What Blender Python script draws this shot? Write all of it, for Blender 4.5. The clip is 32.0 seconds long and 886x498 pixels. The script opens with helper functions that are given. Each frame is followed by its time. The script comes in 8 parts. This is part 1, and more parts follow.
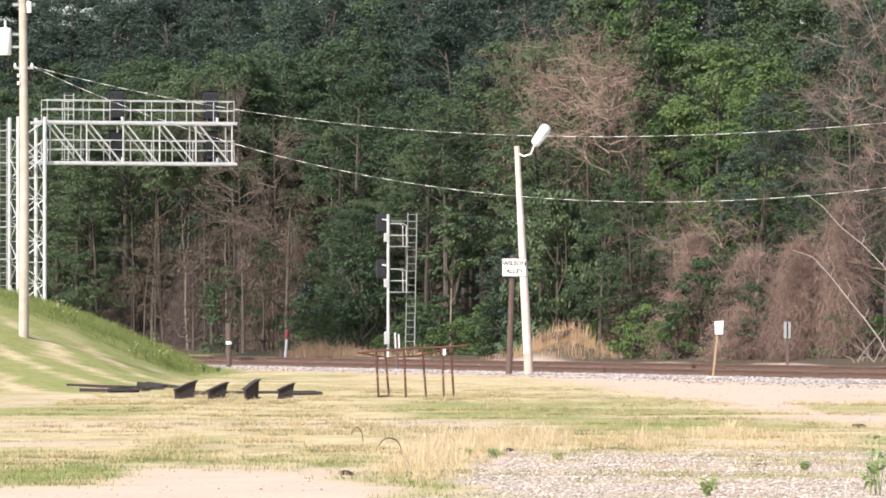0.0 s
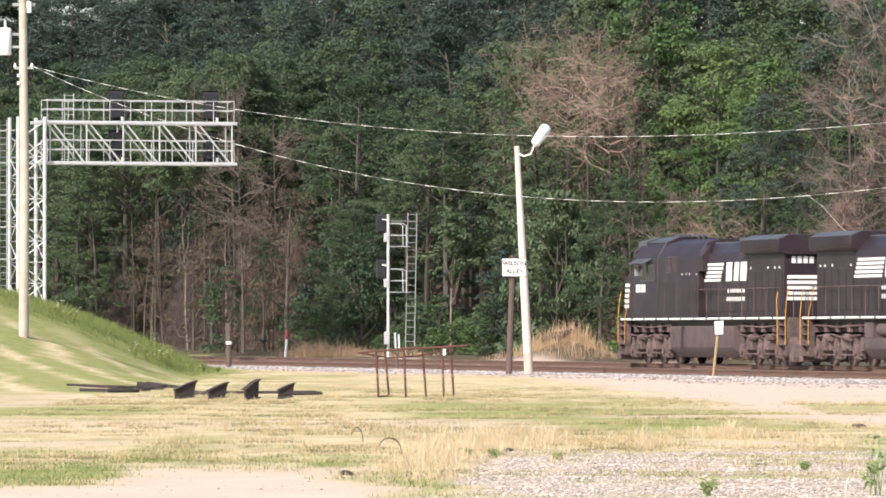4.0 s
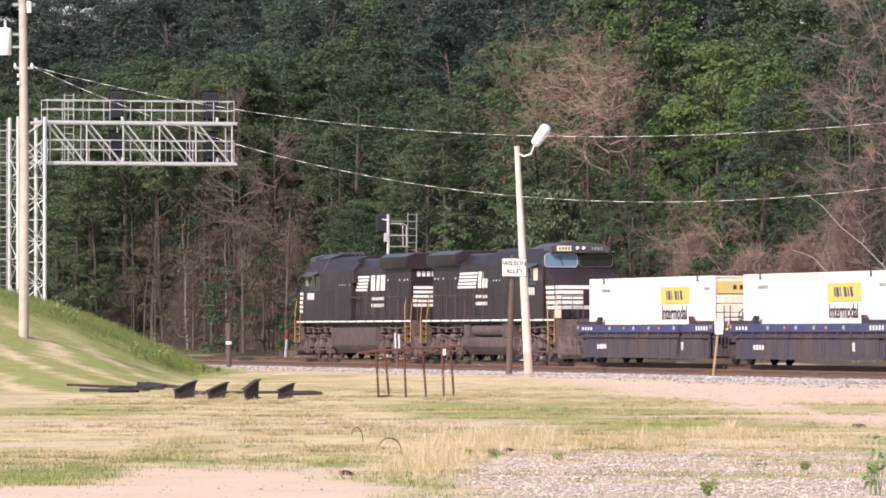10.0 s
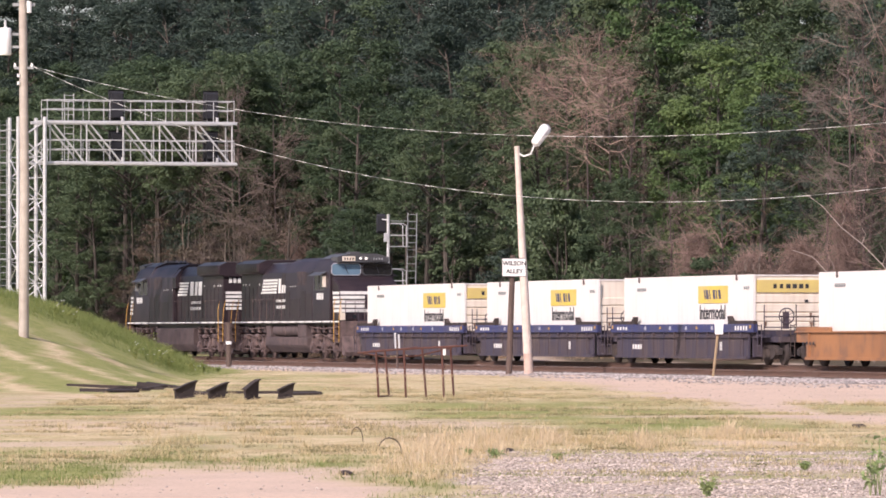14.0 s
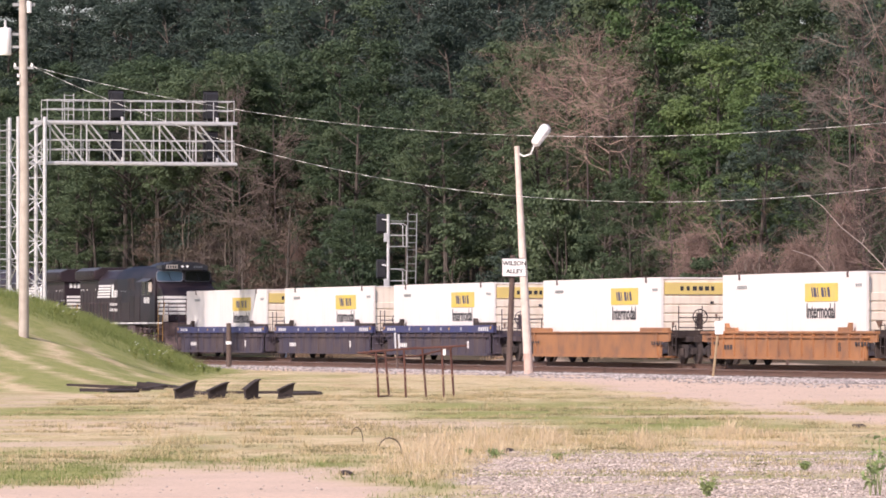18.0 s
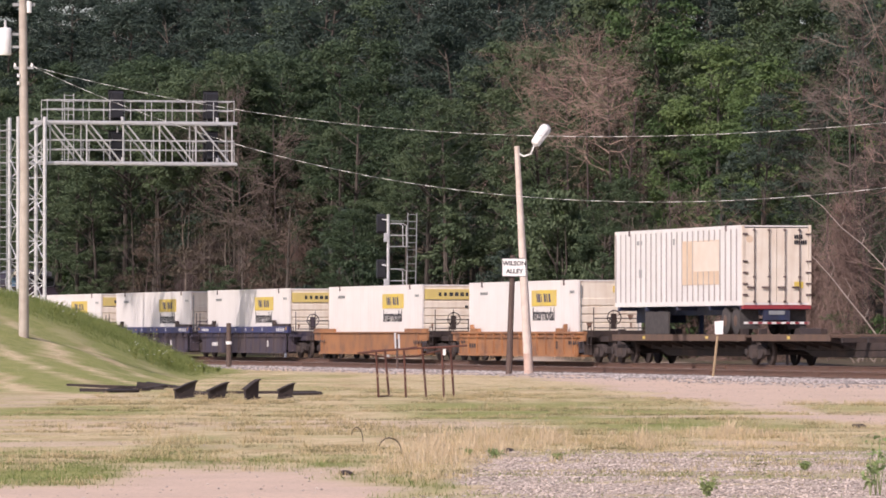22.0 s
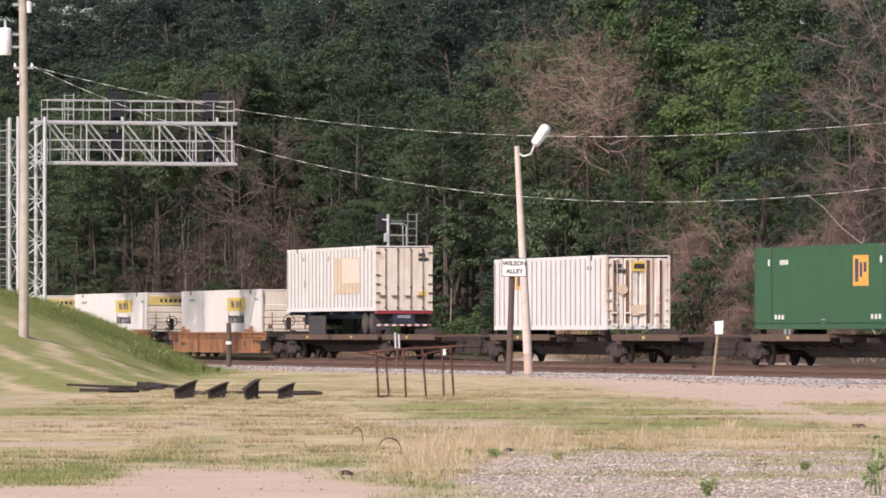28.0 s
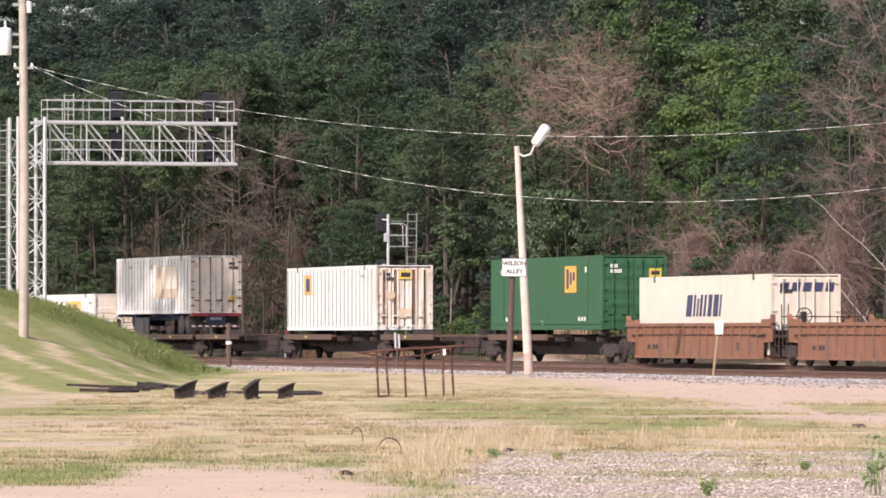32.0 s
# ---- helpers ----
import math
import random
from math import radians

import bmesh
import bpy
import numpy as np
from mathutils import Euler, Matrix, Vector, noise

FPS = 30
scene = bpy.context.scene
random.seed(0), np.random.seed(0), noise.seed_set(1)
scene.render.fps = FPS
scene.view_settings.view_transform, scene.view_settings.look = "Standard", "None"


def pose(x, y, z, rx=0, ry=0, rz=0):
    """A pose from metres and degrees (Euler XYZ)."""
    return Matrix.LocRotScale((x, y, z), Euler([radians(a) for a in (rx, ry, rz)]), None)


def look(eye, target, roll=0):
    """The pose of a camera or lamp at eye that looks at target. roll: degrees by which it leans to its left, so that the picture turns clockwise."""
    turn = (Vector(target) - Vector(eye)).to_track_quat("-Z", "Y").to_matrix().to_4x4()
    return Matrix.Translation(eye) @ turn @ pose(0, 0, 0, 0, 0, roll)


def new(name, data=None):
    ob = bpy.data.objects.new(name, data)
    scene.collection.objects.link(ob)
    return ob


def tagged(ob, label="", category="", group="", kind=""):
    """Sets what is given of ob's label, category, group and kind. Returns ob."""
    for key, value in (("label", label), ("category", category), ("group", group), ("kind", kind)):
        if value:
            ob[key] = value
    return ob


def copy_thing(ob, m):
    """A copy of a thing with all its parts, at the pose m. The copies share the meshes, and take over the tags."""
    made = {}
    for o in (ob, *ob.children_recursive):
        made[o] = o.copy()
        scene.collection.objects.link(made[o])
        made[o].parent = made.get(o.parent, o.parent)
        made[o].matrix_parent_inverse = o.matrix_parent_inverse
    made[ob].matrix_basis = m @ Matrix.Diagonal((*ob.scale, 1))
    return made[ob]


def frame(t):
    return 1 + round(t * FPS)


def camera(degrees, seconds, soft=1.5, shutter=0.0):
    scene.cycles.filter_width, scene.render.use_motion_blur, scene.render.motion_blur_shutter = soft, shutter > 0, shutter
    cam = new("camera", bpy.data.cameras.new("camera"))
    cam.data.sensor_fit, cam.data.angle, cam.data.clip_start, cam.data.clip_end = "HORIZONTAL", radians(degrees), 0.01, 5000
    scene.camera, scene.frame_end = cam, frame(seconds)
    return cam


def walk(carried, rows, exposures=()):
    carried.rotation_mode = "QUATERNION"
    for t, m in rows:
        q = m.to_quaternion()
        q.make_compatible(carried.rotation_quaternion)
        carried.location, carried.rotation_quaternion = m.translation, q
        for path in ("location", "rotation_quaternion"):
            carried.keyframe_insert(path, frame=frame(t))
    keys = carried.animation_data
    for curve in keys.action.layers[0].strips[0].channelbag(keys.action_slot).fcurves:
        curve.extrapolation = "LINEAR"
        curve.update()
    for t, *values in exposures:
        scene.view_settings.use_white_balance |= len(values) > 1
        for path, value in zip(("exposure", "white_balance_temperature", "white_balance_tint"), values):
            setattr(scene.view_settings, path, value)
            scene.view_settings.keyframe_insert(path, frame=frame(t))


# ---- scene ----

# the camera stands still on a tripod, far from the line, with a long lens
cam = camera(8.170, 32.0, soft=1.7)
EYE = (0.0, 0.0, 1.8)
AIM = (0.0, 100.0, 1.8 + 1.3756)
walk(cam, [(0.0, look(EYE, AIM)), (32.0, look(EYE, AIM))],
     exposures=[(0.0, 0.68, 6350, 13), (7.0, 0.68, 6350, 13), (9.0, 0.58, 6380, 17), (11.0, 0.36, 6430, 24), (13.0, 0.27, 6430, 25), (14.5, 0.25, 6430, 25), (18.0, 0.29, 6430, 26), (20.0, 0.23, 6430, 26), (22.0, 0.01, 6420, 25), (23.0, -0.06, 6420, 24), (25.0, -0.02, 6410, 22), (28.0, 0.03, 6400, 21), (29.0, 0.11, 6390, 20), (32.0, 0.30, 6370, 20)])

# afternoon daylight, the sun high behind the camera's left shoulder
SUN_AZ = (-0.58, -0.81)
SUN_EL = 39.0
world = bpy.data.worlds.new("sky")
scene.world = world
world.use_nodes = True
_n = world.node_tree.nodes
_sky = _n.new("ShaderNodeTexSky")
_sky.sky_type = "NISHITA"
_sky.sun_disc = False
_sky.sun_elevation = radians(SUN_EL)
_sky.sun_rotation = math.atan2(SUN_AZ[0], SUN_AZ[1])
_sky.dust_density = 2.0
_n["Background"].inputs["Strength"].default_value = 0.128
world.node_tree.links.new(_sky.outputs["Color"], _n["Background"].inputs["Color"])
_sd = bpy.data.lights.new("sun", "SUN")
_sd.energy, _sd.angle, _sd.color = 4.22, radians(0.6), (1.0, 0.93, 0.82)
sun = new("sun", _sd)
_az = Vector((SUN_AZ[0], SUN_AZ[1], 0)).normalized() * math.cos(radians(SUN_EL))
sun.matrix_world = look((_az.x * 100, _az.y * 100, 100 * math.sin(radians(SUN_EL))), (0, 0, 0))

# ---- materials ----


def surface(name, c1, c2=None, scale=3.0, rough=0.7, metal=0.0, grime=None, grime_amt=0.5, bump=0.15, fine=40.0,
            streak=False, island=0.0, rnd=0.0, spec=0.4):
    """A painted, rusty, wooden or stony surface: two scales of colour change, a grime colour in stains or streaks, relief."""
    m = bpy.data.materials.new(name)
    m.use_nodes = True
    nt = m.node_tree
    L = nt.links.new
    b = nt.nodes["Principled BSDF"]
    b.inputs["Roughness"].default_value = rough
    b.inputs["Metallic"].default_value = metal
    b.inputs["Specular IOR Level"].default_value = spec
    c2 = c2 or tuple(v * 0.7 for v in c1)
    co = nt.nodes.new("ShaderNodeTexCoord")
    n1 = nt.nodes.new("ShaderNodeTexNoise")
    n1.inputs["Scale"].default_value, n1.inputs["Detail"].default_value = scale, 6
    L(co.outputs["Object"], n1.inputs["Vector"])
    n2 = nt.nodes.new("ShaderNodeTexNoise")
    n2.inputs["Scale"].default_value, n2.inputs["Detail"].default_value = fine, 3
    L(co.outputs["Object"], n2.inputs["Vector"])
    mix = nt.nodes.new("ShaderNodeMix")
    mix.data_type = "RGBA"
    mix.inputs["A"].default_value, mix.inputs["B"].default_value = (*c1, 1), (*c2, 1)
    r = nt.nodes.new("ShaderNodeMapRange")
    r.inputs["From Min"].default_value, r.inputs["From Max"].default_value = 0.35, 0.7
    add = nt.nodes.new("ShaderNodeMath")
    add.operation = "MULTIPLY_ADD"
    add.inputs[1].default_value = 0.3
    L(n2.outputs["Fac"], add.inputs[0])
    L(n1.outputs["Fac"], add.inputs[2])
    sub = nt.nodes.new("ShaderNodeMath")
    sub.operation = "SUBTRACT"
    sub.inputs[1].default_value = 0.15
    L(add.outputs[0], sub.inputs[0])
    L(sub.outputs[0], r.inputs["Value"])
    L(r.outputs["Result"], mix.inputs["Factor"])
    col = mix.outputs["Result"]
    if grime:
        g = nt.nodes.new("ShaderNodeTexNoise")
        g.inputs["Detail"].default_value = 8
        g.inputs["Scale"].default_value = 1.3
        if streak:
            mp = nt.nodes.new("ShaderNodeMapping")
            mp.inputs["Scale"].default_value = (3.0, 3.0, 0.25)
            L(co.outputs["Object"], mp.inputs["Vector"])
            L(mp.outputs["Vector"], g.inputs["Vector"])
        else:
            L(co.outputs["Object"], g.inputs["Vector"])
        gr = nt.nodes.new("ShaderNodeMapRange")
        gr.inputs["From Min"].default_value, gr.inputs["From Max"].default_value = 0.48, 0.72
        gr.inputs["To Max"].default_value = grime_amt
        L(g.outputs["Fac"], gr.inputs["Value"])
        gm = nt.nodes.new("ShaderNodeMix")
        gm.data_type = "RGBA"
        gm.inputs["B"].default_value = (*grime, 1)
        L(col, gm.inputs["A"])
        L(gr.outputs["Result"], gm.inputs["Factor"])
        col = gm.outputs["Result"]
    if rnd or island:
        hs = nt.nodes.new("ShaderNodeHueSaturation")
        v = nt.nodes.new("ShaderNodeMapRange")
        amt = rnd or island
        v.inputs["To Min"].default_value, v.inputs["To Max"].default_value = 1 - amt, 1 + amt
        if rnd:
            L(nt.nodes.new("ShaderNodeObjectInfo").outputs["Random"], v.inputs["Value"])
        else:
            L(nt.nodes.new("ShaderNodeNewGeometry").outputs["Random Per Island"], v.inputs["Value"])
        L(v.outputs["Result"], hs.inputs["Value"])
        L(col, hs.inputs["Color"])
        col = hs.outputs["Color"]
    L(col, b.inputs["Base Color"])
    if bump:
        bp = nt.nodes.new("ShaderNodeBump")
        bp.inputs["Strength"].default_value = bump
        bp.inputs["Distance"].default_value = 0.02
        L(n2.outputs["Fac"], bp.inputs["Height"])
        L(bp.outputs["Normal"], b.inputs["Normal"])
    return m


def leafy(name, c1, c2, c3, trans=0.27, rnd=0.25):
    """Foliage: colour by leaf and by plant, part of the light shining through."""
    m = bpy.data.materials.new(name)
    m.use_nodes = True
    nt = m.node_tree
    L = nt.links.new
    b = nt.nodes["Principled BSDF"]
    b.inputs["Roughness"].default_value = 0.55
    b.inputs["Specular IOR Level"].default_value = 0.3
    geo = nt.nodes.new("ShaderNodeNewGeometry")
    inf = nt.nodes.new("ShaderNodeObjectInfo")
    ramp = nt.nodes.new("ShaderNodeValToRGB")
    e = ramp.color_ramp.elements
    e[0].color, e[1].color = (*c1, 1), (*c3, 1)
    x = e.new(0.55)
    x.color = (*c2, 1)
    co = nt.nodes.new("ShaderNodeTexCoord")
    ns = nt.nodes.new("ShaderNodeTexNoise")
    ns.inputs["Scale"].default_value = 0.45
    L(co.outputs["Object"], ns.inputs["Vector"])
    ma = nt.nodes.new("ShaderNodeMath")
    ma.operation = "MULTIPLY_ADD"
    ma.inputs[1].default_value = 0.45
    L(geo.outputs["Random Per Island"], ma.inputs[0])
    mb = nt.nodes.new("ShaderNodeMath")
    mb.operation = "MULTIPLY"
    mb.inputs[1].default_value = 0.6
    L(ns.outputs["Fac"], mb.inputs[0])
    L(mb.outputs[0], ma.inputs[2])
    L(ma.outputs[0], ramp.inputs["Fac"])
    hs = nt.nodes.new("ShaderNodeHueSaturation")
    v = nt.nodes.new("ShaderNodeMapRange")
    v.inputs["To Min"].default_value, v.inputs["To Max"].default_value = 1 - rnd, 1 + rnd
    L(inf.outputs["Random"], v.inputs["Value"])
    L(v.outputs["Result"], hs.inputs["Value"])
    h = nt.nodes.new("ShaderNodeMapRange")
    h.inputs["To Min"].default_value, h.inputs["To Max"].default_value = 0.515, 0.48
    L(inf.outputs["Random"], h.inputs["Value"])
    L(h.outputs["Result"], hs.inputs["Hue"])
    L(ramp.outputs["Color"], hs.inputs["Color"])
    L(hs.outputs["Color"], b.inputs["Base Color"])
    t = nt.nodes.new("ShaderNodeBsdfTranslucent")
    L(hs.outputs["Color"], t.inputs["Color"])
    mx = nt.nodes.new("ShaderNodeMixShader")
    mx.inputs["Fac"].default_value = trans
    L(b.outputs["BSDF"], mx.inputs[1])
    L(t.outputs["BSDF"], mx.inputs[2])
    L(mx.outputs["Shader"], nt.nodes["Material Output"].inputs["Surface"])
    return m


def glowing(name, c, strength):
    m = bpy.data.materials.new(name)
    m.use_nodes = True
    b = m.node_tree.nodes["Principled BSDF"]
    b.inputs["Base Color"].default_value = (*c, 1)
    b.inputs["Emission Color"].default_value = (*c, 1)
    b.inputs["Emission Strength"].default_value = strength
    return m


def glassy(name, tint=(0.03, 0.04, 0.05), rough=0.05):
    m = bpy.data.materials.new(name)
    m.use_nodes = True
    b = m.node_tree.nodes["Principled BSDF"]
    b.inputs["Base Color"].default_value = (*tint, 1)
    b.inputs["Roughness"].default_value = rough
    b.inputs["Specular IOR Level"].default_value = 0.9
    b.inputs["Coat Weight"].default_value = 0.6
    return m


M_BLACK = surface("black_loco_paint", (0.022, 0.0150, 0.0190), (0.031, 0.0210, 0.0255), 1.2, 0.48, grime=(0.062, 0.041, 0.043), grime_amt=0.45, bump=0.03, spec=0.3)
# roof greys are lightened towards blue to imitate sky reflected on flat tops
M_ROOF = surface("sky_paled_sooty_roof_paint", (0.085, 0.084, 0.090), (0.050, 0.049, 0.052), 1.2, 0.48, bump=0.05)
M_UNDER = surface("dusty_running_gear", (0.140, 0.096, 0.090), (0.060, 0.044, 0.044), 4.0, 0.85, grime=(0.215, 0.150, 0.132), grime_amt=0.5)
M_TRUCK = surface("oily_brown_truck_iron", (0.056, 0.043, 0.039), (0.030, 0.024, 0.023), 4.0, 0.85, grime=(0.095, 0.068, 0.056), grime_amt=0.5)
M_CREAM = surface("cream_container_paint", (0.70, 0.645, 0.55), (0.65, 0.59, 0.49), 1.0, 0.5, grime=(0.52, 0.44, 0.34), grime_amt=0.25, bump=0.03, streak=True)
M_TANK = surface("dusty_tank_paint", (0.108, 0.077, 0.075), (0.072, 0.053, 0.054), 2.0, 0.75, grime=(0.158, 0.110, 0.098), grime_amt=0.4)
M_WHITE = surface("white_marking_paint", (0.78, 0.77, 0.74), (0.66, 0.65, 0.61), 6.0, 0.5, bump=0.03)
M_GOLD = surface("orange_handrail_paint", (0.52, 0.30, 0.07), (0.42, 0.23, 0.06), 8.0, 0.5, bump=0.03)
M_STEEL = surface("worn_steel", (0.22, 0.21, 0.20), (0.12, 0.10, 0.09), 10.0, 0.4, metal=0.7)
# the blue base colour stands in for sky mirrored in the pane
M_SKYGLASS = glassy("sky_tinted_cab_glass", (0.13, 0.22, 0.30), 0.12)
M_DECAL = surface("faded_decal_film", (0.42, 0.42, 0.46), (0.30, 0.30, 0.36), 6.0, 0.5, bump=0.0)
M_DGLASS = glassy("dark_cab_glass", (0.012, 0.013, 0.015), 0.1)
M_LAMP = glowing("lamp_lens", (0.9, 0.85, 0.78), 0.35)
M_BOXW = surface("white_container_paint", (0.785, 0.75, 0.715), (0.74, 0.70, 0.66), 1.0, 0.45, grime=(0.56, 0.50, 0.44), grime_amt=0.22, bump=0.03, streak=True)
M_BOXEND = surface("cream_door_paint", (0.76, 0.69, 0.585), (0.69, 0.60, 0.49), 1.5, 0.5, grime=(0.45, 0.30, 0.20), grime_amt=0.30, bump=0.05, streak=True)
M_RUSTEND = surface("rust_streaked_door_paint", (0.79, 0.74, 0.66), (0.70, 0.62, 0.53), 2.0, 0.55, grime=(0.36, 0.19, 0.11), grime_amt=0.65, bump=0.06, streak=True)
M_RUSTCH = surface("rust_brown_channel", (0.20, 0.12, 0.085), (0.14, 0.075, 0.05), 3.0, 0.8, grime=(0.35, 0.25, 0.18), grime_amt=0.5, streak=True)
M_GROOVE = surface("dark_groove_strip", (0.34, 0.30, 0.29), (0.46, 0.42, 0.40), 1.5, 0.7, bump=0.0)
M_SIDE2 = surface("chalky_white_side_paint", (0.76, 0.745, 0.715), (0.69, 0.67, 0.64), 1.0, 0.5, grime=(0.52, 0.46, 0.40), grime_amt=0.25, bump=0.04, streak=True)
M_FADED = surface("faded_tan_patch", (0.62, 0.47, 0.33), (0.68, 0.55, 0.41), 2.0, 0.6, bump=0.03)
M_FADED2 = surface("pale_cream_patch", (0.72, 0.64, 0.54), (0.68, 0.58, 0.47), 2.0, 0.6, bump=0.03)
M_GREEN = surface("green_container_paint", (0.034, 0.112, 0.050), (0.030, 0.098, 0.045), 0.8, 0.5, grime=(0.10, 0.17, 0.09), grime_amt=0.25, bump=0.04, streak=True)
M_YEL = surface("yellow_panel_paint", (0.70, 0.53, 0.085), (0.62, 0.45, 0.09), 2.0, 0.55, grime=(0.55, 0.44, 0.22), grime_amt=0.5, bump=0.02)
M_HEADER = surface("faded_mustard_paint", (0.62, 0.49, 0.16), (0.56, 0.43, 0.16), 2.0, 0.55, grime=(0.50, 0.40, 0.22), grime_amt=0.5, bump=0.02)
M_ORSIGN = surface("orange_panel_paint", (0.78, 0.42, 0.08), (0.70, 0.36, 0.07), 5.0, 0.5, bump=0.02)
M_NAVY = surface("navy_lettering", (0.05, 0.05, 0.11), (0.07, 0.07, 0.13), 5.0, 0.5, bump=0.0)
M_INK = surface("black_lettering", (0.025, 0.025, 0.03), (0.04, 0.04, 0.045), 5.0, 0.6, bump=0.0)
M_WELLBLUE = surface("blue_well_car_paint", (0.040, 0.050, 0.150), (0.055, 0.055, 0.120), 2.0, 0.6, grime=(0.10, 0.085, 0.08), grime_amt=0.5, bump=0.05, streak=True)
M_WELLGREY = surface("grimy_blue_car_paint", (0.048, 0.042, 0.066), (0.078, 0.056, 0.054), 0.7, 0.75, grime=(0.125, 0.09, 0.075), grime_amt=0.6, bump=0.08, streak=True)
M_WELLOR = surface("orange_well_car_paint", (0.36, 0.168, 0.072), (0.25, 0.120, 0.060), 0.7, 0.65, grime=(0.15, 0.092, 0.070), grime_amt=0.75, bump=0.06)
M_WELLBR = surface("brown_well_car_paint", (0.26, 0.122, 0.070), (0.21, 0.100, 0.060), 1.5, 0.7, grime=(0.15, 0.09, 0.07), grime_amt=0.6, bump=0.06, streak=True)
# brown-black lowered further, so the colour holds the shade below the decks
M_SPINE = surface("brown_black_flat_car_paint", (0.033, 0.025, 0.024), (0.052, 0.036, 0.031), 2.0, 0.75, grime=(0.095, 0.064, 0.050), grime_amt=0.5)
M_DECK = surface("rusty_deck_paint", (0.135, 0.085, 0.060), (0.10, 0.066, 0.050), 2.0, 0.7, grime=(0.10, 0.07, 0.055), grime_amt=0.6)
M_CHASSIS = surface("blue_chassis_paint", (0.024, 0.036, 0.088), (0.024, 0.030, 0.06), 3.0, 0.55, grime=(0.08, 0.06, 0.05), grime_amt=0.4)
M_RED = surface("red_marking", (0.30, 0.045, 0.05), (0.25, 0.04, 0.05), 5.0, 0.5, bump=0.0)
M_TYRE = surface("tyre_rubber", (0.05, 0.045, 0.045), (0.075, 0.068, 0.064), 6.0, 0.9)
M_RAIL = surface("rusty_rail", (0.150, 0.085, 0.060), (0.115, 0.066, 0.050), 5.0, 0.75, grime=(0.10, 0.07, 0.055), grime_amt=0.5)
M_RAILTOP = surface("polished_rail_head", (0.55, 0.50, 0.46), (0.42, 0.36, 0.32), 4.0, 0.35, metal=0.85)
M_TIE = surface("creosoted_tie", (0.10, 0.080, 0.066), (0.07, 0.056, 0.05), 5.0, 0.9, island=0.3)
M_DARKRUST = surface("dark_rusty_iron", (0.042, 0.031, 0.029), (0.030, 0.024, 0.023), 6.0, 0.75, grime=(0.09, 0.055, 0.04), grime_amt=0.4)
M_PIPE = surface("rusty_pipe", (0.115, 0.046, 0.034), (0.080, 0.036, 0.029), 12.0, 0.8, grime=(0.27, 0.20, 0.15), grime_amt=0.3)
M_GALV = surface("galvanised_steel", (0.60, 0.60, 0.60), (0.50, 0.50, 0.50), 3.0, 0.45, metal=0.25, bump=0.03)
M_GALVD = surface("dull_galvanised_steel", (0.36, 0.37, 0.37), (0.28, 0.29, 0.29), 3.0, 0.5, metal=0.3, bump=0.03)
M_SIGBLK = surface("black_signal_housing", (0.018, 0.018, 0.022), (0.03, 0.03, 0.034), 3.0, 0.55)
M_POLE = surface("weathered_grey_pole", (0.48, 0.43, 0.37), (0.38, 0.33, 0.28), 3.0, 0.85, grime=(0.25, 0.20, 0.16), grime_amt=0.4, streak=True)
M_POLEW = surface("whitewashed_pole", (0.66, 0.57, 0.50), (0.54, 0.45, 0.39), 3.0, 0.75, grime=(0.42, 0.34, 0.28), grime_amt=0.35, streak=True)
M_POLERED = surface("rust_stained_pole_foot", (0.54, 0.40, 0.33), (0.42, 0.28, 0.22), 3.0, 0.8, grime=(0.62, 0.53, 0.46), grime_amt=0.6, streak=True)
M_POST = surface("dark_creosoted_post", (0.115, 0.080, 0.066), (0.085, 0.060, 0.052), 6.0, 0.85, streak=True, grime=(0.16, 0.11, 0.09), grime_amt=0.4)
M_TANPOST = surface("tan_wood_post", (0.34, 0.25, 0.15), (0.28, 0.20, 0.12), 8.0, 0.8)
M_SIGN = surface("white_sign_enamel", (0.82, 0.82, 0.80), (0.76, 0.75, 0.72), 4.0, 0.4, bump=0.0)
M_LAMPHEAD = surface("white_lamp_housing", (0.80, 0.80, 0.78), (0.72, 0.72, 0.70), 4.0, 0.4, bump=0.0)


def glinting(name, dark, bright, turns):
    """A cable in a lashing wire, its glints painted as bright bands of colour."""
    m = surface(name, bright, rough=0.5, bump=0.0)
    nt = m.node_tree
    w = nt.nodes.new("ShaderNodeTexWave")
    w.inputs["Scale"].default_value, w.inputs["Distortion"].default_value, w.inputs["Detail"].default_value = turns, 1.5, 1
    nt.links.new(nt.nodes.new("ShaderNodeTexCoord").outputs["Object"], w.inputs["Vector"])
    r = nt.nodes.new("ShaderNodeValToRGB")
    r.color_ramp.elements[0].color, r.color_ramp.elements[1].color = (*dark, 1), (*bright, 1)
    r.color_ramp.elements[0].position, r.color_ramp.elements[1].position = 0.40, 0.60
    nt.links.new(w.outputs["Fac"], r.inputs["Fac"])
    nt.links.new(r.outputs["Color"], nt.nodes["Principled BSDF"].inputs["Base Color"])
    return m


M_WIRE = glinting("glinting_lashed_cable", (0.20, 0.20, 0.19), (0.78, 0.77, 0.73), 0.50)
M_CONC = surface("pale_concrete", (0.50, 0.47, 0.42), (0.42, 0.39, 0.35), 6.0, 0.9)
M_BARK = surface("grey_brown_bark", (0.085, 0.072, 0.060), (0.060, 0.050, 0.042), 3.0, 0.9, rnd=0.25, bump=0.4)
# darkened so the twigs carry the shade of crowns overhead in their colour
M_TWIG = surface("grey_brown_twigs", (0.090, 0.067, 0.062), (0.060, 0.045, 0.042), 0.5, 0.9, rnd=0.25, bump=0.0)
M_TWIGL = surface("pale_grey_brown_twigs", (0.165, 0.128, 0.108), (0.115, 0.090, 0.076), 0.5, 0.9, rnd=0.2, bump=0.0)
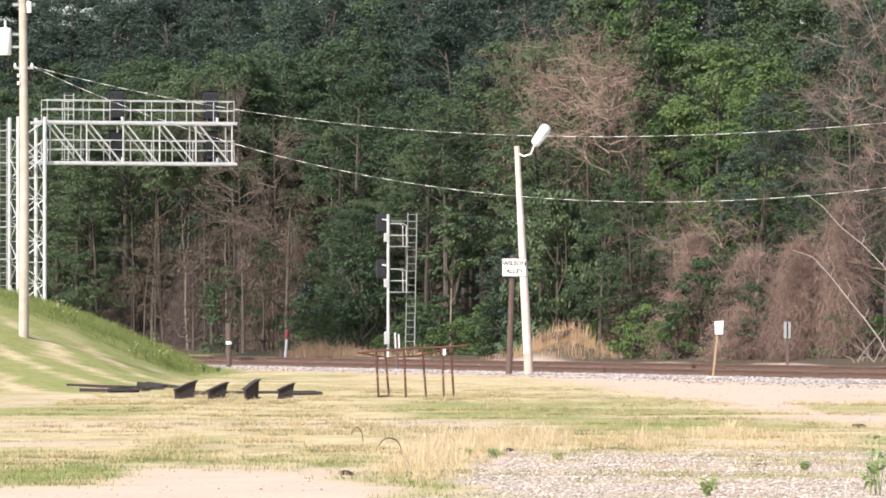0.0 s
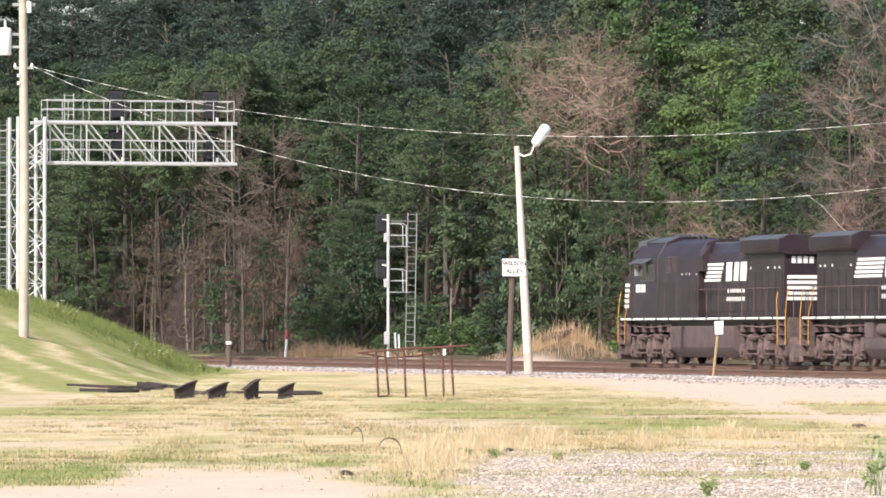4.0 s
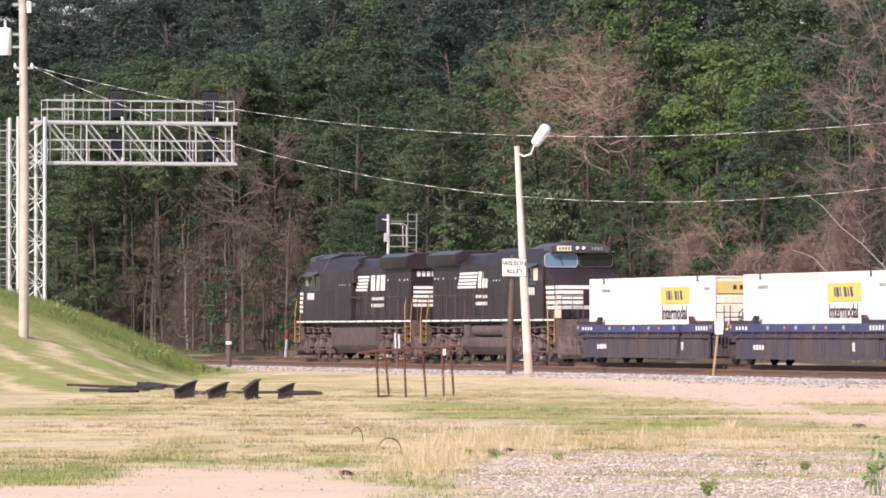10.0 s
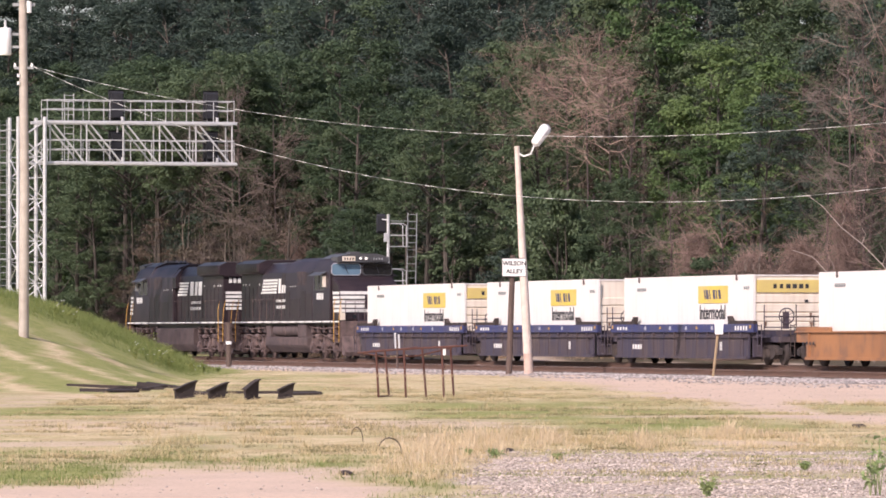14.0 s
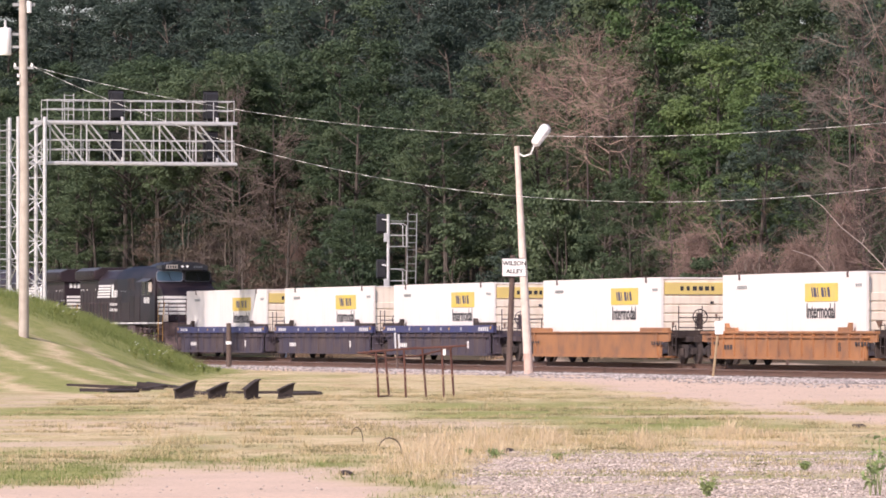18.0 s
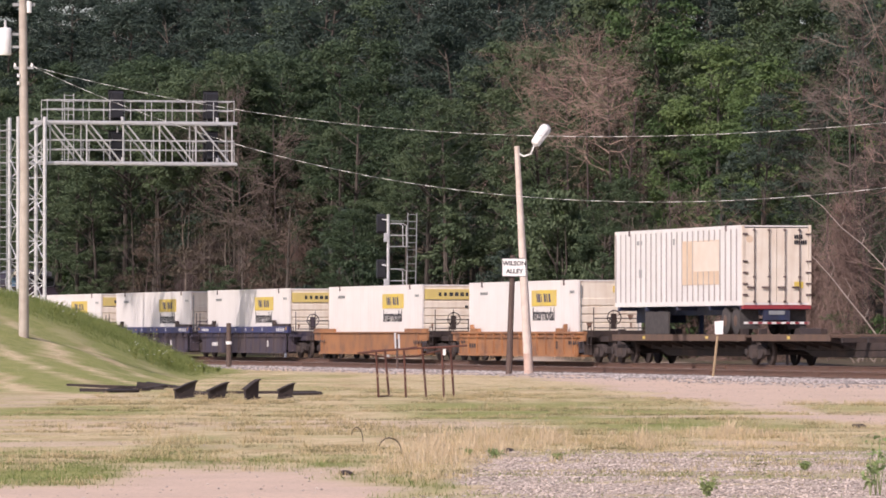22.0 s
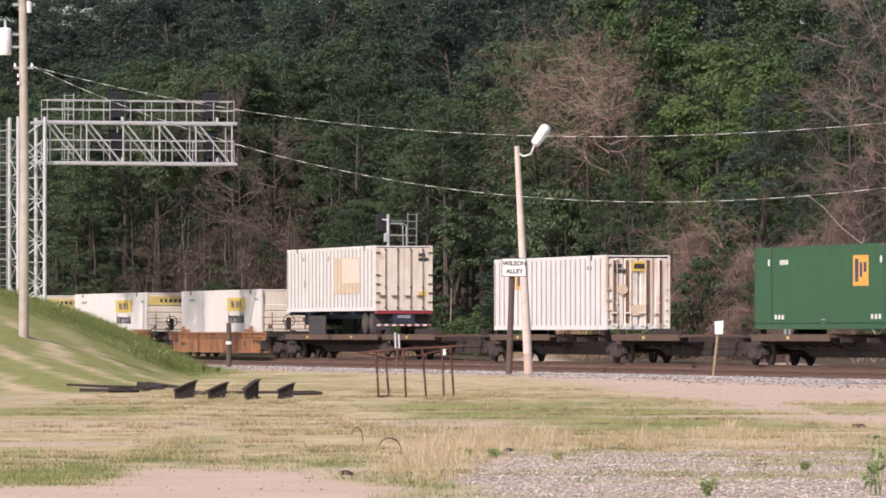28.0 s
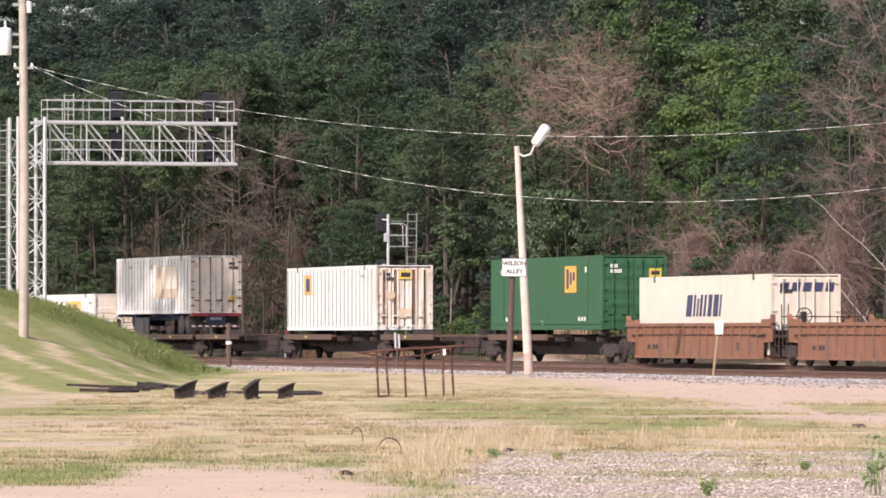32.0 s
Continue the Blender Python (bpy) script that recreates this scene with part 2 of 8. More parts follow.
M_BLEACH = surface("sun_bleached_limb", (0.48, 0.41, 0.35), (0.36, 0.30, 0.26), 3.0, 0.85, bump=0.2)
M_DEADWOOD = surface("bleached_dead_wood", (0.25, 0.205, 0.17), (0.19, 0.15, 0.125), 3.0, 0.9, rnd=0.2, bump=0.3)
M_VINE = surface("dry_vine_twigs", (0.255, 0.175, 0.145), (0.175, 0.120, 0.100), 0.6, 0.9, island=0.45, bump=0.0)
M_VINEL = surface("pale_pinkish_dead_twigs", (0.33, 0.235, 0.19), (0.22, 0.155, 0.125), 0.6, 0.9, island=0.35, bump=0.0)
M_LEAF = leafy("broad_leaves", (0.044, 0.070, 0.040), (0.074, 0.112, 0.056), (0.124, 0.165, 0.082))
# blue haze and shade of the far trees are put into these greens
M_LEAFDK = leafy("shaded_deep_green_leaves", (0.032, 0.051, 0.042), (0.053, 0.079, 0.059), (0.084, 0.115, 0.079))
M_LEAFLT = leafy("light_green_leaves", (0.061, 0.105, 0.040), (0.100, 0.162, 0.056), (0.151, 0.218, 0.081))
M_LEAFBR = leafy("browning_leaves", (0.081, 0.068, 0.045), (0.119, 0.093, 0.067), (0.162, 0.131, 0.092))
M_DRYGRASS = leafy("dry_straw_grass", (0.55, 0.435, 0.245), (0.66, 0.535, 0.32), (0.76, 0.64, 0.42), 0.5, 0.1)
M_PALESTRAW = leafy("bleached_standing_grass", (0.66, 0.55, 0.34), (0.76, 0.65, 0.43), (0.84, 0.74, 0.53), 0.55, 0.1)
M_TAWNY = leafy("tawny_dry_grass", (0.54, 0.39, 0.215), (0.67, 0.50, 0.30), (0.78, 0.62, 0.41), 0.5, 0.1)
M_GRASS = leafy("green_grass_blades", (0.165, 0.215, 0.060), (0.25, 0.295, 0.095), (0.43, 0.41, 0.175), 0.5, 0.1)
M_OLIVE = leafy("dull_olive_weeds", (0.14, 0.15, 0.062), (0.23, 0.225, 0.10), (0.37, 0.33, 0.17), 0.4, 0.15)
M_WEED = leafy("green_weed_leaves", (0.18, 0.25, 0.09), (0.27, 0.35, 0.14), (0.40, 0.46, 0.22), 0.35, 0.15)
M_FLOWER = surface("white_petals", (0.75, 0.76, 0.70), (0.65, 0.66, 0.6), 5.0, 0.7, bump=0.0)
M_STONE = surface("pale_limestone_gravel", (0.47, 0.40, 0.345), (0.36, 0.30, 0.26), 8.0, 0.9, island=0.45)
M_BALLAST = surface("grey_ballast_stone", (0.37, 0.335, 0.315), (0.26, 0.23, 0.215), 8.0, 0.9, island=0.45)

# ---- mesh tools ----


class Mesh:
    """Gathers boxes, tubes and prisms into one mesh."""

    def __init__(self):
        self.v, self.f = [], []

    def add(self, verts, faces):
        o = len(self.v)
        self.v += [tuple(p) for p in verts]
        self.f += [tuple(i + o for i in q) for q in faces]
        return self

    def box(self, x0, x1, y0, y1, z0, z1, m=None):
        vs = [Vector((x, y, z)) for x in (x0, x1) for y in (y0, y1) for z in (z0, z1)]
        if m:
            vs = [m @ p for p in vs]
        return self.add(vs, [(0, 1, 3, 2), (4, 6, 7, 5), (0, 4, 5, 1), (2, 3, 7, 6), (0, 2, 6, 4), (1, 5, 7, 3)])

    def cbox(self, x0, x1, y0, y1, z0, z1, c):
        """A box with its long edges cut off by c in the y-z section."""
        return self.prism("x", [(y0 + c, z0), (y1 - c, z0), (y1, z0 + c), (y1, z1 - c), (y1 - c, z1), (y0 + c, z1), (y0, z1 - c), (y0, z0 + c)], x0, x1)

    def prism(self, axis, poly, a, b):
        n = len(poly)

        def place(p, t):
            return {"x": (t, p[0], p[1]), "y": (p[0], t, p[1]), "z": (p[0], p[1], t)}[axis]
        vs = [place(p, a) for p in poly] + [place(p, b) for p in poly]
        fs = [tuple(range(n - 1, -1, -1)), tuple(range(n, 2 * n))]
        fs += [(i, (i + 1) % n, (i + 1) % n + n, i + n) for i in range(n)]
        return self.add(vs, fs)

    def tube(self, pts, radii, n=8, cap=True):
        pts = [Vector(p) for p in pts]
        if not hasattr(radii, "__len__"):
            radii = [radii] * len(pts)
        vs, fs = [], []
        side = None
        for i, p in enumerate(pts):
            d = (pts[min(i + 1, len(pts) - 1)] - pts[max(i - 1, 0)]).normalized()
            if side is None:
                side = d.orthogonal().normalized()
            side = (side - d * side.dot(d)).normalized()
            up = d.cross(side)
            for k in range(n):
                a = 2 * math.pi * k / n
                vs.append(p + (side * math.cos(a) + up * math.sin(a)) * radii[i])
        for i in range(len(pts) - 1):
            for k in range(n):
                fs.append((i * n + k, i * n + (k + 1) % n, (i + 1) * n + (k + 1) % n, (i + 1) * n + k))
        if cap:
            fs.append(tuple(range(n - 1, -1, -1)))
            fs.append(tuple((len(pts) - 1) * n + k for k in range(n)))
        return self.add(vs, fs)

    def quad(self, a, b, c, d):
        return self.add([a, b, c, d], [(0, 1, 2, 3)])

    def data(self, name, material, smooth=True, bevel=0.0):
        me = bpy.data.meshes.new(name)
        me.from_pydata(self.v, [], self.f)
        bm = bmesh.new()
        bm.from_mesh(me)
        bmesh.ops.recalc_face_normals(bm, faces=bm.faces)
        if bevel:
            es = [e for e in bm.edges if len(e.link_faces) == 2 and e.calc_face_angle(0) > 0.6]
            bmesh.ops.bevel(bm, geom=es, offset=bevel, segments=1, affect="EDGES", clamp_overlap=True)
        bm.to_mesh(me)
        bm.free()
        if smooth:
            me.polygons.foreach_set("use_smooth", [True] * len(me.polygons))
            me.set_sharp_from_angle(angle=radians(35))
        me.materials.append(material)
        return me


TINY = {"stencil_bars", "stencil_marks", "pipework", "air_hoses", "owner_bars", "number_bars", "bars", "code_bars", "joint_bars"}


def part(name, mesh, material, parent, label="", bevel=0.0):
    """One mesh object under a thing or under a part."""
    me = mesh if isinstance(mesh, bpy.types.Mesh) else mesh.data(name, material, bevel=bevel)
    ob = new(name, me)
    ob.parent = parent
    if label:
        tagged(ob, label)
    if name in TINY:
        tagged(ob, kind="stuff")
    return ob


def thing(name, label, category, m=None, group="", kind=""):
    ob = tagged(new(name), label, category, group, kind)
    if m is not None:
        ob.matrix_world = m
    return ob


def letters(body, size, material, name="lettering", bold=0.0):
    """Flat letters as a mesh in the x-y plane, centred."""
    cu = bpy.data.curves.new(name, "FONT")
    cu.body, cu.size, cu.align_x, cu.align_y, cu.extrude = body, size, "CENTER", "CENTER", 0.002
    cu.offset = bold
    ob = bpy.data.objects.new(name, cu)
    me = bpy.data.meshes.new_from_object(ob)
    me.name = name
    bpy.data.objects.remove(ob)
    me.materials.clear()
    me.materials.append(material)
    return me


def smooth(a, b, x):
    u = np.clip((np.asarray(x, float) - a) / (b - a), 0, 1)
    return u * u * (3 - 2 * u)


def lattice(x, y, cell, seed):
    """Smooth value noise on a square lattice, 0 to 1."""
    x, y = np.asarray(x, float) / cell, np.asarray(y, float) / cell
    i, j = np.floor(x).astype(np.int64), np.floor(y).astype(np.int64)
    u, v = x - i, y - j
    u, v = u * u * (3 - 2 * u), v * v * (3 - 2 * v)

    def h(a, b):
        q = (a * 374761393 + b * 668265263 + seed * 974634777) & 0x7FFFFFFF
        q = ((q ^ (q >> 13)) * 1274126177) & 0x7FFFFFFF
        return ((q ^ (q >> 16)) & 0xFFFF) / 65535.0
    return (h(i, j) * (1 - u) + h(i + 1, j) * u) * (1 - v) + (h(i, j + 1) * (1 - u) + h(i + 1, j + 1) * u) * v


# ---- the line of the railway ----
RAIL_Z = 0.70          # rail head
GAP = 4.25             # from the main track to the near one
_S = np.arange(-420.0, 520.0, 1.0)
_c = np.clip(_S, -80, 130)
_H = 0.264524 + 0.000222 * _c + 2.0e-6 * _c * _c
_X = np.concatenate([[0], np.cumsum(-np.sin((_H[1:] + _H[:-1]) / 2))])
_Y = np.concatenate([[0], np.cumsum(np.cos((_H[1:] + _H[:-1]) / 2))])
_X += 0.9666 - np.interp(0, _S, _X)
_Y += 263.932 - np.interp(0, _S, _Y)


def line(s, lat=0.0):
    """Place and heading on the main track s metres along it; lat: metres to the far side."""
    h = float(np.interp(s, _S, _H))
    return float(np.interp(s, _S, _X)) + lat * math.cos(h), float(np.interp(s, _S, _Y)) + lat * math.sin(h), h


def along(x, y):
    """Metres along the main track and to its far side."""
    s = np.interp(y, _Y, _S)
    for _ in range(3):
        h = np.interp(s, _S, _H)
        dx, dy = x - np.interp(s, _S, _X), y - np.interp(s, _S, _Y)
        s = s - dx * np.sin(h) + dy * np.cos(h)
    h = np.interp(s, _S, _H)
    dx, dy = x - np.interp(s, _S, _X), y - np.interp(s, _S, _Y)
    return s, dx * np.cos(h) + dy * np.sin(h)


def lateral(x, y):
    return along(x, y)[1]


def ground_z(x, y):
    x, y = np.asarray(x, float), np.asarray(y, float)
    lat = lateral(x, y)
    z = 0.37 * smooth(60, 235, y)
    z = z + 0.05 * (lattice(x, y, 7, 3) - 0.5) + 0.03 * (lattice(x, y, 1.7, 4) - 0.5)
    # the grassy bank
    rise = np.interp(-x, [8.2, 9.3, 10.5, 12.4, 13.9, 15.4, 18, 26], [0, 0.32, 0.9, 1.72, 2.35, 2.8, 3.2, 3.4])
    z = z + rise * smooth(158, 217, y) * (1 - smooth(226, 262, y)) * (0.94 + 0.12 * lattice(x, y, 3.1, 9))
    # ballast
    bed = smooth(-8.2, -6.0, lat) * (1 - smooth(2.4, 4.0, lat))
    z = z * (1 - bed) + (RAIL_Z - 0.20 - 0.14 * (1 - smooth(-3.0, -1.9, lat))) * bed
    far = smooth(3.0, 5.0, lat)
    back = 0.62 + 0.035 * np.maximum(lat - 4, 0) + 24 * smooth(13, 120, lat) + 0.25 * (lattice(x, y, 4, 5) - 0.5)
    back = back + 0.75 * np.exp(-(((x + 1.5 - 7.0) / 1.6) ** 2) - ((y - 274.5) / 4.0) ** 2)
    return z * (1 - far) + back * far


def gz(x, y):
    return float(ground_z(np.array([x]), np.array([y]))[0])

# ---- ground: one sheet to the horizon ----


def ground_material():
    m = bpy.data.materials.new("ground")
    m.use_nodes = True
    nt = m.node_tree
    L = nt.links.new
    b = nt.nodes["Principled BSDF"]
    b.inputs["Roughness"].default_value = 0.95
    b.inputs["Specular IOR Level"].default_value = 0.15
    co = nt.nodes.new("ShaderNodeTexCoord")

    def tex(scale, detail=5, stretch=None):
        n = nt.nodes.new("ShaderNodeTexNoise")
        n.inputs["Scale"].default_value, n.inputs["Detail"].default_value = scale, detail
        if stretch:
            mp = nt.nodes.new("ShaderNodeMapping")
            mp.inputs["Scale"].default_value = stretch
            L(co.outputs["Object"], mp.inputs["Vector"])
            L(mp.outputs["Vector"], n.inputs["Vector"])
        else:
            L(co.outputs["Object"], n.inputs["Vector"])
        return n.outputs["Fac"]

    def mix(f, a, c):
        k = nt.nodes.new("ShaderNodeMix")
        k.data_type = "RGBA"
        for s, v in (("A", a), ("B", c)):
            if isinstance(v, tuple):
                k.inputs[s].default_value = (*v, 1)
            else:
                L(v, k.inputs[s])
        L(f, k.inputs["Factor"])
        return k.outputs["Result"]

    def span(f, lo, hi):
        r = nt.nodes.new("ShaderNodeMapRange")
        r.inputs["From Min"].default_value, r.inputs["From Max"].default_value = lo, hi
        L(f, r.inputs["Value"])
        return r.outputs["Result"]

    def zone(name):
        a = nt.nodes.new("ShaderNodeAttribute")
        a.attribute_name = name
        return a.outputs["Fac"]

    coarse, mid, fine = tex(0.35), tex(2.2), tex(14.0, 4)
    straw = mix(span(mid, 0.35, 0.65), (0.61, 0.485, 0.29), (0.52, 0.41, 0.235))
    straw = mix(span(fine, 0.4, 0.75), straw, (0.78, 0.65, 0.43))
    straw = mix(span(tex(0.8, 4, (1.0, 0.35, 1.0)), 0.48, 0.66), straw, (0.47, 0.35, 0.205))
    thatch = span(tex(4.5, 6), 0.5, 0.72)
    straw = mix(thatch, straw, (0.33, 0.265, 0.135))
    straw = mix(span(tex(9.0, 3), 0.64, 0.76), straw, (0.26, 0.215, 0.11))
    green = mix(span(mid, 0.35, 0.65), (0.235, 0.265, 0.078), (0.335, 0.335, 0.12))
    green = mix(span(fine, 0.45, 0.8), green, (0.15, 0.178, 0.055))
    green = mix(thatch, green, (0.37, 0.335, 0.15))
    dirt = mix(span(coarse, 0.35, 0.65), (0.63, 0.475, 0.365), (0.56, 0.425, 0.33))
    dirt = mix(span(fine, 0.5, 0.8), dirt, (0.36, 0.28, 0.22))
    vor = nt.nodes.new("ShaderNodeTexVoronoi")
    vor.inputs["Scale"].default_value = 11.0
    L(co.outputs["Object"], vor.inputs["Vector"])
    sep = nt.nodes.new("ShaderNodeSeparateColor")
    L(vor.outputs["Color"], sep.inputs["Color"])
    gravel = mix(sep.outputs[0], (0.36, 0.30, 0.255), (0.56, 0.49, 0.43))
    gravel = mix(span(mid, 0.45, 0.7), gravel, (0.46, 0.37, 0.30))
    ballast = mix(sep.outputs[1], (0.36, 0.325, 0.30), (0.58, 0.53, 0.50))
    litter = mix(span(mid, 0.35, 0.65), (0.115, 0.086, 0.062), (0.075, 0.066, 0.04))
    col = mix(zone("green"), straw, green)
    col = mix(zone("dirt"), col, dirt)
    col = mix(zone("gravel"), col, gravel)
    col = mix(zone("ballast"), col, ballast)
    col = mix(zone("litter"), col, litter)
    L(col, b.inputs["Base Color"])
    bp = nt.nodes.new("ShaderNodeBump")
    bp.inputs["Distance"].default_value = 0.05
    rough = nt.nodes.new("ShaderNodeMapRange")
    rough.inputs["To Min"].default_value, rough.inputs["To Max"].default_value = 0.7, 0.2
    L(zone("dirt"), rough.inputs["Value"])
    L(rough.outputs["Result"], bp.inputs["Strength"])
    ad = nt.nodes.new("ShaderNodeMath")
    L(fine, ad.inputs[0])
    L(vor.outputs["Distance"], ad.inputs[1])
    L(ad.outputs[0], bp.inputs["Height"])
    L(bp.outputs["Normal"], b.inputs["Normal"])
    return m


# patches of green grass and of pale straw: middle, half width and half depth, strength
SWARDS = (
    (2.52, 128.10, 4.67, 19.25, 0.95),
    (5.25, 114.00, 1.14, 5.80, 0.8),
    (-5.01, 79.30, 0.94, 5.65, 1),
    (-4.15, 96.00, 0.79, 11.00, 0.75),
    (-8.01, 134.40, 2.33, 7.55, 0.95),
    (-6.32, 93.30, 0.51, 6.80, 0.6),
    (-1.53, 86.30, 0.33, 3.95, 0.9),
    (-2.51, 88.40, 0.27, 3.50, 0.8),
    (-3.39, 86.20, 0.19, 2.75, 0.8),
    (-0.40, 74.20, 0.47, 4.85, 0.7),
    (6.31, 92.80, 0.51, 5.05, 0.8),
    (8.68, 135.00, 1.11, 11.70, 0.6),
    (3.04, 91.20, 1.99, 2.90, 0.45),
    (-3.49, 170.80, 0.93, 9.65, 0.5),
)
STRAW = (
    (-9.30, 161.00, 2.79, 12.05, 0.9),
    (-6.03, 113.40, 2.69, 11.30, 0.8),
    (-1.90, 119.70, 1.31, 15.95, 0.8),
    (0.14, 97.60, 0.98, 10.40, 0.8),
    (4.82, 102.50, 0.93, 8.70, 0.7),
    (1.65, 103.20, 1.03, 6.05, 0.6),
    (-0.46, 208.70, 3.80, 18.70, 0.6),
)


def patch(x, y, cx, cy, rx, ry, wob):
    """1 inside an uneven oval patch, 0 outside it."""
    return 1 - smooth(0.55, 1.15, np.hypot((x - cx) / rx, (y - cy) / ry) + 1.6 * wob)


def zones(x, y):
    """Shares of green grass, bare dirt, gravel, ballast and leaf litter; what is left is straw."""
    lat = lateral(x, y)
    n1, n2, n3 = lattice(x, y, 5.5, 11), lattice(x, y, 1.6, 12), lattice(x, y, 0.6, 13)
    nz = n1 * 0.5 + n2 * 0.3 + n3 * 0.2
    wob = (nz - 0.5)
    # greener swards: lens in the middle of the field, bands and clumps at the near end, the mown bank
    g = 0.45 * smooth(0.42, 0.66, n1 * 0.55 + n2 * 0.45) + 0.14 * n3
    for cx, cy, rx, ry, k in SWARDS:
        g = np.maximum(g, k * patch(x, y, cx, cy, rx, ry, wob))
    for cx, cy, rx, ry, k in STRAW:
        g = g * (1 - k * patch(x, y, cx, cy, rx, ry, wob))
    bank = smooth(-7.4, -8.8, x + 1.6 * wob) * smooth(160, 170, y)
    stripe = 0.5 + 0.5 * np.sin((y + 4.0 * x) * 0.62 + 7 * wob)
    g = np.where(bank > 0.3, np.maximum(1 - smooth(0.70, 0.95, stripe + 0.4 * wob), smooth(196, 208, y)), g)
    g = np.clip(g + 0.25 * (n3 - 0.5) + 0.2 * (n2 - 0.5), 0, 1)
    # bare dirt: a pad at the near end, a trodden lot beside the track
    pad = smooth(-4.6, -3.9, x + 2.0 * wob) * (1 - smooth(-1.5, -0.8, x + 2.0 * wob)) * (1 - smooth(79, 86, y + 14 * wob))
    pad = np.maximum(pad, (1 - smooth(70.5, 74, y + 8 * wob)) * (1 - smooth(-0.9, -0.3, x + wob)))
    lot = smooth(0.0, 1.6, x - (3.2 + (186 - y) * 0.055) + 3.5 * wob) * smooth(95, 108, y + 10 * wob) * (1 - smooth(-9.5, -8.0, lat))
    island = smooth(7.6, 8.4, x + wob) * np.exp(-((y - 139) / 7.0) ** 2) + smooth(5.2, 6.2, x + 1.5 * wob) * np.exp(-((y - 104) / 5.0) ** 2)
    spot = smooth(0.60, 0.75, n1 * 0.6 + n2 * 0.4) * (1 - smooth(150, 170, y)) * 0.7
    apron = smooth(-14.5, -11.0, lat + 4 * wob) * smooth(-9.5, -7.5, x + wob)
    d = np.clip(np.maximum.reduce([pad, lot * (1 - np.clip(1.2 * island, 0, 1)), spot, apron]), 0, 1)
    gr = smooth(-0.25, 0.35, x - 0.3 * smooth(68, 95, y) + 2.2 * wob) * (1 - smooth(84, 94, y + 24 * wob)) * (1 - 0.8 * smooth(0.55, 0.68, n2 * 0.6 + n3 * 0.4))
    gr = np.maximum(gr, 0.55 * smooth(0.45, 0.6, n2) * apron)
    ba = smooth(-10.0, -7.6, lat + 2.0 * wob) * (1 - smooth(3.0, 4.6, lat))
    li = smooth(4.0, 5.5, lat + wob)
    return g, d, gr * 0.9, ba, li


def build_ground():
    xs = np.concatenate([-np.geomspace(24.5, 3000, 26)[::-1], np.arange(-24, 24.01, 0.42), np.geomspace(24.5, 3000, 26)])
    ys = np.concatenate([[-2500, -900, -300, -100, -30, 0, 20, 40, 52], np.arange(60, 250, 0.75), np.arange(250, 350, 1.5), np.geomspace(352, 4800, 40)])
    gx, gy = np.meshgrid(xs, ys)
    x, y = gx.ravel(), gy.ravel()
    z = ground_z(x, y)
    nx, ny = len(xs), len(ys)
    i = (np.arange(ny - 1)[:, None] * nx + np.arange(nx - 1)[None]).ravel()
    faces = np.stack([i, i + 1, i + 1 + nx, i + nx], 1)
    me = bpy.data.meshes.new("ground")
    me.from_pydata(np.stack([x, y, z], 1).tolist(), [], faces.tolist())
    me.polygons.foreach_set("use_smooth", [True] * len(me.polygons))
    for name, vals in zip(("green", "dirt", "gravel", "ballast", "litter"), zones(x, y)):
        me.attributes.new(name, "FLOAT", "POINT").data.foreach_set("value", np.asarray(vals, np.float32))
    me.materials.append(ground_material())
    tagged(new("ground", me), "field of dry straw and green grass with bare dirt and gravel beside a railway", "ground", kind="structure")


build_ground()


def build_track(lat, drop, label):
    """Two rails on ties along the line."""
    root = thing("railway_track", label, "railway track", kind="structure")
    ss = np.arange(-330, 330.1, 4.0)
    prof = [(-0.07, -0.18), (0.07, -0.18), (0.07, -0.165), (0.012, -0.14), (0.012, -0.045), (0.037, -0.035), (0.037, -0.002),
            (-0.037, -0.002), (-0.037, -0.035), (-0.012, -0.045), (-0.012, -0.14), (-0.07, -0.165)]
    for off in (-0.755, 0.755):
        body, top = Mesh(), Mesh()
        for mesh, pr in ((body, prof), (top, [(-0.030, -0.001), (0.030, -0.001), (0.030, 0.001), (-0.030, 0.001)])):
            vs = []
            for s in ss:
                for q, w in pr:
                    x, y, _ = line(s, lat + off + q)
                    vs.append((x, y, RAIL_Z - drop + w))
            n = len(pr)
            fs = [(a * n + k, a * n + (k + 1) % n, (a + 1) * n + (k + 1) % n, (a + 1) * n + k) for a in range(len(ss) - 1) for k in range(n)]
            mesh.add(vs, fs)
        r = part("rail", body, M_RAIL, root, "rust-brown steel rail")
        part("rail_head", top, M_RAILTOP, r, "bright worn running surface")
    ties = Mesh()
    for k, s in enumerate(np.arange(-120, 200, 0.52)):
        x, y, h = line(s, lat)
        m = pose(x, y, RAIL_Z - drop - 0.27, 0, 0, 90 + math.degrees(h) + random.uniform(-1, 1))
        ties.box(-0.115, 0.115, -1.3, 1.3, -0.08, 0.085 + random.uniform(-0.008, 0.008), m)
    tagged(part("ties", ties, M_TIE, root, "dark wooden ties half sunk in ballast"), kind="stuff")
    joints = Mesh()
    for s in np.arange(-110, 190, 11.9):
        x, y, h = line(s, lat - 0.755)
        joints.box(-0.45, 0.45, -0.05, 0.05, RAIL_Z - drop - 0.14, RAIL_Z - drop - 0.04, pose(x, y, 0, 0, 0, 90 + math.degrees(h)))
    part("joint_bars", joints, M_RAIL, root, "bolted dark joint bars")


build_track(0.0, 0.0, "main railway track of rusty rails on grey ballast")
build_track(-GAP, 0.12, "nearer railway track of rusty rails on grey ballast")


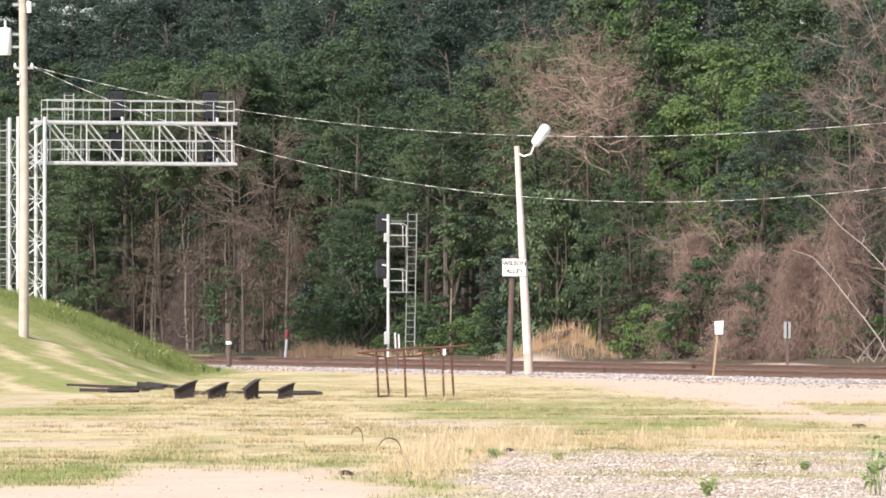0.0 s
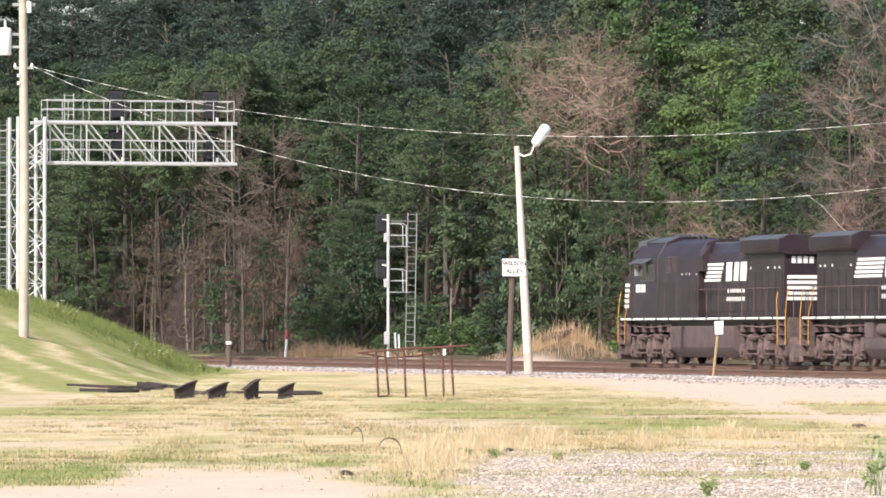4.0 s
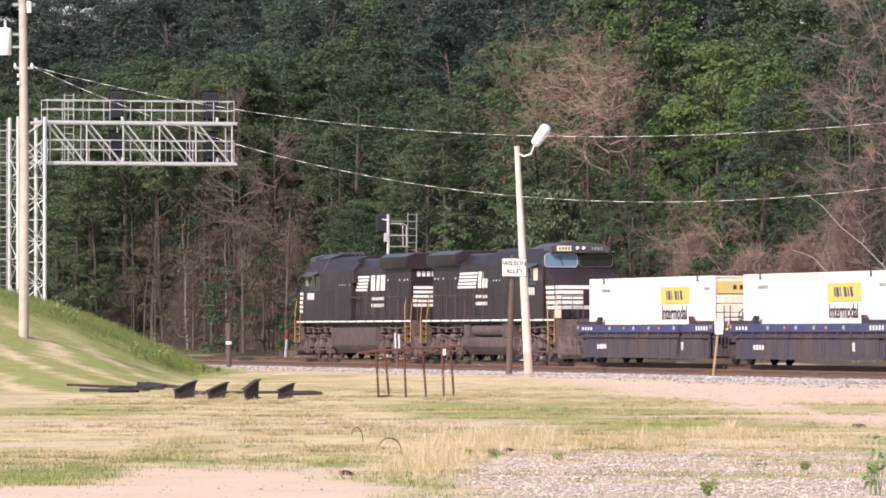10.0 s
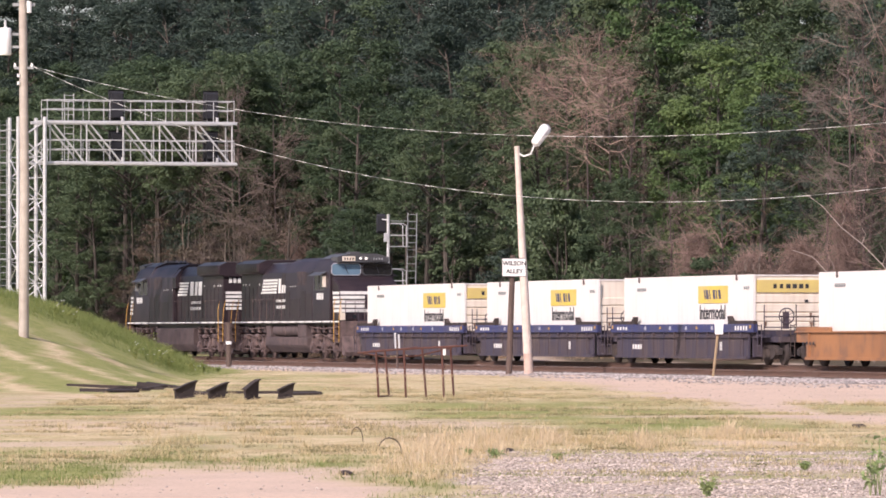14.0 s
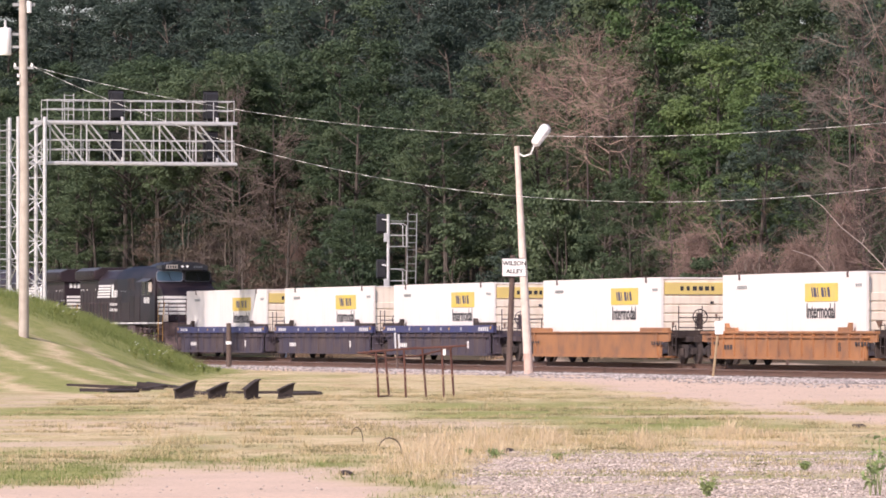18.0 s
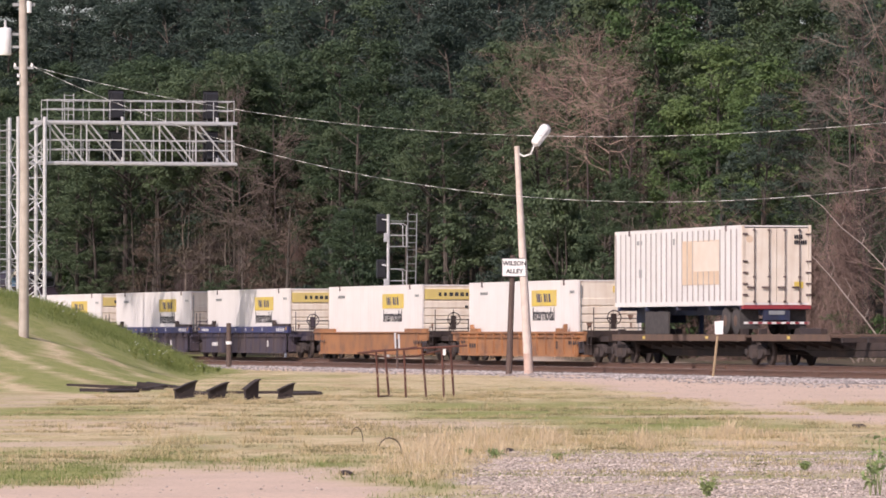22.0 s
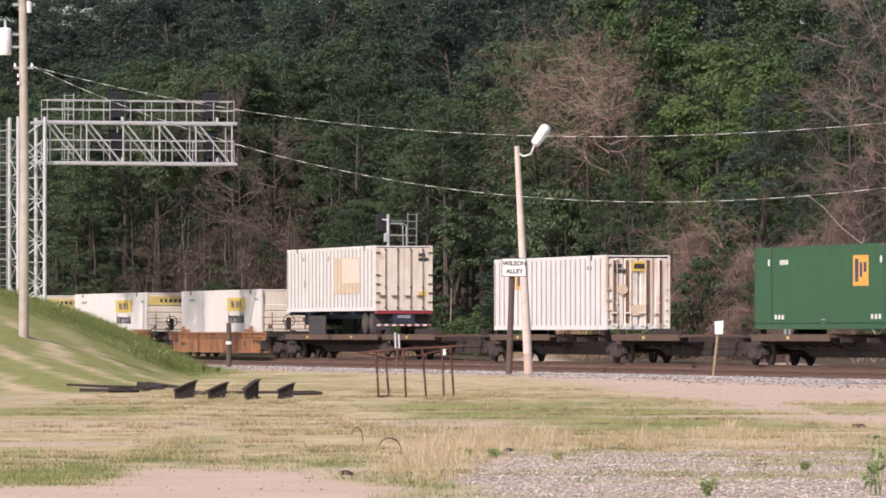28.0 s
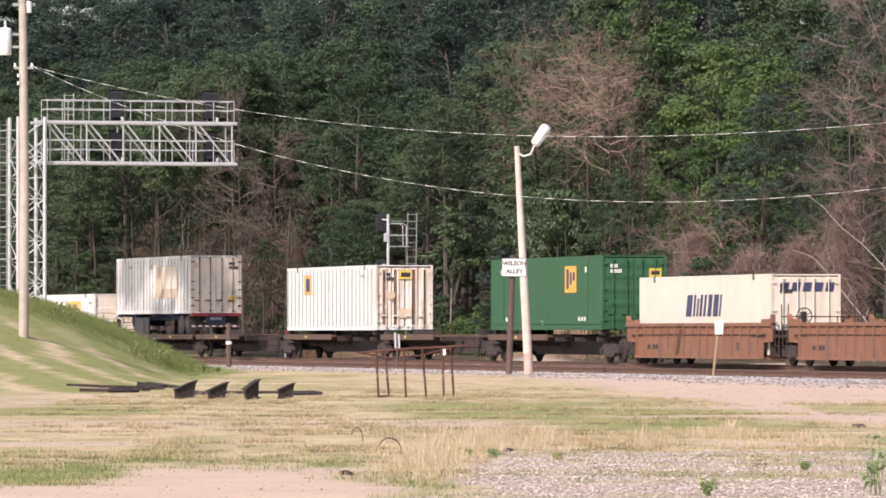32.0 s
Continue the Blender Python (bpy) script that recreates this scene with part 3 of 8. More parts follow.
def scatter_stones(name, label, count, area, size, material, weight, seed):
    """Loose angular stones lying on the ground."""
    rng = np.random.default_rng(seed)
    x0, x1, y0, y1 = area
    x, y = rng.uniform(x0, x1, count * 4), rng.uniform(y0, y1, count * 4)
    keep = rng.random(count * 4) < weight(x, y)
    x, y = x[keep][:count], y[keep][:count]
    n = len(x)
    z = ground_z(x, y)
    r = size * rng.uniform(0.5, 1.5, n) ** 1.5
    base = np.array([(1, 0, 0), (-1, 0, 0), (0, 1, 0), (0, -1, 0), (0, 0, 0.8), (0, 0, -0.6)], float)
    f0 = np.array([(0, 2, 4), (2, 1, 4), (1, 3, 4), (3, 0, 4), (2, 0, 5), (1, 2, 5), (3, 1, 5), (0, 3, 5)])
    v = base[None] * rng.uniform(0.6, 1.25, (n, 6, 3))
    a = rng.uniform(0, 6.28, n)
    ca, sa = np.cos(a)[:, None], np.sin(a)[:, None]
    v = np.stack([v[..., 0] * ca - v[..., 1] * sa, v[..., 0] * sa + v[..., 1] * ca, v[..., 2] * 0.75], -1) * r[:, None, None]
    v += np.stack([x, y, z + r * 0.25], -1)[:, None, :]
    f = (f0[None] + 6 * np.arange(n)[:, None, None]).reshape(-1, 3)
    me = bpy.data.meshes.new(name)
    me.from_pydata(v.reshape(-1, 3).tolist(), [], f.tolist())
    me.materials.append(material)
    tagged(new(name, me), label, "gravel", kind="stuff")


def gravel_share(x, y):
    return zones(x, y)[2] * (0.5 + 0.5 * lattice(x, y, 1.3, 33))


def ballast_share(x, y):
    lat = lateral(x, y)
    return (0.18 * smooth(-13.5, -11.0, lat) + 0.82 * smooth(-10.2, -8.6, lat)) * smooth(0.25, 0.5, lattice(x, y, 0.9, 81) + 0.25 * (lat > -8.8)) * (1 - smooth(-6.0, -5.6, lat)) + 0.25 * smooth(-2.8, -2.6, lat) * (1 - smooth(-1.6, -1.4, lat))


scatter_stones("gravel", "pale loose gravel at the near edge of the field", 22000, (-0.8, 8, 62, 99), 0.017, M_STONE, gravel_share, 5)
scatter_stones("ballast_stones", "grey ballast stones along the shoulder of the track", 38000, (-14, 22, 165, 300), 0.046, M_BALLAST, ballast_share, 6)
scatter_stones("dirt_pebbles", "small stones strewn over the bare dirt", 1800, (-8, 14, 62, 215), 0.016, M_STONE, lambda x, y: zones(x, y)[1] * 0.7, 7)


# ---- grass ----
def grass(name, label, material, count, area, weight, height, seed, blades=6, spread=0.12, lean=0.8):
    rng = np.random.default_rng(seed)
    x0, x1, y0, y1 = area
    x, y = rng.uniform(x0, x1, count * 5), rng.uniform(y0, y1, count * 5)
    w = weight(x, y)
    keep = rng.random(count * 5) < w
    x, y = x[keep][:count], y[keep][:count]
    n = len(x)
    h = height(x, y) * rng.uniform(0.55, 1.35, n)
    x, y, h = np.repeat(x, blades), np.repeat(y, blades), np.repeat(h, blades) * rng.uniform(0.5, 1.1, n * blades)
    n = len(x)
    x = x + rng.normal(0, spread, n)
    y = y + rng.normal(0, spread, n)
    z = ground_z(x, y) - 0.01
    a = rng.uniform(0, 6.28, n)
    out = np.stack([np.cos(a), np.sin(a), np.zeros(n)], -1)
    sd = np.stack([-np.sin(a), np.cos(a), np.zeros(n)], -1)
    p = np.stack([x, y, z], -1)
    wd = (0.002 + 0.003 * rng.random(n))[:, None] * (1 + h[:, None] * 2)
    ln = (lean * rng.random(n))[:, None]
    up = np.array([0, 0, 1.0])
    hh = h[:, None]
    v = np.stack([p - sd * wd, p + sd * wd, p + up * hh * 0.6 + out * hh * ln * 0.35 + sd * wd * 0.7,
                  p + up * hh * 0.6 + out * hh * ln * 0.35 - sd * wd * 0.7, p + up * hh * (1 - 0.3 * ln) + out * hh * ln], 1)
    k = 5 * np.arange(n)
    quads = np.stack([k, k + 1, k + 2, k + 3], 1).tolist()
    tris = np.stack([k + 3, k + 2, k + 4], 1).tolist()
    me = bpy.data.meshes.new(name)
    me.from_pydata(v.reshape(-1, 3).tolist(), [], quads + tris)
    me.materials.append(material)
    tagged(new(name, me), label, "grass", kind="stuff")


TALL = (
    (-0.12, 93.30, 0.51, 8.20),
    (0.60, 99.50, 0.63, 7.55),
    (-0.46, 79.10, 0.29, 6.60),
    (4.88, 103.80, 0.66, 7.95),
    (6.00, 98.90, 0.36, 4.20),
    (1.63, 101.80, 0.56, 5.45),
    (3.23, 99.60, 0.54, 4.50),
)


def bare(x, y):
    g, d, gr, ba, li = zones(x, y)
    return g, np.clip(1 - np.maximum.reduce([d, gr, ba, li]), 0, 1)


def in_view(x, y):
    return np.abs(x) < 0.0735 * y + 0.3


def dry_share(x, y):
    g, b = bare(x, y)
    return np.clip(b * (1 - 0.75 * g) * (0.25 + 1.2 * tall(x, y) + 0.5 * smooth(0.45, 0.7, lattice(x, y, 3.0, 21))), 0, 1) * in_view(x, y) * (0.15 + 0.85 * smooth(0.42, 0.66, lattice(x, y, 0.8, 27)))


def green_share(x, y):
    g, b = bare(x, y)
    tuft = np.exp(-((x + 2.3) / 0.9) ** 2 - ((y - 84.5) / 1.8) ** 2) + np.exp(-((x + 5.2) / 0.8) ** 2 - ((y - 81) / 4.0) ** 2)
    return np.clip(np.clip(tuft, 0, 1) * smooth(0.4, 0.6, lattice(x, y, 0.5, 61)) + b * g * (0.25 + 0.75 * smooth(0.35, 0.7, lattice(x, y, 1.1, 22))), 0, 1) * in_view(x, y)


def tall(x, y):
    """Where dry grass stands tall."""
    return np.clip(sum(np.exp(-((x - cx) / rx) ** 2 - ((y - cy) / ry) ** 2) for cx, cy, rx, ry in TALL), 0, 1)


def dry_height(x, y):
    return 0.03 + 0.03 * smooth(0.45, 0.9, lattice(x, y, 2.3, 23)) * (1 - smooth(125, 160, y)) + 0.24 * tall(x, y) * lattice(x, y, 0.7, 29)


def green_height(x, y):
    return 0.02 + 0.03 * smooth(0.5, 0.9, lattice(x, y, 1.9, 24)) + 0.05 * (1 - smooth(88, 98, y)) + 0.30 * smooth(203, 214, y) * smooth(-8.0, -9.5, x)


def verge_share(x, y):
    s, lat = along(x, y)
    tuft = np.exp(-((s - 49.4) / 5.0) ** 2) + 0.4 * np.exp(-((s - 37.6) / 4.0) ** 2) + np.exp(-((s - 9.0) / 4.5) ** 2)
    return smooth(4.6, 5.6, lat) * (1 - smooth(7.5, 9.5, lat)) * np.clip(tuft, 0, 1)


grass("dry_grass", "clumps of tall dry straw-coloured grass", M_DRYGRASS, 34000, (-16, 14, 66, 225), dry_share, dry_height, 41, lean=2.2)
grass("green_grass", "short green grass on the field and the bank", M_GRASS, 40000, (-18, 14, 66, 235), green_share, green_height, 42, lean=2.2)
def tuft_share(x, y):
    g, b = bare(x, y)
    return np.clip(b, 0, 1) * in_view(x, y) * smooth(0.58, 0.74, lattice(x, y, 1.4, 51)) * (1 - smooth(150, 185, y))


def tuft_height(x, y):
    return 0.06 + 0.13 * lattice(x, y, 3.3, 52)


grass("straw_tufts", "pale straggling tufts of dead grass", M_DRYGRASS, 3000, (-9, 10, 74, 180), tuft_share, tuft_height, 53, blades=16, spread=0.07, lean=1.8)
grass("green_tufts", "straggling tufts of dull olive weeds and grass", M_OLIVE, 3600, (-9, 10, 72, 180), tuft_share, lambda x, y: 0.5 * tuft_height(x, y), 54, blades=22, spread=0.10, lean=2.6)
grass("tall_straw", "tall pale tufts of dead grass standing in the field", M_PALESTRAW, 1500, (-2.5, 8, 74, 112), lambda x, y: 0.9 * tall(x, y) * bare(x, y)[1] * smooth(0.42, 0.6, lattice(x, y, 0.45, 71)),
      lambda x, y: 0.10 + 0.34 * tall(x, y) * lattice(x, y, 0.6, 72), 73, blades=18, spread=0.06, lean=1.3)
grass("verge_grass", "tawny dry grass along the far side of the track", M_TAWNY, 13000, (-26, 26, 205, 345),
      verge_share,
      lambda x, y: (0.45 + 0.75 * lattice(x, y, 3, 26)) * (0.35 + 0.65 * verge_share(x, y)), 43, blades=9, spread=0.25, lean=1.2)

# ---- the wood behind the line ----


def leaf_mesh(name, centres, radii, per, size, material, rng, flat=0.55, droop=0.0):
    """Leaves gathered in clumps round the given centres."""
    # each clump bears smaller tufts of leaves over its upper side
    k = 7
    m = len(centres) * k
    e = rng.normal(size=(m, 3))
    e /= np.linalg.norm(e, axis=1)[:, None]
    e[:, 2] = np.where(rng.random(m) < 0.75, np.abs(e[:, 2]), e[:, 2])
    rr = np.repeat(radii, k)
    centres = np.repeat(centres, k, 0) + e * (rr * rng.uniform(0.45, 1.0, m))[:, None] * np.array([1, 1, 0.65])
    radii = rr * rng.uniform(0.34, 0.56, m)
    per = max(1, per // k)
    c = np.repeat(centres, per, 0)
    r = np.repeat(radii, per)
    n = len(c)
    d = rng.normal(size=(n, 3))
    d /= np.linalg.norm(d, axis=1)[:, None]
    up = rng.random(n) < 0.6
    d[up, 2] = np.abs(d[up, 2])
    rad = r * (0.45 + 0.62 * rng.random(n) ** 0.5)
    p = c + d * rad[:, None] * np.array([1, 1, flat])
    nrm = d * 1.0 + rng.normal(size=(n, 3)) * 0.34 + np.array([0, 0, 0.75])
    nrm /= np.linalg.norm(nrm, axis=1)[:, None]
    t = np.cross(nrm, rng.normal(size=(n, 3)))
    t /= np.linalg.norm(t, axis=1)[:, None]
    t[:, 2] -= droop
    b = np.cross(nrm, t)
    ln = (size * rng.uniform(0.6, 1.4, n))[:, None]
    v = np.stack([p - t * ln * 0.5, p + b * ln * 0.30 - t * ln * 0.05 + nrm * ln * 0.06, p + t * ln * 0.55, p - b * ln * 0.30 - t * ln * 0.05 + nrm * ln * 0.06], 1)
    f = np.arange(4 * n).reshape(n, 4)
    me = bpy.data.meshes.new(name)
    me.from_pydata(v.reshape(-1, 3).tolist(), [], f.tolist())
    me.materials.append(material)
    return me


def make_tree(height, spread, low, clumps, per, size, leaf, seed, label, trunk_r=0.16, lean=0.0):
    """A forked tapered trunk with limbs, and a crown of leaf clumps with gaps."""
    rng = np.random.default_rng(seed)
    root = thing("tree", label, "tree", group="trees of the wood")
    wood = Mesh()
    bend = rng.normal(0, 0.25, 2) + np.array([lean, 0])
    tr = [(bend[0] * (u ** 2) * height * 0.12, bend[1] * (u ** 2) * height * 0.12, u * height * 0.92 - 0.3 * (u == 0)) for u in np.linspace(0, 1, 9)]
    wood.tube(tr, [trunk_r * (1 - 0.88 * u) + 0.012 for u in np.linspace(0, 1, 9)], 7)
    cs, rs = [], []
    for _ in range(clumps):
        u = low + (1 - low) * rng.random() ** 0.85
        prof = math.sin(math.pi * min(1, max(0.06, (u - low) / (1 - low) * 0.82 + 0.16))) ** 0.7
        a = rng.uniform(0, 6.283)
        q = spread * prof * (0.35 + 0.7 * rng.random() ** 0.5)
        cx = float(np.interp(u * height, [p[2] for p in tr], [p[0] for p in tr]))
        cy = float(np.interp(u * height, [p[2] for p in tr], [p[1] for p in tr]))
        cs.append((cx + q * math.cos(a), cy + q * math.sin(a), u * height))
        rs.append(rng.uniform(0.45, 1.05) * (0.7 + 0.08 * height ** 0.8) * 0.80)
    for i in range(0, clumps, 3):
        c = Vector(cs[i])
        z0 = max(height * 0.12, c.z - rng.uniform(0.6, 1.6) - 0.25 * math.hypot(c.x, c.y))
        x0 = float(np.interp(z0, [p[2] for p in tr], [p[0] for p in tr]))
        y0 = float(np.interp(z0, [p[2] for p in tr], [p[1] for p in tr]))
        s = Vector((x0, y0, z0))
        mid = s.lerp(c, 0.5) + Vector((rng.normal(0, 0.15), rng.normal(0, 0.15), -0.2))
        wood.tube([s, mid, c], [0.05, 0.032, 0.012], 4, cap=False)
    part("trunk", wood, M_BARK, root, "grey-brown trunk with limbs")
    part("crown", leaf_mesh("crown", np.array(cs), np.array(rs), per, size, leaf, rng), leaf, root, "crown of many small leaves")
    return root


def twigs(mesh, rng, base, tip, depth, r, n=3, kids=5, wild=0.5):
    """A branch that forks again and again into bare twigs."""
    base, tip = Vector(base), Vector(tip)
    ln = (tip - base).length
    mid = base.lerp(tip, 0.5) + Vector(rng.normal(0, 0.10 * ln, 3))
    mesh.tube([base, mid, tip], [r, r * 0.75, r * 0.45], n, cap=False)
    if depth == 0:
        return
    for _ in range(kids):
        u = rng.uniform(0.3, 1.0)
        p = base.lerp(mid, u * 2) if u < 0.5 else mid.lerp(tip, u * 2 - 1)
        d = (tip - base).normalized() + Vector(rng.normal(0, wild, 3))
        twigs(mesh, rng, p, p + d.normalized() * ln * rng.uniform(0.35, 0.62), depth - 1, r * 0.5, 3, kids, wild)


def bare_tree(label, height, seed, material, name="bare_tree", depth=3, spread=0.6, r=0.11):
    rng = np.random.default_rng(seed)
    root = thing(name, label, "tree", group="bare trees in the wood")
    w = Mesh()
    top = Vector((rng.normal(0, 0.08) * height, rng.normal(0, 0.08) * height, height * 0.75))
    part("trunk", Mesh().tube([(0, 0, -0.3), top * 0.5 + Vector((0.1, 0.1, 0)), top], [r, r * 0.7, r * 0.4], 6), M_TWIG, root, "bare grey trunk")
    for _ in range(9):
        u = rng.uniform(0.3, 1.0)
        d = Vector((rng.normal(0, spread), rng.normal(0, spread), rng.uniform(0.25, 1.0))).normalized()
        p = top * u
        twigs(w, rng, p, p + d * height * rng.uniform(0.15, 0.32), depth, r * 0.24, 4, 5, 0.6)
    part("bare_crown", w, material, root, "leafless forked branches")
    return root


def snag(label, height, z0, z1, radius, limbs, seed, material, trunk=0.05, droop=0.0):
    """A dead tree whose upper part is a mat of fine twigs."""
    rng = np.random.default_rng(seed)
    root = thing("dead_tree", label, "tree", group="dead trees in the wood")
    w = Mesh()
    part("trunk", Mesh().tube([(0, 0, -0.3), (0.15, 0, height * 0.5), (0, 0.1, height)], [trunk, trunk * 0.75, trunk * 0.3], 6), M_TWIG, root, "bare grey trunk")
    for _ in range(limbs):
        z = rng.uniform(z0, z1)
        a = rng.uniform(0, 6.283)
        q = radius * rng.uniform(0.5, 1.0)
        b = Vector((0.1, 0, max(z0 * 0.8, z - q * rng.uniform(0.1, 0.8))))
        twigs(w, rng, b, (q * math.cos(a), q * math.sin(a), z - droop * q), 3, 0.026, 4, 5, 0.62)
    part("bare_crown", w, material, root, "mat of fine dead twigs")
    return root


def tangle(label, width, height, strands, seed, material=None, depth=0.6):
    """A mound of dry vines: thin arching twigs, thickest towards the core."""
    rng = np.random.default_rng(seed)
    root = thing("vine_tangle", label, "vines", group="dry vine tangles")
    material = material or M_VINE
    w = Mesh()
    for _ in range(int(strands * 1.5)):
        u = rng.random() ** 0.8
        a = rng.uniform(0, 6.283)
        q = rng.random() ** 0.6 * (1 - 0.75 * u)
        p = Vector((width * 0.5 * q * math.cos(a), width * 0.5 * depth * q * math.sin(a), u * height * 0.95))
        d = Vector((rng.normal(0, 0.6), rng.normal(0, 0.6), rng.normal(-0.1, 0.7))).normalized() * rng.uniform(0.3, 1.1)
        m = p + d * 0.5 + Vector((0, 0, rng.uniform(0.0, 0.25)))
        e = p + d + Vector((0, 0, -0.1))
        e.z, m.z = max(e.z, 0.0), max(m.z, 0.0)
        rr = rng.uniform(0.003, 0.007)
        w.tube([p, m, e], [rr, rr, rr * 0.6], 3, cap=False)
    part("vines", w, material, root, "matted dry brown vines")
    return root


def at_wood(s, lat, turn=0.0, sink=0.1):
    x, y, h = line(s, lat)
    return pose(x, y, gz(x, y) - sink, 0, 0, turn)


def plant_wood():
    rng = random.Random(7)
    kinds = []
    spec = [(17, 3.6, 0.22, 84, 340, 0.145, M_LEAF, "tall broadleaf tree with a dense dark green crown"),
            (19, 3.9, 0.26, 88, 340, 0.145, M_LEAFDK, "tall broadleaf tree with a deep green crown"),
            (15, 3.3, 0.18, 78, 340, 0.14, M_LEAF, "broadleaf tree with a mid-green crown"),
            (14, 3.1, 0.15, 72, 340, 0.14, M_LEAFLT, "broadleaf tree with a fresh light green crown"),
            (21, 4.2, 0.30, 90, 340, 0.155, M_LEAFDK, "very tall broadleaf tree with a deep green crown"),
            (13, 2.6, 0.25, 44, 170, 0.125, M_LEAFBR, "thin tree with browning leaves and bare twigs"),
            (17, 3.2, 0.55, 44, 260, 0.145, M_LEAF, "tall tree with bare trunk and a high green crown")]
    for i, (h, sp, lo, cl, pe, si, lf, lb) in enumerate(spec):
        kinds.append(make_tree(h, sp, lo, cl, pe, si, lf, 100 + i, lb, 0.13 + 0.006 * h))
    over = make_tree(16.5, 4.3, 0.60, 76, 340, 0.145, M_LEAF, 120, "broadleaf tree with a slim stem and a wide overhanging green crown", 0.055)
    under = []
    spec2 = [(3.4, 1.7, 0.02, 26, 200, 0.125, M_LEAF, "leafy green undergrowth bush"), (2.4, 1.6, 0.0, 22, 200, 0.12, M_LEAFLT, "light green undergrowth bush"),
             (5.5, 1.9, 0.10, 32, 200, 0.13, M_LEAFDK, "dark green young tree"), (4.2, 1.6, 0.05, 22, 110, 0.12, M_LEAFBR, "brownish thin shrub"),
             (6.4, 1.5, 0.50, 15, 260, 0.16, M_LEAF, "slender young tree with a pale trunk and feathery leaves")]
    for i, (h, sp, lo, cl, pe, si, lf, lb) in enumerate(spec2):
        t = make_tree(h, sp, lo, cl, pe, si, lf, 200 + i, lb, 0.06)
        if i < 4:
            t.name = "shrub"
        tagged(t, (lb + " at the wood's edge") if i < 4 else lb, "shrub" if i < 4 else "tree", "undergrowth of the wood")
        under.append(t)
    for o in under[4].children:
        if o.name.startswith("trunk"):
            o.data.materials[0] = M_DEADWOOD
    dead = [bare_tree("leafless grey-brown tree with a haze of fine twigs", 12, 401, M_TWIG, depth=3, r=0.085),
            bare_tree("small bare tree with pale forked branches", 8.5, 402, M_TWIG, depth=3, r=0.065, spread=0.8),
            bare_tree("tall dead tree with brown twiggy top", 16, 403, M_VINE, depth=3, r=0.10),
            bare_tree("bare bush of grey twigs", 4.5, 404, M_TWIG, depth=3, r=0.04, spread=1.0)]
    used = set()

    def put(t, s, lat, turn, scale=1.0, tall=1.0, sink=0.1):
        m = at_wood(s, lat, turn, sink)
        if t not in used:
            used.add(t)
            t.matrix_world = m
            ob = t
        else:
            ob = copy_thing(t, m)
        ob.scale = (scale, scale, scale * tall * rng.uniform(0.95, 1.06))
        return ob

    # back rows first; the line of sight runs nearly along them
    for s0, s1, step, lat, jit, pick in ((110, 360, 7.0, 54, 4, (1, 4, 4)), (40, 320, 6.0, 41, 4, (0, 1, 4, 4)), (10, 250, 5.6, 30, 3, (0, 1, 4)), (-14, 205, 4.9, 21, 2, (0, 1, 2))):
        s = s0
        while s < s1:
            dark = s > (60 if lat < 25 else 85)
            ch = rng.choice(pick)
            if not dark and rng.random() < 0.6:
                ch = rng.choice((2, 3, 3))
            put(kinds[ch], s, lat + rng.uniform(-jit, jit), rng.uniform(0, 360), rng.uniform(0.9, 1.15) if lat > 25 else rng.uniform(0.85, 1.05))
            s += step * rng.uniform(0.75, 1.25)
    # the edge of the wood: bare and brown stems towards the far end, green in the middle, mixed brush at the near end
    s = -30
    while s < 175:
        lat = 14.2 + rng.uniform(-1.2, 1.6)
        if 90 < s < 116:
            put(dead[0], s, lat + 2.0, rng.uniform(0, 360), rng.uniform(0.6, 0.8))
            s += 5.0
            continue
        if s > 78:
            r = rng.random()
            if r < 0.15:
                put(dead[rng.choice((0, 0, 1))], s, lat - 1.0, rng.uniform(0, 360), rng.uniform(0.75, 1.05))
            elif r < 0.75:
                put(kinds[6], s, lat + 1, rng.uniform(0, 360), rng.uniform(0.8, 1.0))
            else:
                put(kinds[rng.choice((5, 2))], s, lat, rng.uniform(0, 360), rng.uniform(0.55, 0.85))
        elif s > 36:
            if not 42 < s < 49:
                put(kinds[rng.choice((6, 2, 6))], s, lat, rng.uniform(0, 360), rng.uniform(0.6, 0.9))
        else:
            r = rng.random()
            if r < (0.28 if s > 5 else 0.75):
                put(dead[rng.choice((0, 1, 0))], s, lat - 1.5, rng.uniform(0, 360), rng.uniform(0.6, 0.9))
            else:
                put(kinds[rng.choice((3, 2, 5, 3))], s, lat, rng.uniform(0, 360), rng.uniform(0.5, 0.8))
        s += 3.9 * rng.uniform(0.7, 1.3)
    s = -34
    while s < 135:
        lat = 10.4 + rng.uniform(-1.3, 1.6)
        if 86 < s < 110:
            put(dead[3], s, lat + 3.5, rng.uniform(0, 360), rng.uniform(0.8, 1.1))
        elif s > 70:
            put(rng.choice((dead[3], dead[3], under[0], under[3], under[3])), s, lat + 1.0, rng.uniform(0, 360), rng.uniform(0.7, 1.05))
        elif s > 20:
            put(under[rng.choice((0, 1, 0, 2))], s, lat, rng.uniform(0, 360), rng.uniform(0.65, 1.05))
        else:
            put(rng.choice((under[0], under[1], under[3], dead[3], dead[3], under[1]) if s > 3 else (under[3], dead[3], dead[3], dead[1], under[1], dead[3])), s, lat, rng.uniform(0, 360), rng.uniform(0.65, 1.0))
        s += 2.5 * rng.uniform(0.7, 1.3)
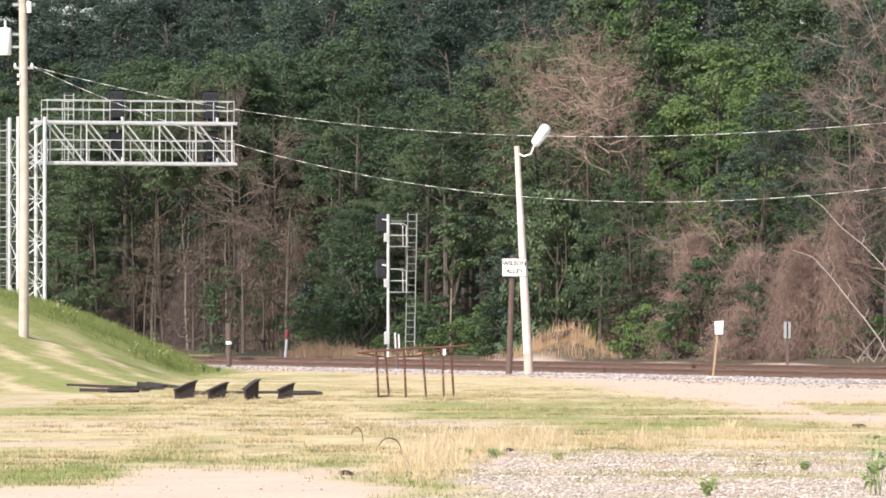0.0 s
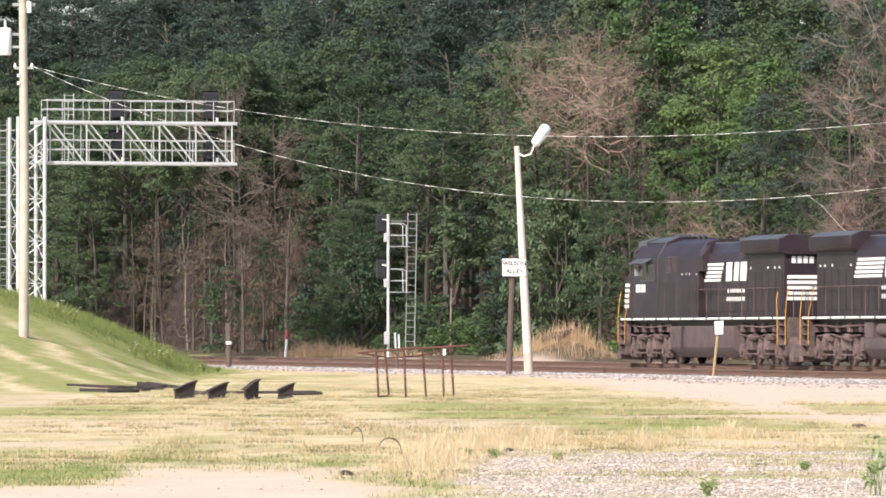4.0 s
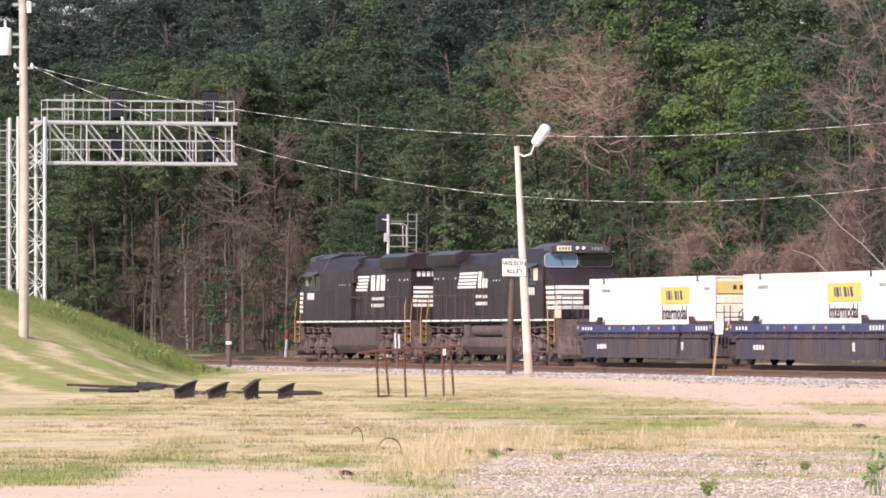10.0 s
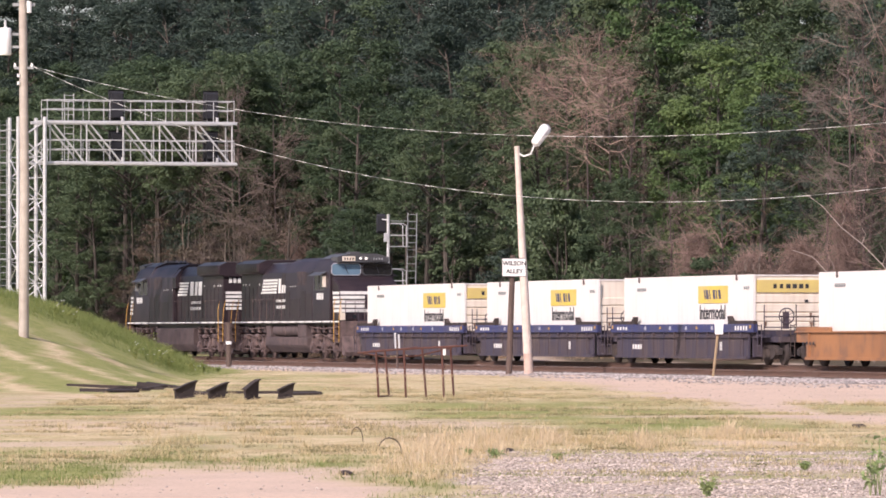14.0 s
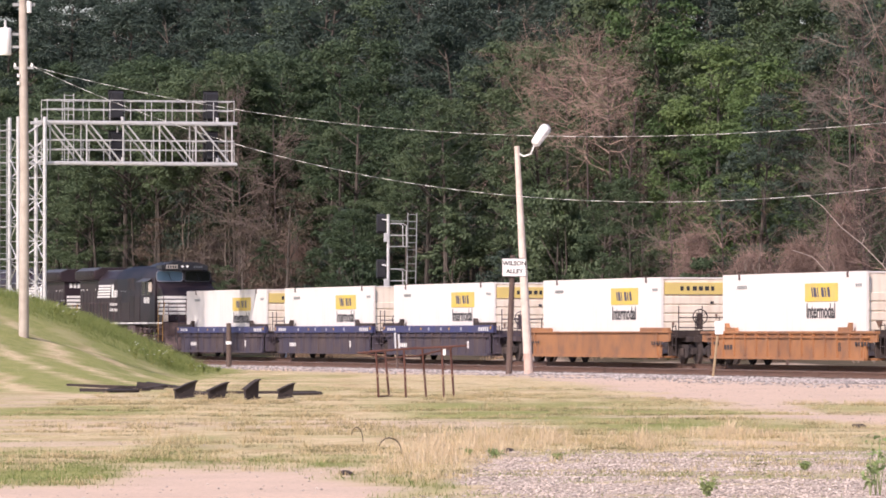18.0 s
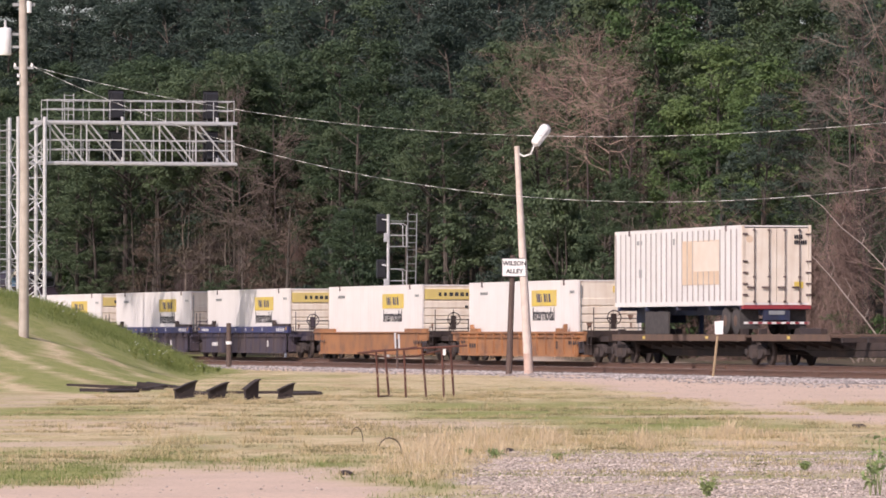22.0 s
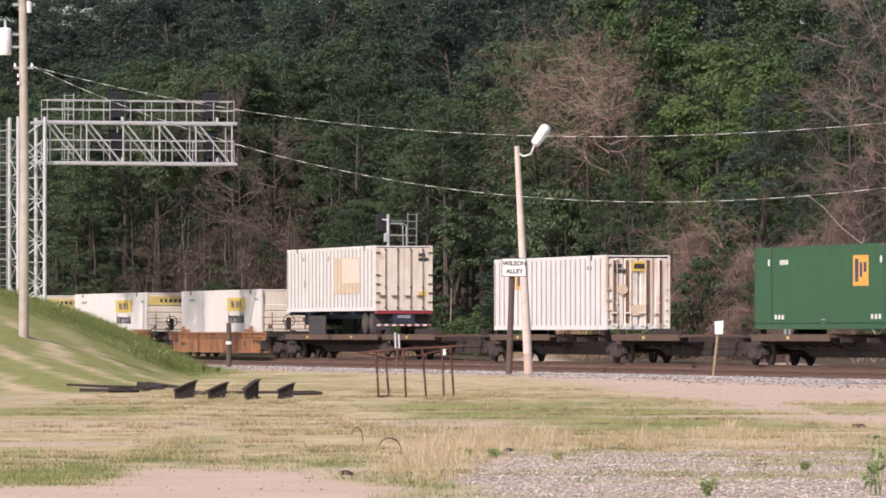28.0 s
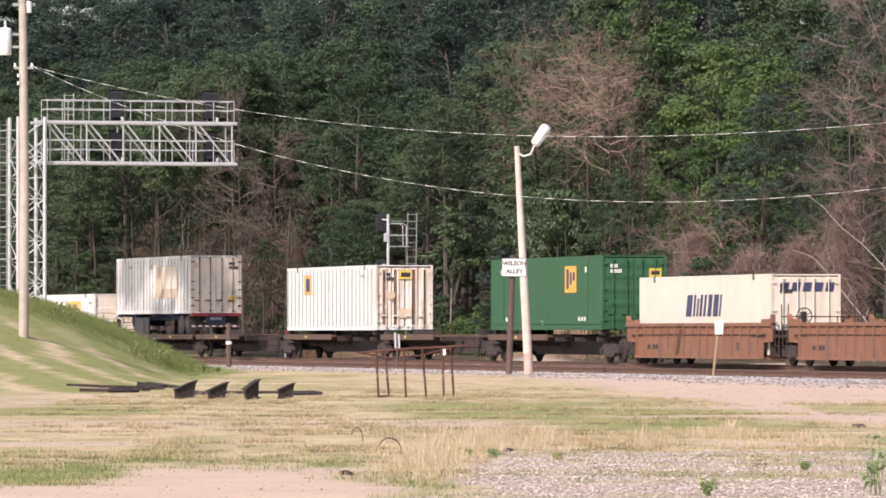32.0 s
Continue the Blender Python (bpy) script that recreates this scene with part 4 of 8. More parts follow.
    # single plants that stand out
    for t, s, lat, turn, sc, tall in (
            (dead[2], 38.3, 17.0, 20, 1.02, 1.05), (dead[2], 45.1, 17.5, 140, 0.98, 1.0), (dead[0], 30.4, 16.0, 200, 1.25, 1.1),
            (dead[1], -4.8, 16.0, 60, 1.75, 1.1), (dead[2], -10.6, 15.0, 250, 1.0, 1.0), (dead[0], -9.9, 13.0, 90, 1.0, 1.0),
            (dead[2], 101.9, 19.0, 90, 0.85, 1.0), (dead[1], 101.6, 17.0, 10, 1.35, 1.0), (dead[0], 107.1, 13.0, 10, 0.95, 0.8), (dead[0], 109.8, 12.5, 130, 0.9, 0.75),
            (under[4], 36.6, 9.5, 0, 1.0, 1.0), (kinds[2], 58.4, 11.0, 120, 0.5, 1.05), (kinds[2], 18.3, 9.8, 50, 0.46, 1.1), (kinds[2], 12.1, 9.6, 250, 0.48, 1.1), (kinds[0], 7.9, 9.8, 330, 0.42, 1.1), (kinds[2], 25.4, 10.0, 10, 0.5, 1.1), (under[2], 63.5, 11.5, 40, 1.2, 1.1),
            (kinds[3], 6.8, 15.0, 30, 0.88, 1.0), (kinds[3], 17.9, 17.0, 130, 0.95, 1.0), (kinds[3], 34.9, 20.0, 230, 1.1, 1.15),
            (under[0], -14.1, 8.2, 20, 0.7, 1.2), (under[3], -11.7, 8.0, 20, 0.7, 1.0),  (dead[3], -16.8, 7.8, 200, 0.8, 1.0), (under[1], -3.7, 8.3, 120, 0.7, 1.4), (under[0], -4.7, 9.0, 300, 0.9, 1.3), (under[1], 3.0, 8.6, 30, 0.75, 1.3), (under[1], 0.4, 8.2, 190, 0.6, 1.1), (under[0], 17.6, 9.2, 70, 1.3, 1.5), (under[0], 21.7, 9.6, 70, 1.3, 1.6),
            (under[1], 27.3, 8.6, 70, 0.9, 0.8), (under[1], 31.7, 8.2, 10, 0.9, 0.75), (under[0], 37.5, 8.4, 150, 0.8, 0.65), (under[1], 43.4, 8.6, 70, 0.8, 0.7), (under[0], 25.1, 8.8, 70, 0.9, 0.9),
            (kinds[2], 52.5, 9.3, 70, 0.50, 1.0), (kinds[2], 58.0, 9.8, 170, 0.46, 1.0), (under[0], 49.0, 8.4, 20, 1.1, 1.3), (kinds[0], 19.5, 10.5, 220, 0.40, 1.0),
            (kinds[1], -2.0, 12.4, 80, 0.57, 1.0), (kinds[3], 3.5, 13.0, 10, 0.5, 1.1), (over, 86.0, 11.5, 20, 0.95, 1.0), (over, 91.5, 11.2, 140, 0.98, 1.0), (over, 97.0, 11.6, 230, 0.94, 1.0),
            (over, 102.5, 11.2, 310, 1.0, 1.0), (over, 108.0, 11.4, 60, 0.95, 1.0), (over, 94.5, 15.0, 200, 1.02, 1.0), (over, 101.0, 15.4, 80, 1.05, 1.0), (over, 88.5, 15.2, 350, 1.0, 1.0),
            (kinds[2], 113.5, 10.6, 60, 0.74, 1.0), (kinds[0], 119.0, 10.8, 100, 0.7, 1.0), (kinds[2], 125.5, 11.2, 10, 0.8, 1.0), (kinds[0], 132.0, 11.8, 190, 0.8, 1.0),
            (kinds[5], 76.5, 9.4, 30, 0.62, 1.0), (kinds[5], 84.0, 9.6, 130, 0.55, 1.0), (kinds[5], 69.0, 9.8, 220, 0.66, 1.0), (kinds[5], 98.0, 9.8, 300, 0.60, 1.0), (under[3], 88.0, 9.6, 40, 1.1, 1.3), (under[3], 71.5, 9.2, 100, 1.0, 1.2), (under[0], 80.0, 9.2, 100, 0.9, 1.5), (kinds[2], 73.5, 10.0, 10, 0.34, 1.2),
            (under[0], 51.4, 8.6, 70, 0.8, 0.7), (under[2], 131.4, 13.0, 70, 1.6, 1.1), (under[1], 138.1, 15.0, 70, 1.5, 2.2)):
        put(t, s, lat, turn, sc, tall)
    # dead crowns that stand out against the green
    for lb, x, lat, hh, z0, z1, rr, n, sd, mt in (
            ("dead tree with a broad pinkish-brown twiggy crown", 20.8, 11.5, 15.5, 10.8, 15.4, 2.7, 26, 601, M_VINE),
            ("dead tree with a broad pale pinkish twiggy crown", 13.9, 10.5, 13.6, 9.4, 13.4, 2.3, 24, 606, M_VINEL),
            ("dead tree with a broad pale pinkish twiggy crown", 22.3, 11.0, 14.0, 10.4, 13.2, 1.8, 16, 607, M_VINEL),
            ("dead tree with a pale bare grey crown", -16.8, 12.0, 16.5, 13.2, 16.2, 2.3, 14, 602, M_DEADWOOD),
            ("vine-choked dead tree with brown twigs", -18.7, 11.0, 12.0, 5.0, 12.0, 1.9, 12, 603, M_TWIGL),
            ("dead tree hung with grey-brown twigs", 80.8, 10.2, 15.0, 5.5, 14.6, 2.7, 36, 604, M_TWIGL),
            ("dead tree hung with grey-brown twigs", 74.0, 10.4, 13.0, 3.5, 12.0, 2.5, 30, 605, M_TWIGL),
            ("vine-choked dead tree with brown twigs", -20.3, 10.2, 13.4, 3.0, 13.0, 2.0, 30, 608, M_TWIGL),
            ("vine-choked dead tree with pinkish twigs", -24.2, 10.4, 12.0, 2.6, 11.4, 1.9, 24, 609, M_VINE),
            ("dead tree hung with pinkish twigs", -3.6, 10.2, 7.4, 2.4, 7.0, 2.2, 22, 610, M_VINE),
            ("dead tree hung with grey-brown twigs", 4.4, 10.4, 8.2, 3.4, 8.0, 1.8, 14, 611, M_TWIGL)):
        snag(lb, hh, z0, z1, rr, n, sd, mt).matrix_world = at_wood(x, lat)
    for x, lat, sc in ((260.0, 60, 1.15), (260.0, 60, 1.2), (260.0, 60, 1.15), (260.0, 60, 1.1), (253.7, 46, 1.1), (241.4, 46, 1.15), (234.7, 47, 1.1)):
        put(kinds[4], x, lat, 40 * sc * x, sc)
    # pale straight stems at the far end
    for x, lat, hh, tilt in ((92.5, 10.5, 6.2, -0.35), (82.2, 10.0, 5.2, -0.12), (-11.3, 9.0, 3.4, 0.45), (-9.5, 9.2, 3.0, 0.2)):
        t = thing("sapling", "thin pale bare tree stem at the wood's edge", "tree", at_wood(x, lat), "bare saplings")
        hh *= 1.45
        thin = 0.6
        part("stem", Mesh().tube([(0, 0, -0.2), (tilt * 0.5, 0, hh * 0.28), (tilt * 0.45, 0.1, hh * 0.5), (tilt * 0.9, 0, hh * 0.72), (tilt * 1.1, 0.1, hh)], [thin * q for q in (0.11, 0.09, 0.07, 0.045, 0.012)], 7), M_DEADWOOD, t)
        for u, side, up in ((0.55, 0.35, 1.3), (0.68, -0.4, 1.1), (0.80, 0.25, 0.9)):
            p = Vector((tilt * (0.45 if u < 0.5 else 0.75), 0.05, hh * u))
            part("branch", Mesh().tube([p, p + Vector((side * 0.45, -0.1, up * 0.6)), p + Vector((side, -0.2, up))], [0.020, 0.014, 0.006], 5), M_DEADWOOD, t)
    # dry vines heaped over brush
    for x, lat, w, hh, n, sd in ((-19.6, 8.5, 4.2, 4.9, 3200, 501), (-17.2, 9.4, 3.0, 4.6, 1500, 502), (-3.0, 9.3, 4.4, 5.6, 2000, 511), (-14.4, 8.0, 3.6, 2.2, 1500, 512), (-23.5, 9.0, 3.0, 6.5, 1500, 513), (95.5, 12.4, 5.5, 6.8, 2600, 514), (102.0, 13.4, 5.0, 6.2, 2000, 515), (-11.2, 8.4, 3.4, 1.7, 1500, 503), (-8.5, 10.0, 5.0, 4.6, 2000, 504),
                                (-20.9, 10.0, 3.2, 4.5, 900, 505), (-0.2, 9.4, 3.5, 2.6, 1300, 506), (105.4, 14.5, 5.5, 5.0, 2400, 507), (113.1, 12.0, 4.5, 3.0, 1200, 508), (85.0, 12.5, 5.0, 5.5, 1500, 509), (79.1, 13.0, 5.0, 7.0, 1500, 510)):
        # mounds at the shaded far end take the dark twig colour to imitate shade
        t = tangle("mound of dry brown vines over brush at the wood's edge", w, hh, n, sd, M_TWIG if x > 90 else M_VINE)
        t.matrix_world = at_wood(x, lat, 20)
    # a pale broken limb leaning out of the brush, and fallen wood at its foot
    for lb, pts in (("pale barkless broken limb leaning out of the brush", ((13.55, 5.05), (14.3, 4.80), (15.0, 4.05), (15.65, 3.2), (16.3, 2.4), (16.9, 1.6), (17.4, 0.7))),
                    ("long pale bare limb hanging above the brush", ((14.0, 7.25), (14.7, 6.75), (15.4, 5.95), (16.2, 5.3), (17.0, 4.5), (17.8, 3.5), (18.3, 2.2), (18.6, 0.7)))):
        z0 = gz(17.5, 240.0)
        t = thing("fallen_limb", lb, "branch", pose(15.0, 240.0, z0), "fallen branches")
        n = len(pts)
        part("limb", Mesh().tube([(x - 15.0, 0.1 * math.sin(3 * x), z - z0) for x, z in pts], [0.011 + 0.019 * i / (n - 1) for i in range(n)], 6), M_BLEACH, t)
        for k in (2, 3, 4):
            p = Vector((pts[k][0] - 15.0, 0.1 * math.sin(3 * pts[k][0]), pts[k][1] - z0))
            part("side_branch", Mesh().tube([p, p + Vector((0.15, -0.05, 0.35)), p + Vector((-0.1, -0.1, 0.8))], [0.012, 0.008, 0.004], 5), M_BLEACH, t)
    fw = np.random.default_rng(77)
    for k in range(16):
        t = thing("fallen_branch", "bleached fallen branch lying against the brush", "branch", at_wood(-29.1 + fw.normal(0, 2.0), 7.9 + fw.uniform(-0.5, 0.8)), "fallen branches")
        a = fw.uniform(0, 6.28)
        ln = fw.uniform(0.7, 2.0)
        d = Vector((math.cos(a) * ln * 0.6, math.sin(a) * ln * 0.3, fw.uniform(0.1, 0.9) * ln))
        part("branch", Mesh().tube([-d * 0.1, d * 0.5 + Vector((0.05, 0, 0.08)), d], [0.028, 0.022, 0.01], 5), M_DEADWOOD, t)
    for k, (x, lat) in enumerate(((8.8, 6.6), (8.2, 6.8), (17.0, 6.2))):
        t = thing("log", "grey weathered log lying on the verge", "log", at_wood(x, lat, 25 + 40 * k, -0.12), "logs")
        part("wood", Mesh().tube([(-0.8, 0, 0), (0, 0.05, 0.05 + 0.15 * (k < 2)), (0.7, 0, 0.02 + 0.35 * (k < 2))], [0.14, 0.13, 0.11], 8), M_POST if k < 3 else M_DEADWOOD, t)

    # tall trees beside the gantry, outside the picture, whose high crowns shade the line
    for s, lat, turn in ((29.0, -18.6, 0), (36.0, -18.2, 120), (43.5, -17.5, 240)):
        if turn == 0:
            t = make_tree(29.0, 4.4, 0.745, 72, 300, 0.17, M_LEAF, 150, "very tall broadleaf tree with a high green crown", 0.30)
            t.matrix_world = at_wood(s, lat, turn)
        else:
            copy_thing(t, at_wood(s, lat, turn))


plant_wood()

# ---- lineside fixtures ----


def rod(mesh, a, b, r, n=6):
    return mesh.tube([a, b], r, n)


GANTRY = 0.93        # size against a gantry reaching 10 m


def signal_gantry():
    """Cantilever signal gantry: a lattice mast, a trussed arm with a railed walkway over both tracks, two signals."""
    x0, y0 = -20.10, 309.6
    h = 0.283
    m = pose(x0 * GANTRY, y0 * GANTRY, 1.8 * (1 - GANTRY), 0, 0, math.degrees(h)) @ Matrix.Scale(GANTRY, 4)
    root = thing("signal_gantry", "galvanised cantilever signal gantry reaching over both tracks", "signal gantry", m)
    base = (gz(x0 * GANTRY, y0 * GANTRY) - 0.5 - 1.8 * (1 - GANTRY)) / GANTRY
    zt, zb = 12.38, 10.35
    L = 9.95
    # mast: four legs 1.25 m apart, with lattice faces
    ly, my = (-0.65, 0.65), (-1.0, 1.0)
    for x in (-1.35, 0.0):
        for y in my:
            part("mast_leg", rod(Mesh(), (x, y, base), (x, y, zt + 0.25), 0.10, 10), M_GALV, root)
    lat = Mesh()
    z = base + 0.4
    k = 0
    while z < zt - 0.8:
        for y in my:
            a, b = (-1.35, 0.0) if k % 2 else (0.0, -1.35)
            rod(lat, (a, y, z), (b, y, z + 1.05), 0.035, 5)
            rod(lat, (-1.35, y, z), (0.0, y, z), 0.025, 5)
        for x in (-1.35, 0.0):
            a, b = my if k % 2 else my[::-1]
            rod(lat, (x, a, z), (x, b, z + 1.05), 0.03, 5)
        z += 1.05
        k += 1
    part("mast_lattice", lat, M_GALV, root, "diagonal bracing of the mast")
    # ladder cage at the mast's outer side
    lad = Mesh()
    for dx in (-1.75, -2.15):
        rod(lad, (dx, -0.2, base), (dx, -0.2, zt + 0.1), 0.035)
        rod(lad, (dx - 0.25, 0.35, base), (dx - 0.25, 0.35, zt), 0.03)
    z = base
    while z < zt:
        rod(lad, (-1.75, -0.2, z), (-2.15, -0.2, z), 0.018, 5)
        z += 0.32
    for z in np.arange(base + 1.0, zt, 1.6):
        rod(lad, (-2.25, -0.2, z), (-1.35, -0.9, z), 0.025, 5)
        rod(lad, (-2.15, -0.2, z), (-2.4, 0.35, z), 0.02, 5)
    part("mast_ladder", lad, M_GALVD, root, "ladder with hoops up the mast")
    # arm: two trusses 1.3 m apart
    for y in ly:
        for z in (zt, zb):
            part("chord", Mesh().cbox(-0.35, L, y - 0.07, y + 0.07, z - 0.075, z + 0.075, 0.02), M_GALV, root)
    for i in range(6):
        xa = 0.35 + i * (L - 0.6) / 5
        for y in ly:
            part("truss_post", rod(Mesh(), (xa, y, zb), (xa, y, zt), 0.04), M_GALV, root)
            if i < 5:
                xb = 0.35 + (i + 1) * (L - 0.6) / 5
                part("truss_diagonal", rod(Mesh(), (xa + 0.15, y, zt - 0.05), (xb - 0.12, y, zb + 0.05), 0.045), M_GALV, root)
        part("cross_brace", rod(Mesh(), (xa, ly[0], zb), (xa, ly[1], zb), 0.03), M_GALV, root)
    part("knee_brace", rod(Mesh(), (-1.35, -0.95, zb + 1.15), (-0.1, -0.65, zt - 0.1), 0.05), M_GALV, root)
    part("knee_brace", rod(Mesh(), (-1.35, -0.95, zb + 0.1), (-0.1, -0.65, zb + 1.0), 0.045), M_GALV, root)
    for z, t in ((zb + 0.08, "lower_walkway"), (zt + 0.08, "upper_walkway")):
        g = Mesh()
        for q in np.arange(-0.55, 0.56, 0.11):
            g.box(0.3, L - 0.1, q - 0.012, q + 0.012, z - 0.02, z + 0.02)
        part(t, g, M_GALVD, root, "steel grating walkway")
    # handrails, lower set inside the arm, upper set on top
    for z, hh in ((zb + 0.1, 1.06), (zt + 0.1, 1.02)):
        for y in (ly[0] - 0.02, ly[1] + 0.02):
            rails = Mesh()
            for dz in (0.55, 1.0):
                rod(rails, (0.2, y, z + hh * dz), (L - 0.15, y, z + hh * dz), 0.022)
            for q in np.linspace(0.2, L - 0.15, 10):
                rod(rails, (q, y, z - 0.05), (q, y, z + hh), 0.019)
            part("handrail", rails, M_GALV, root)
        ends = Mesh()
        for q in (0.2, L - 0.15):
            for dz in (0.55, 1.0):
                rod(ends, (q, ly[0], z + hh * dz), (q, ly[1], z + hh * dz), 0.026)
        part("end_rail", ends, M_GALV, root)
    lad2 = Mesh()
    for q in (1.25, 1.72):
        rod(lad2, (q, 0.1, zb), (q, 0.1, zt + 1.45), 0.022)
    for z in np.arange(zb + 0.2, zt + 1.4, 0.32):
        rod(lad2, (1.25, 0.1, z), (1.72, 0.1, z), 0.016, 5)
    part("ladder", lad2, M_GALV, root)
    for q in (4.05, 8.95):
        for z in (zt + 0.12, zb + 0.12):
            head = part("signal_head", Mesh().cbox(q - 0.38, q + 0.38, 0.72, 0.92, z + 0.05, z + 1.58, 0.15), M_SIGBLK, root, "black signal backboard")
            hood = Mesh()
            for k in range(3):
                hood.tube([(q, 0.92, z + 0.42 + 0.42 * k), (q, 1.2, z + 0.42 + 0.42 * k)], 0.12, 10)
            part("lens_hood", hood, M_SIGBLK, head)
            part("signal_back", Mesh().cbox(q - 0.28, q + 0.28, 0.45, 0.72, z + 0.15, z + 1.45, 0.05), M_SIGBLK, head)
            part("signal_foot", rod(Mesh(), (q + 0.25, 0.4, z - 0.2), (q + 0.25, 0.4, z + 0.22), 0.08, 8), M_GALV, root)
    for x in (-1.35, 0.0):
        part("footing", Mesh().box(x - 0.35, x + 0.35, -1.3, 1.3, base - 0.6, base + 0.25), M_CONC, root, "concrete footing")


signal_gantry()


def signal_mast():
    x0, y0 = -2.56, 290.0
    z0 = gz(x0, y0)
    root = thing("signal_mast", "slim silver signal mast with two black heads beside the track", "railway signal", pose(x0, y0, 0, 0, 0, 14))
    part("mast", Mesh().tube([(0, 0, z0 - 0.2), (0, 0, 7.42)], 0.075, 10), M_GALV, root)
    part("base", Mesh().box(-0.35, 0.45, -0.3, 0.3, z0 - 0.2, z0 + 0.28), M_CONC, root, "pale concrete base")
    part("junction_box", Mesh().cbox(-0.22, -0.02, -0.30, -0.08, z0 + 0.9, z0 + 1.5, 0.02), M_GALV, root)
    for zb in (5.88, 3.75):
        head = part("signal_head", Mesh().cbox(-0.50, -0.10, 0.1, 0.35, zb + 0.65, zb + 1.55, 0.1), M_SIGBLK, root, "black signal head")
        part("lens_hood", Mesh().tube([(-0.3, 0.35, zb + 1.25), (-0.3, 0.65, zb + 1.25)], 0.1, 10).tube([(-0.3, 0.35, zb + 0.9), (-0.3, 0.65, zb + 0.9)], 0.1, 10), M_SIGBLK, head)
        part("signal_arm", Mesh().tube([(-0.28, 0.12, zb + 1.3), (0, 0, zb + 1.25)], 0.035).box(-0.2, -0.05, -0.08, 0.08, zb + 0.25, zb + 0.65), M_GALV, root)
        plat = Mesh()
        plat.box(0.05, 0.95, -0.35, 0.35, zb, zb + 0.05)
        part("platform", plat, M_GALVD, root)
        r = Mesh()
        for y in (-0.35, 0.35):
            r.tube([(0.05, y, zb + 1.1), (0.6, y, zb + 1.1), (0.78, y, zb + 1.02), (0.8, y, zb + 0.02)], 0.025, 6)
            r.tube([(0.1, y, zb + 0.55), (0.8, y, zb + 0.55)], 0.022, 6)
        part("handrail", r, M_GALV, root)
    lad = Mesh()
    for y in (0.95, 1.38):
        lad.tube([(y - 0.12, 0, z0 + 0.5), (y, 0, 7.5)], 0.025, 6)
    for z in np.arange(z0 + 0.7, 7.5, 0.33):
        u = (z - z0) / 7.0
        lad.tube([(0.83 + 0.12 * u, 0, z), (1.26 + 0.12 * u, 0, z)], 0.016, 5)
    lad.tube([(0.05, 0, 7.1), (1.0, 0, 7.1)], 0.02, 5)
    part("ladder", lad, M_GALVD, root, "narrow galvanised ladder")


signal_mast()


def utility_pole():
    x, y = -13.14, 194.40
    z = gz(x, y)
    root = thing("utility_pole", "weathered grey wooden utility pole with a transformer on the bank", "utility pole", pose(x, y, z))
    part("pole", Mesh().tube([(0, 0, -0.5), (0.02, 0, 5), (-0.06, 0, 12.6)], [0.165, 0.15, 0.115], 12), M_POLE, root)
    k = y / 10977.0
    tz = 1.8 + (592 - 73) * k - z
    t = part("transformer", Mesh().tube([(-0.60, -0.05, tz - 0.44), (-0.60, -0.05, tz - 0.40), (-0.60, -0.05, tz + 0.36), (-0.60, -0.05, tz + 0.42)], [0.19, 0.21, 0.21, 0.17], 16), M_SIGN, root, "white can transformer")
    part("bushing", Mesh().tube([(-0.58, -0.05, tz + 0.42), (-0.58, -0.05, tz + 0.66)], [0.045, 0.03], 8), M_GALV, t)
    part("bracket", Mesh().box(-0.42, -0.1, -0.04, 0.04, tz + 0.18, tz + 0.26).box(-0.42, -0.1, -0.04, 0.04, tz - 0.22, tz - 0.14), M_GALVD, t)
    wz = 1.8 + (592 - 121) * k - z
    part("crossbar", Mesh().box(-0.30, 0.30, -0.05, 0.05, wz - 0.03, wz + 0.05), M_GALVD, root)
    for dx in (-0.28, 0.25):
        part("insulator", Mesh().tube([(dx, 0, wz + 0.04), (dx, 0, wz + 0.16)], [0.05, 0.035], 8), M_SIGN, root, "white porcelain insulator")
    for dz in (0.28, 0.52):
        part("insulator", Mesh().tube([(-0.16, -0.12, wz - dz), (-0.16, -0.12, wz - dz + 0.1)], 0.045, 8), M_SIGN, root)
    az = 1.8 + (592 - 14) * k - z
    part("arrester", Mesh().tube([(0.17, -0.14, az - 0.16), (0.17, -0.14, az + 0.2)], 0.075, 8), M_SIGN, root, "white surge arrester")
    part("crossarm", Mesh().box(-0.35, 0.35, -0.06, 0.06, az + 0.05, az + 0.15), M_GALVD, root)
    # two sagging wires to a pole beyond the right edge
    a = Vector((x + 0.283, y, z + wz + 0.053))
    for nm, (bx, by, bz), sag in (("overhead_wire", (12.52, 150.00, 7.11), 1.22), ("overhead_wire", (12.52, 150.00, 5.60), 2.01)):
        b = Vector((bx, by, bz))
        pts = []
        for i in range(49):
            u = i / 48
            p = a.lerp(b, u)
            p.z -= 4 * sag * u * (1 - u)
            pts.append(p)
        w = new(nm, Mesh().tube(pts, 0.0065, 5).data(nm, M_WIRE))
        tagged(w, "thin sagging overhead wire hung from the utility pole", "wire", "overhead wires")
    # the next pole of the line
    bx, by, bz = (12.52, 150.00, 7.11)
    p2 = thing("utility_pole", "grey wooden utility pole further along the wires", "utility pole", pose(bx, by, gz(bx, by)))
    part("pole", Mesh().tube([(0, 0, -0.5), (0, 0, bz + 0.4)], [0.165, 0.12], 12), M_POLE, p2)


utility_pole()


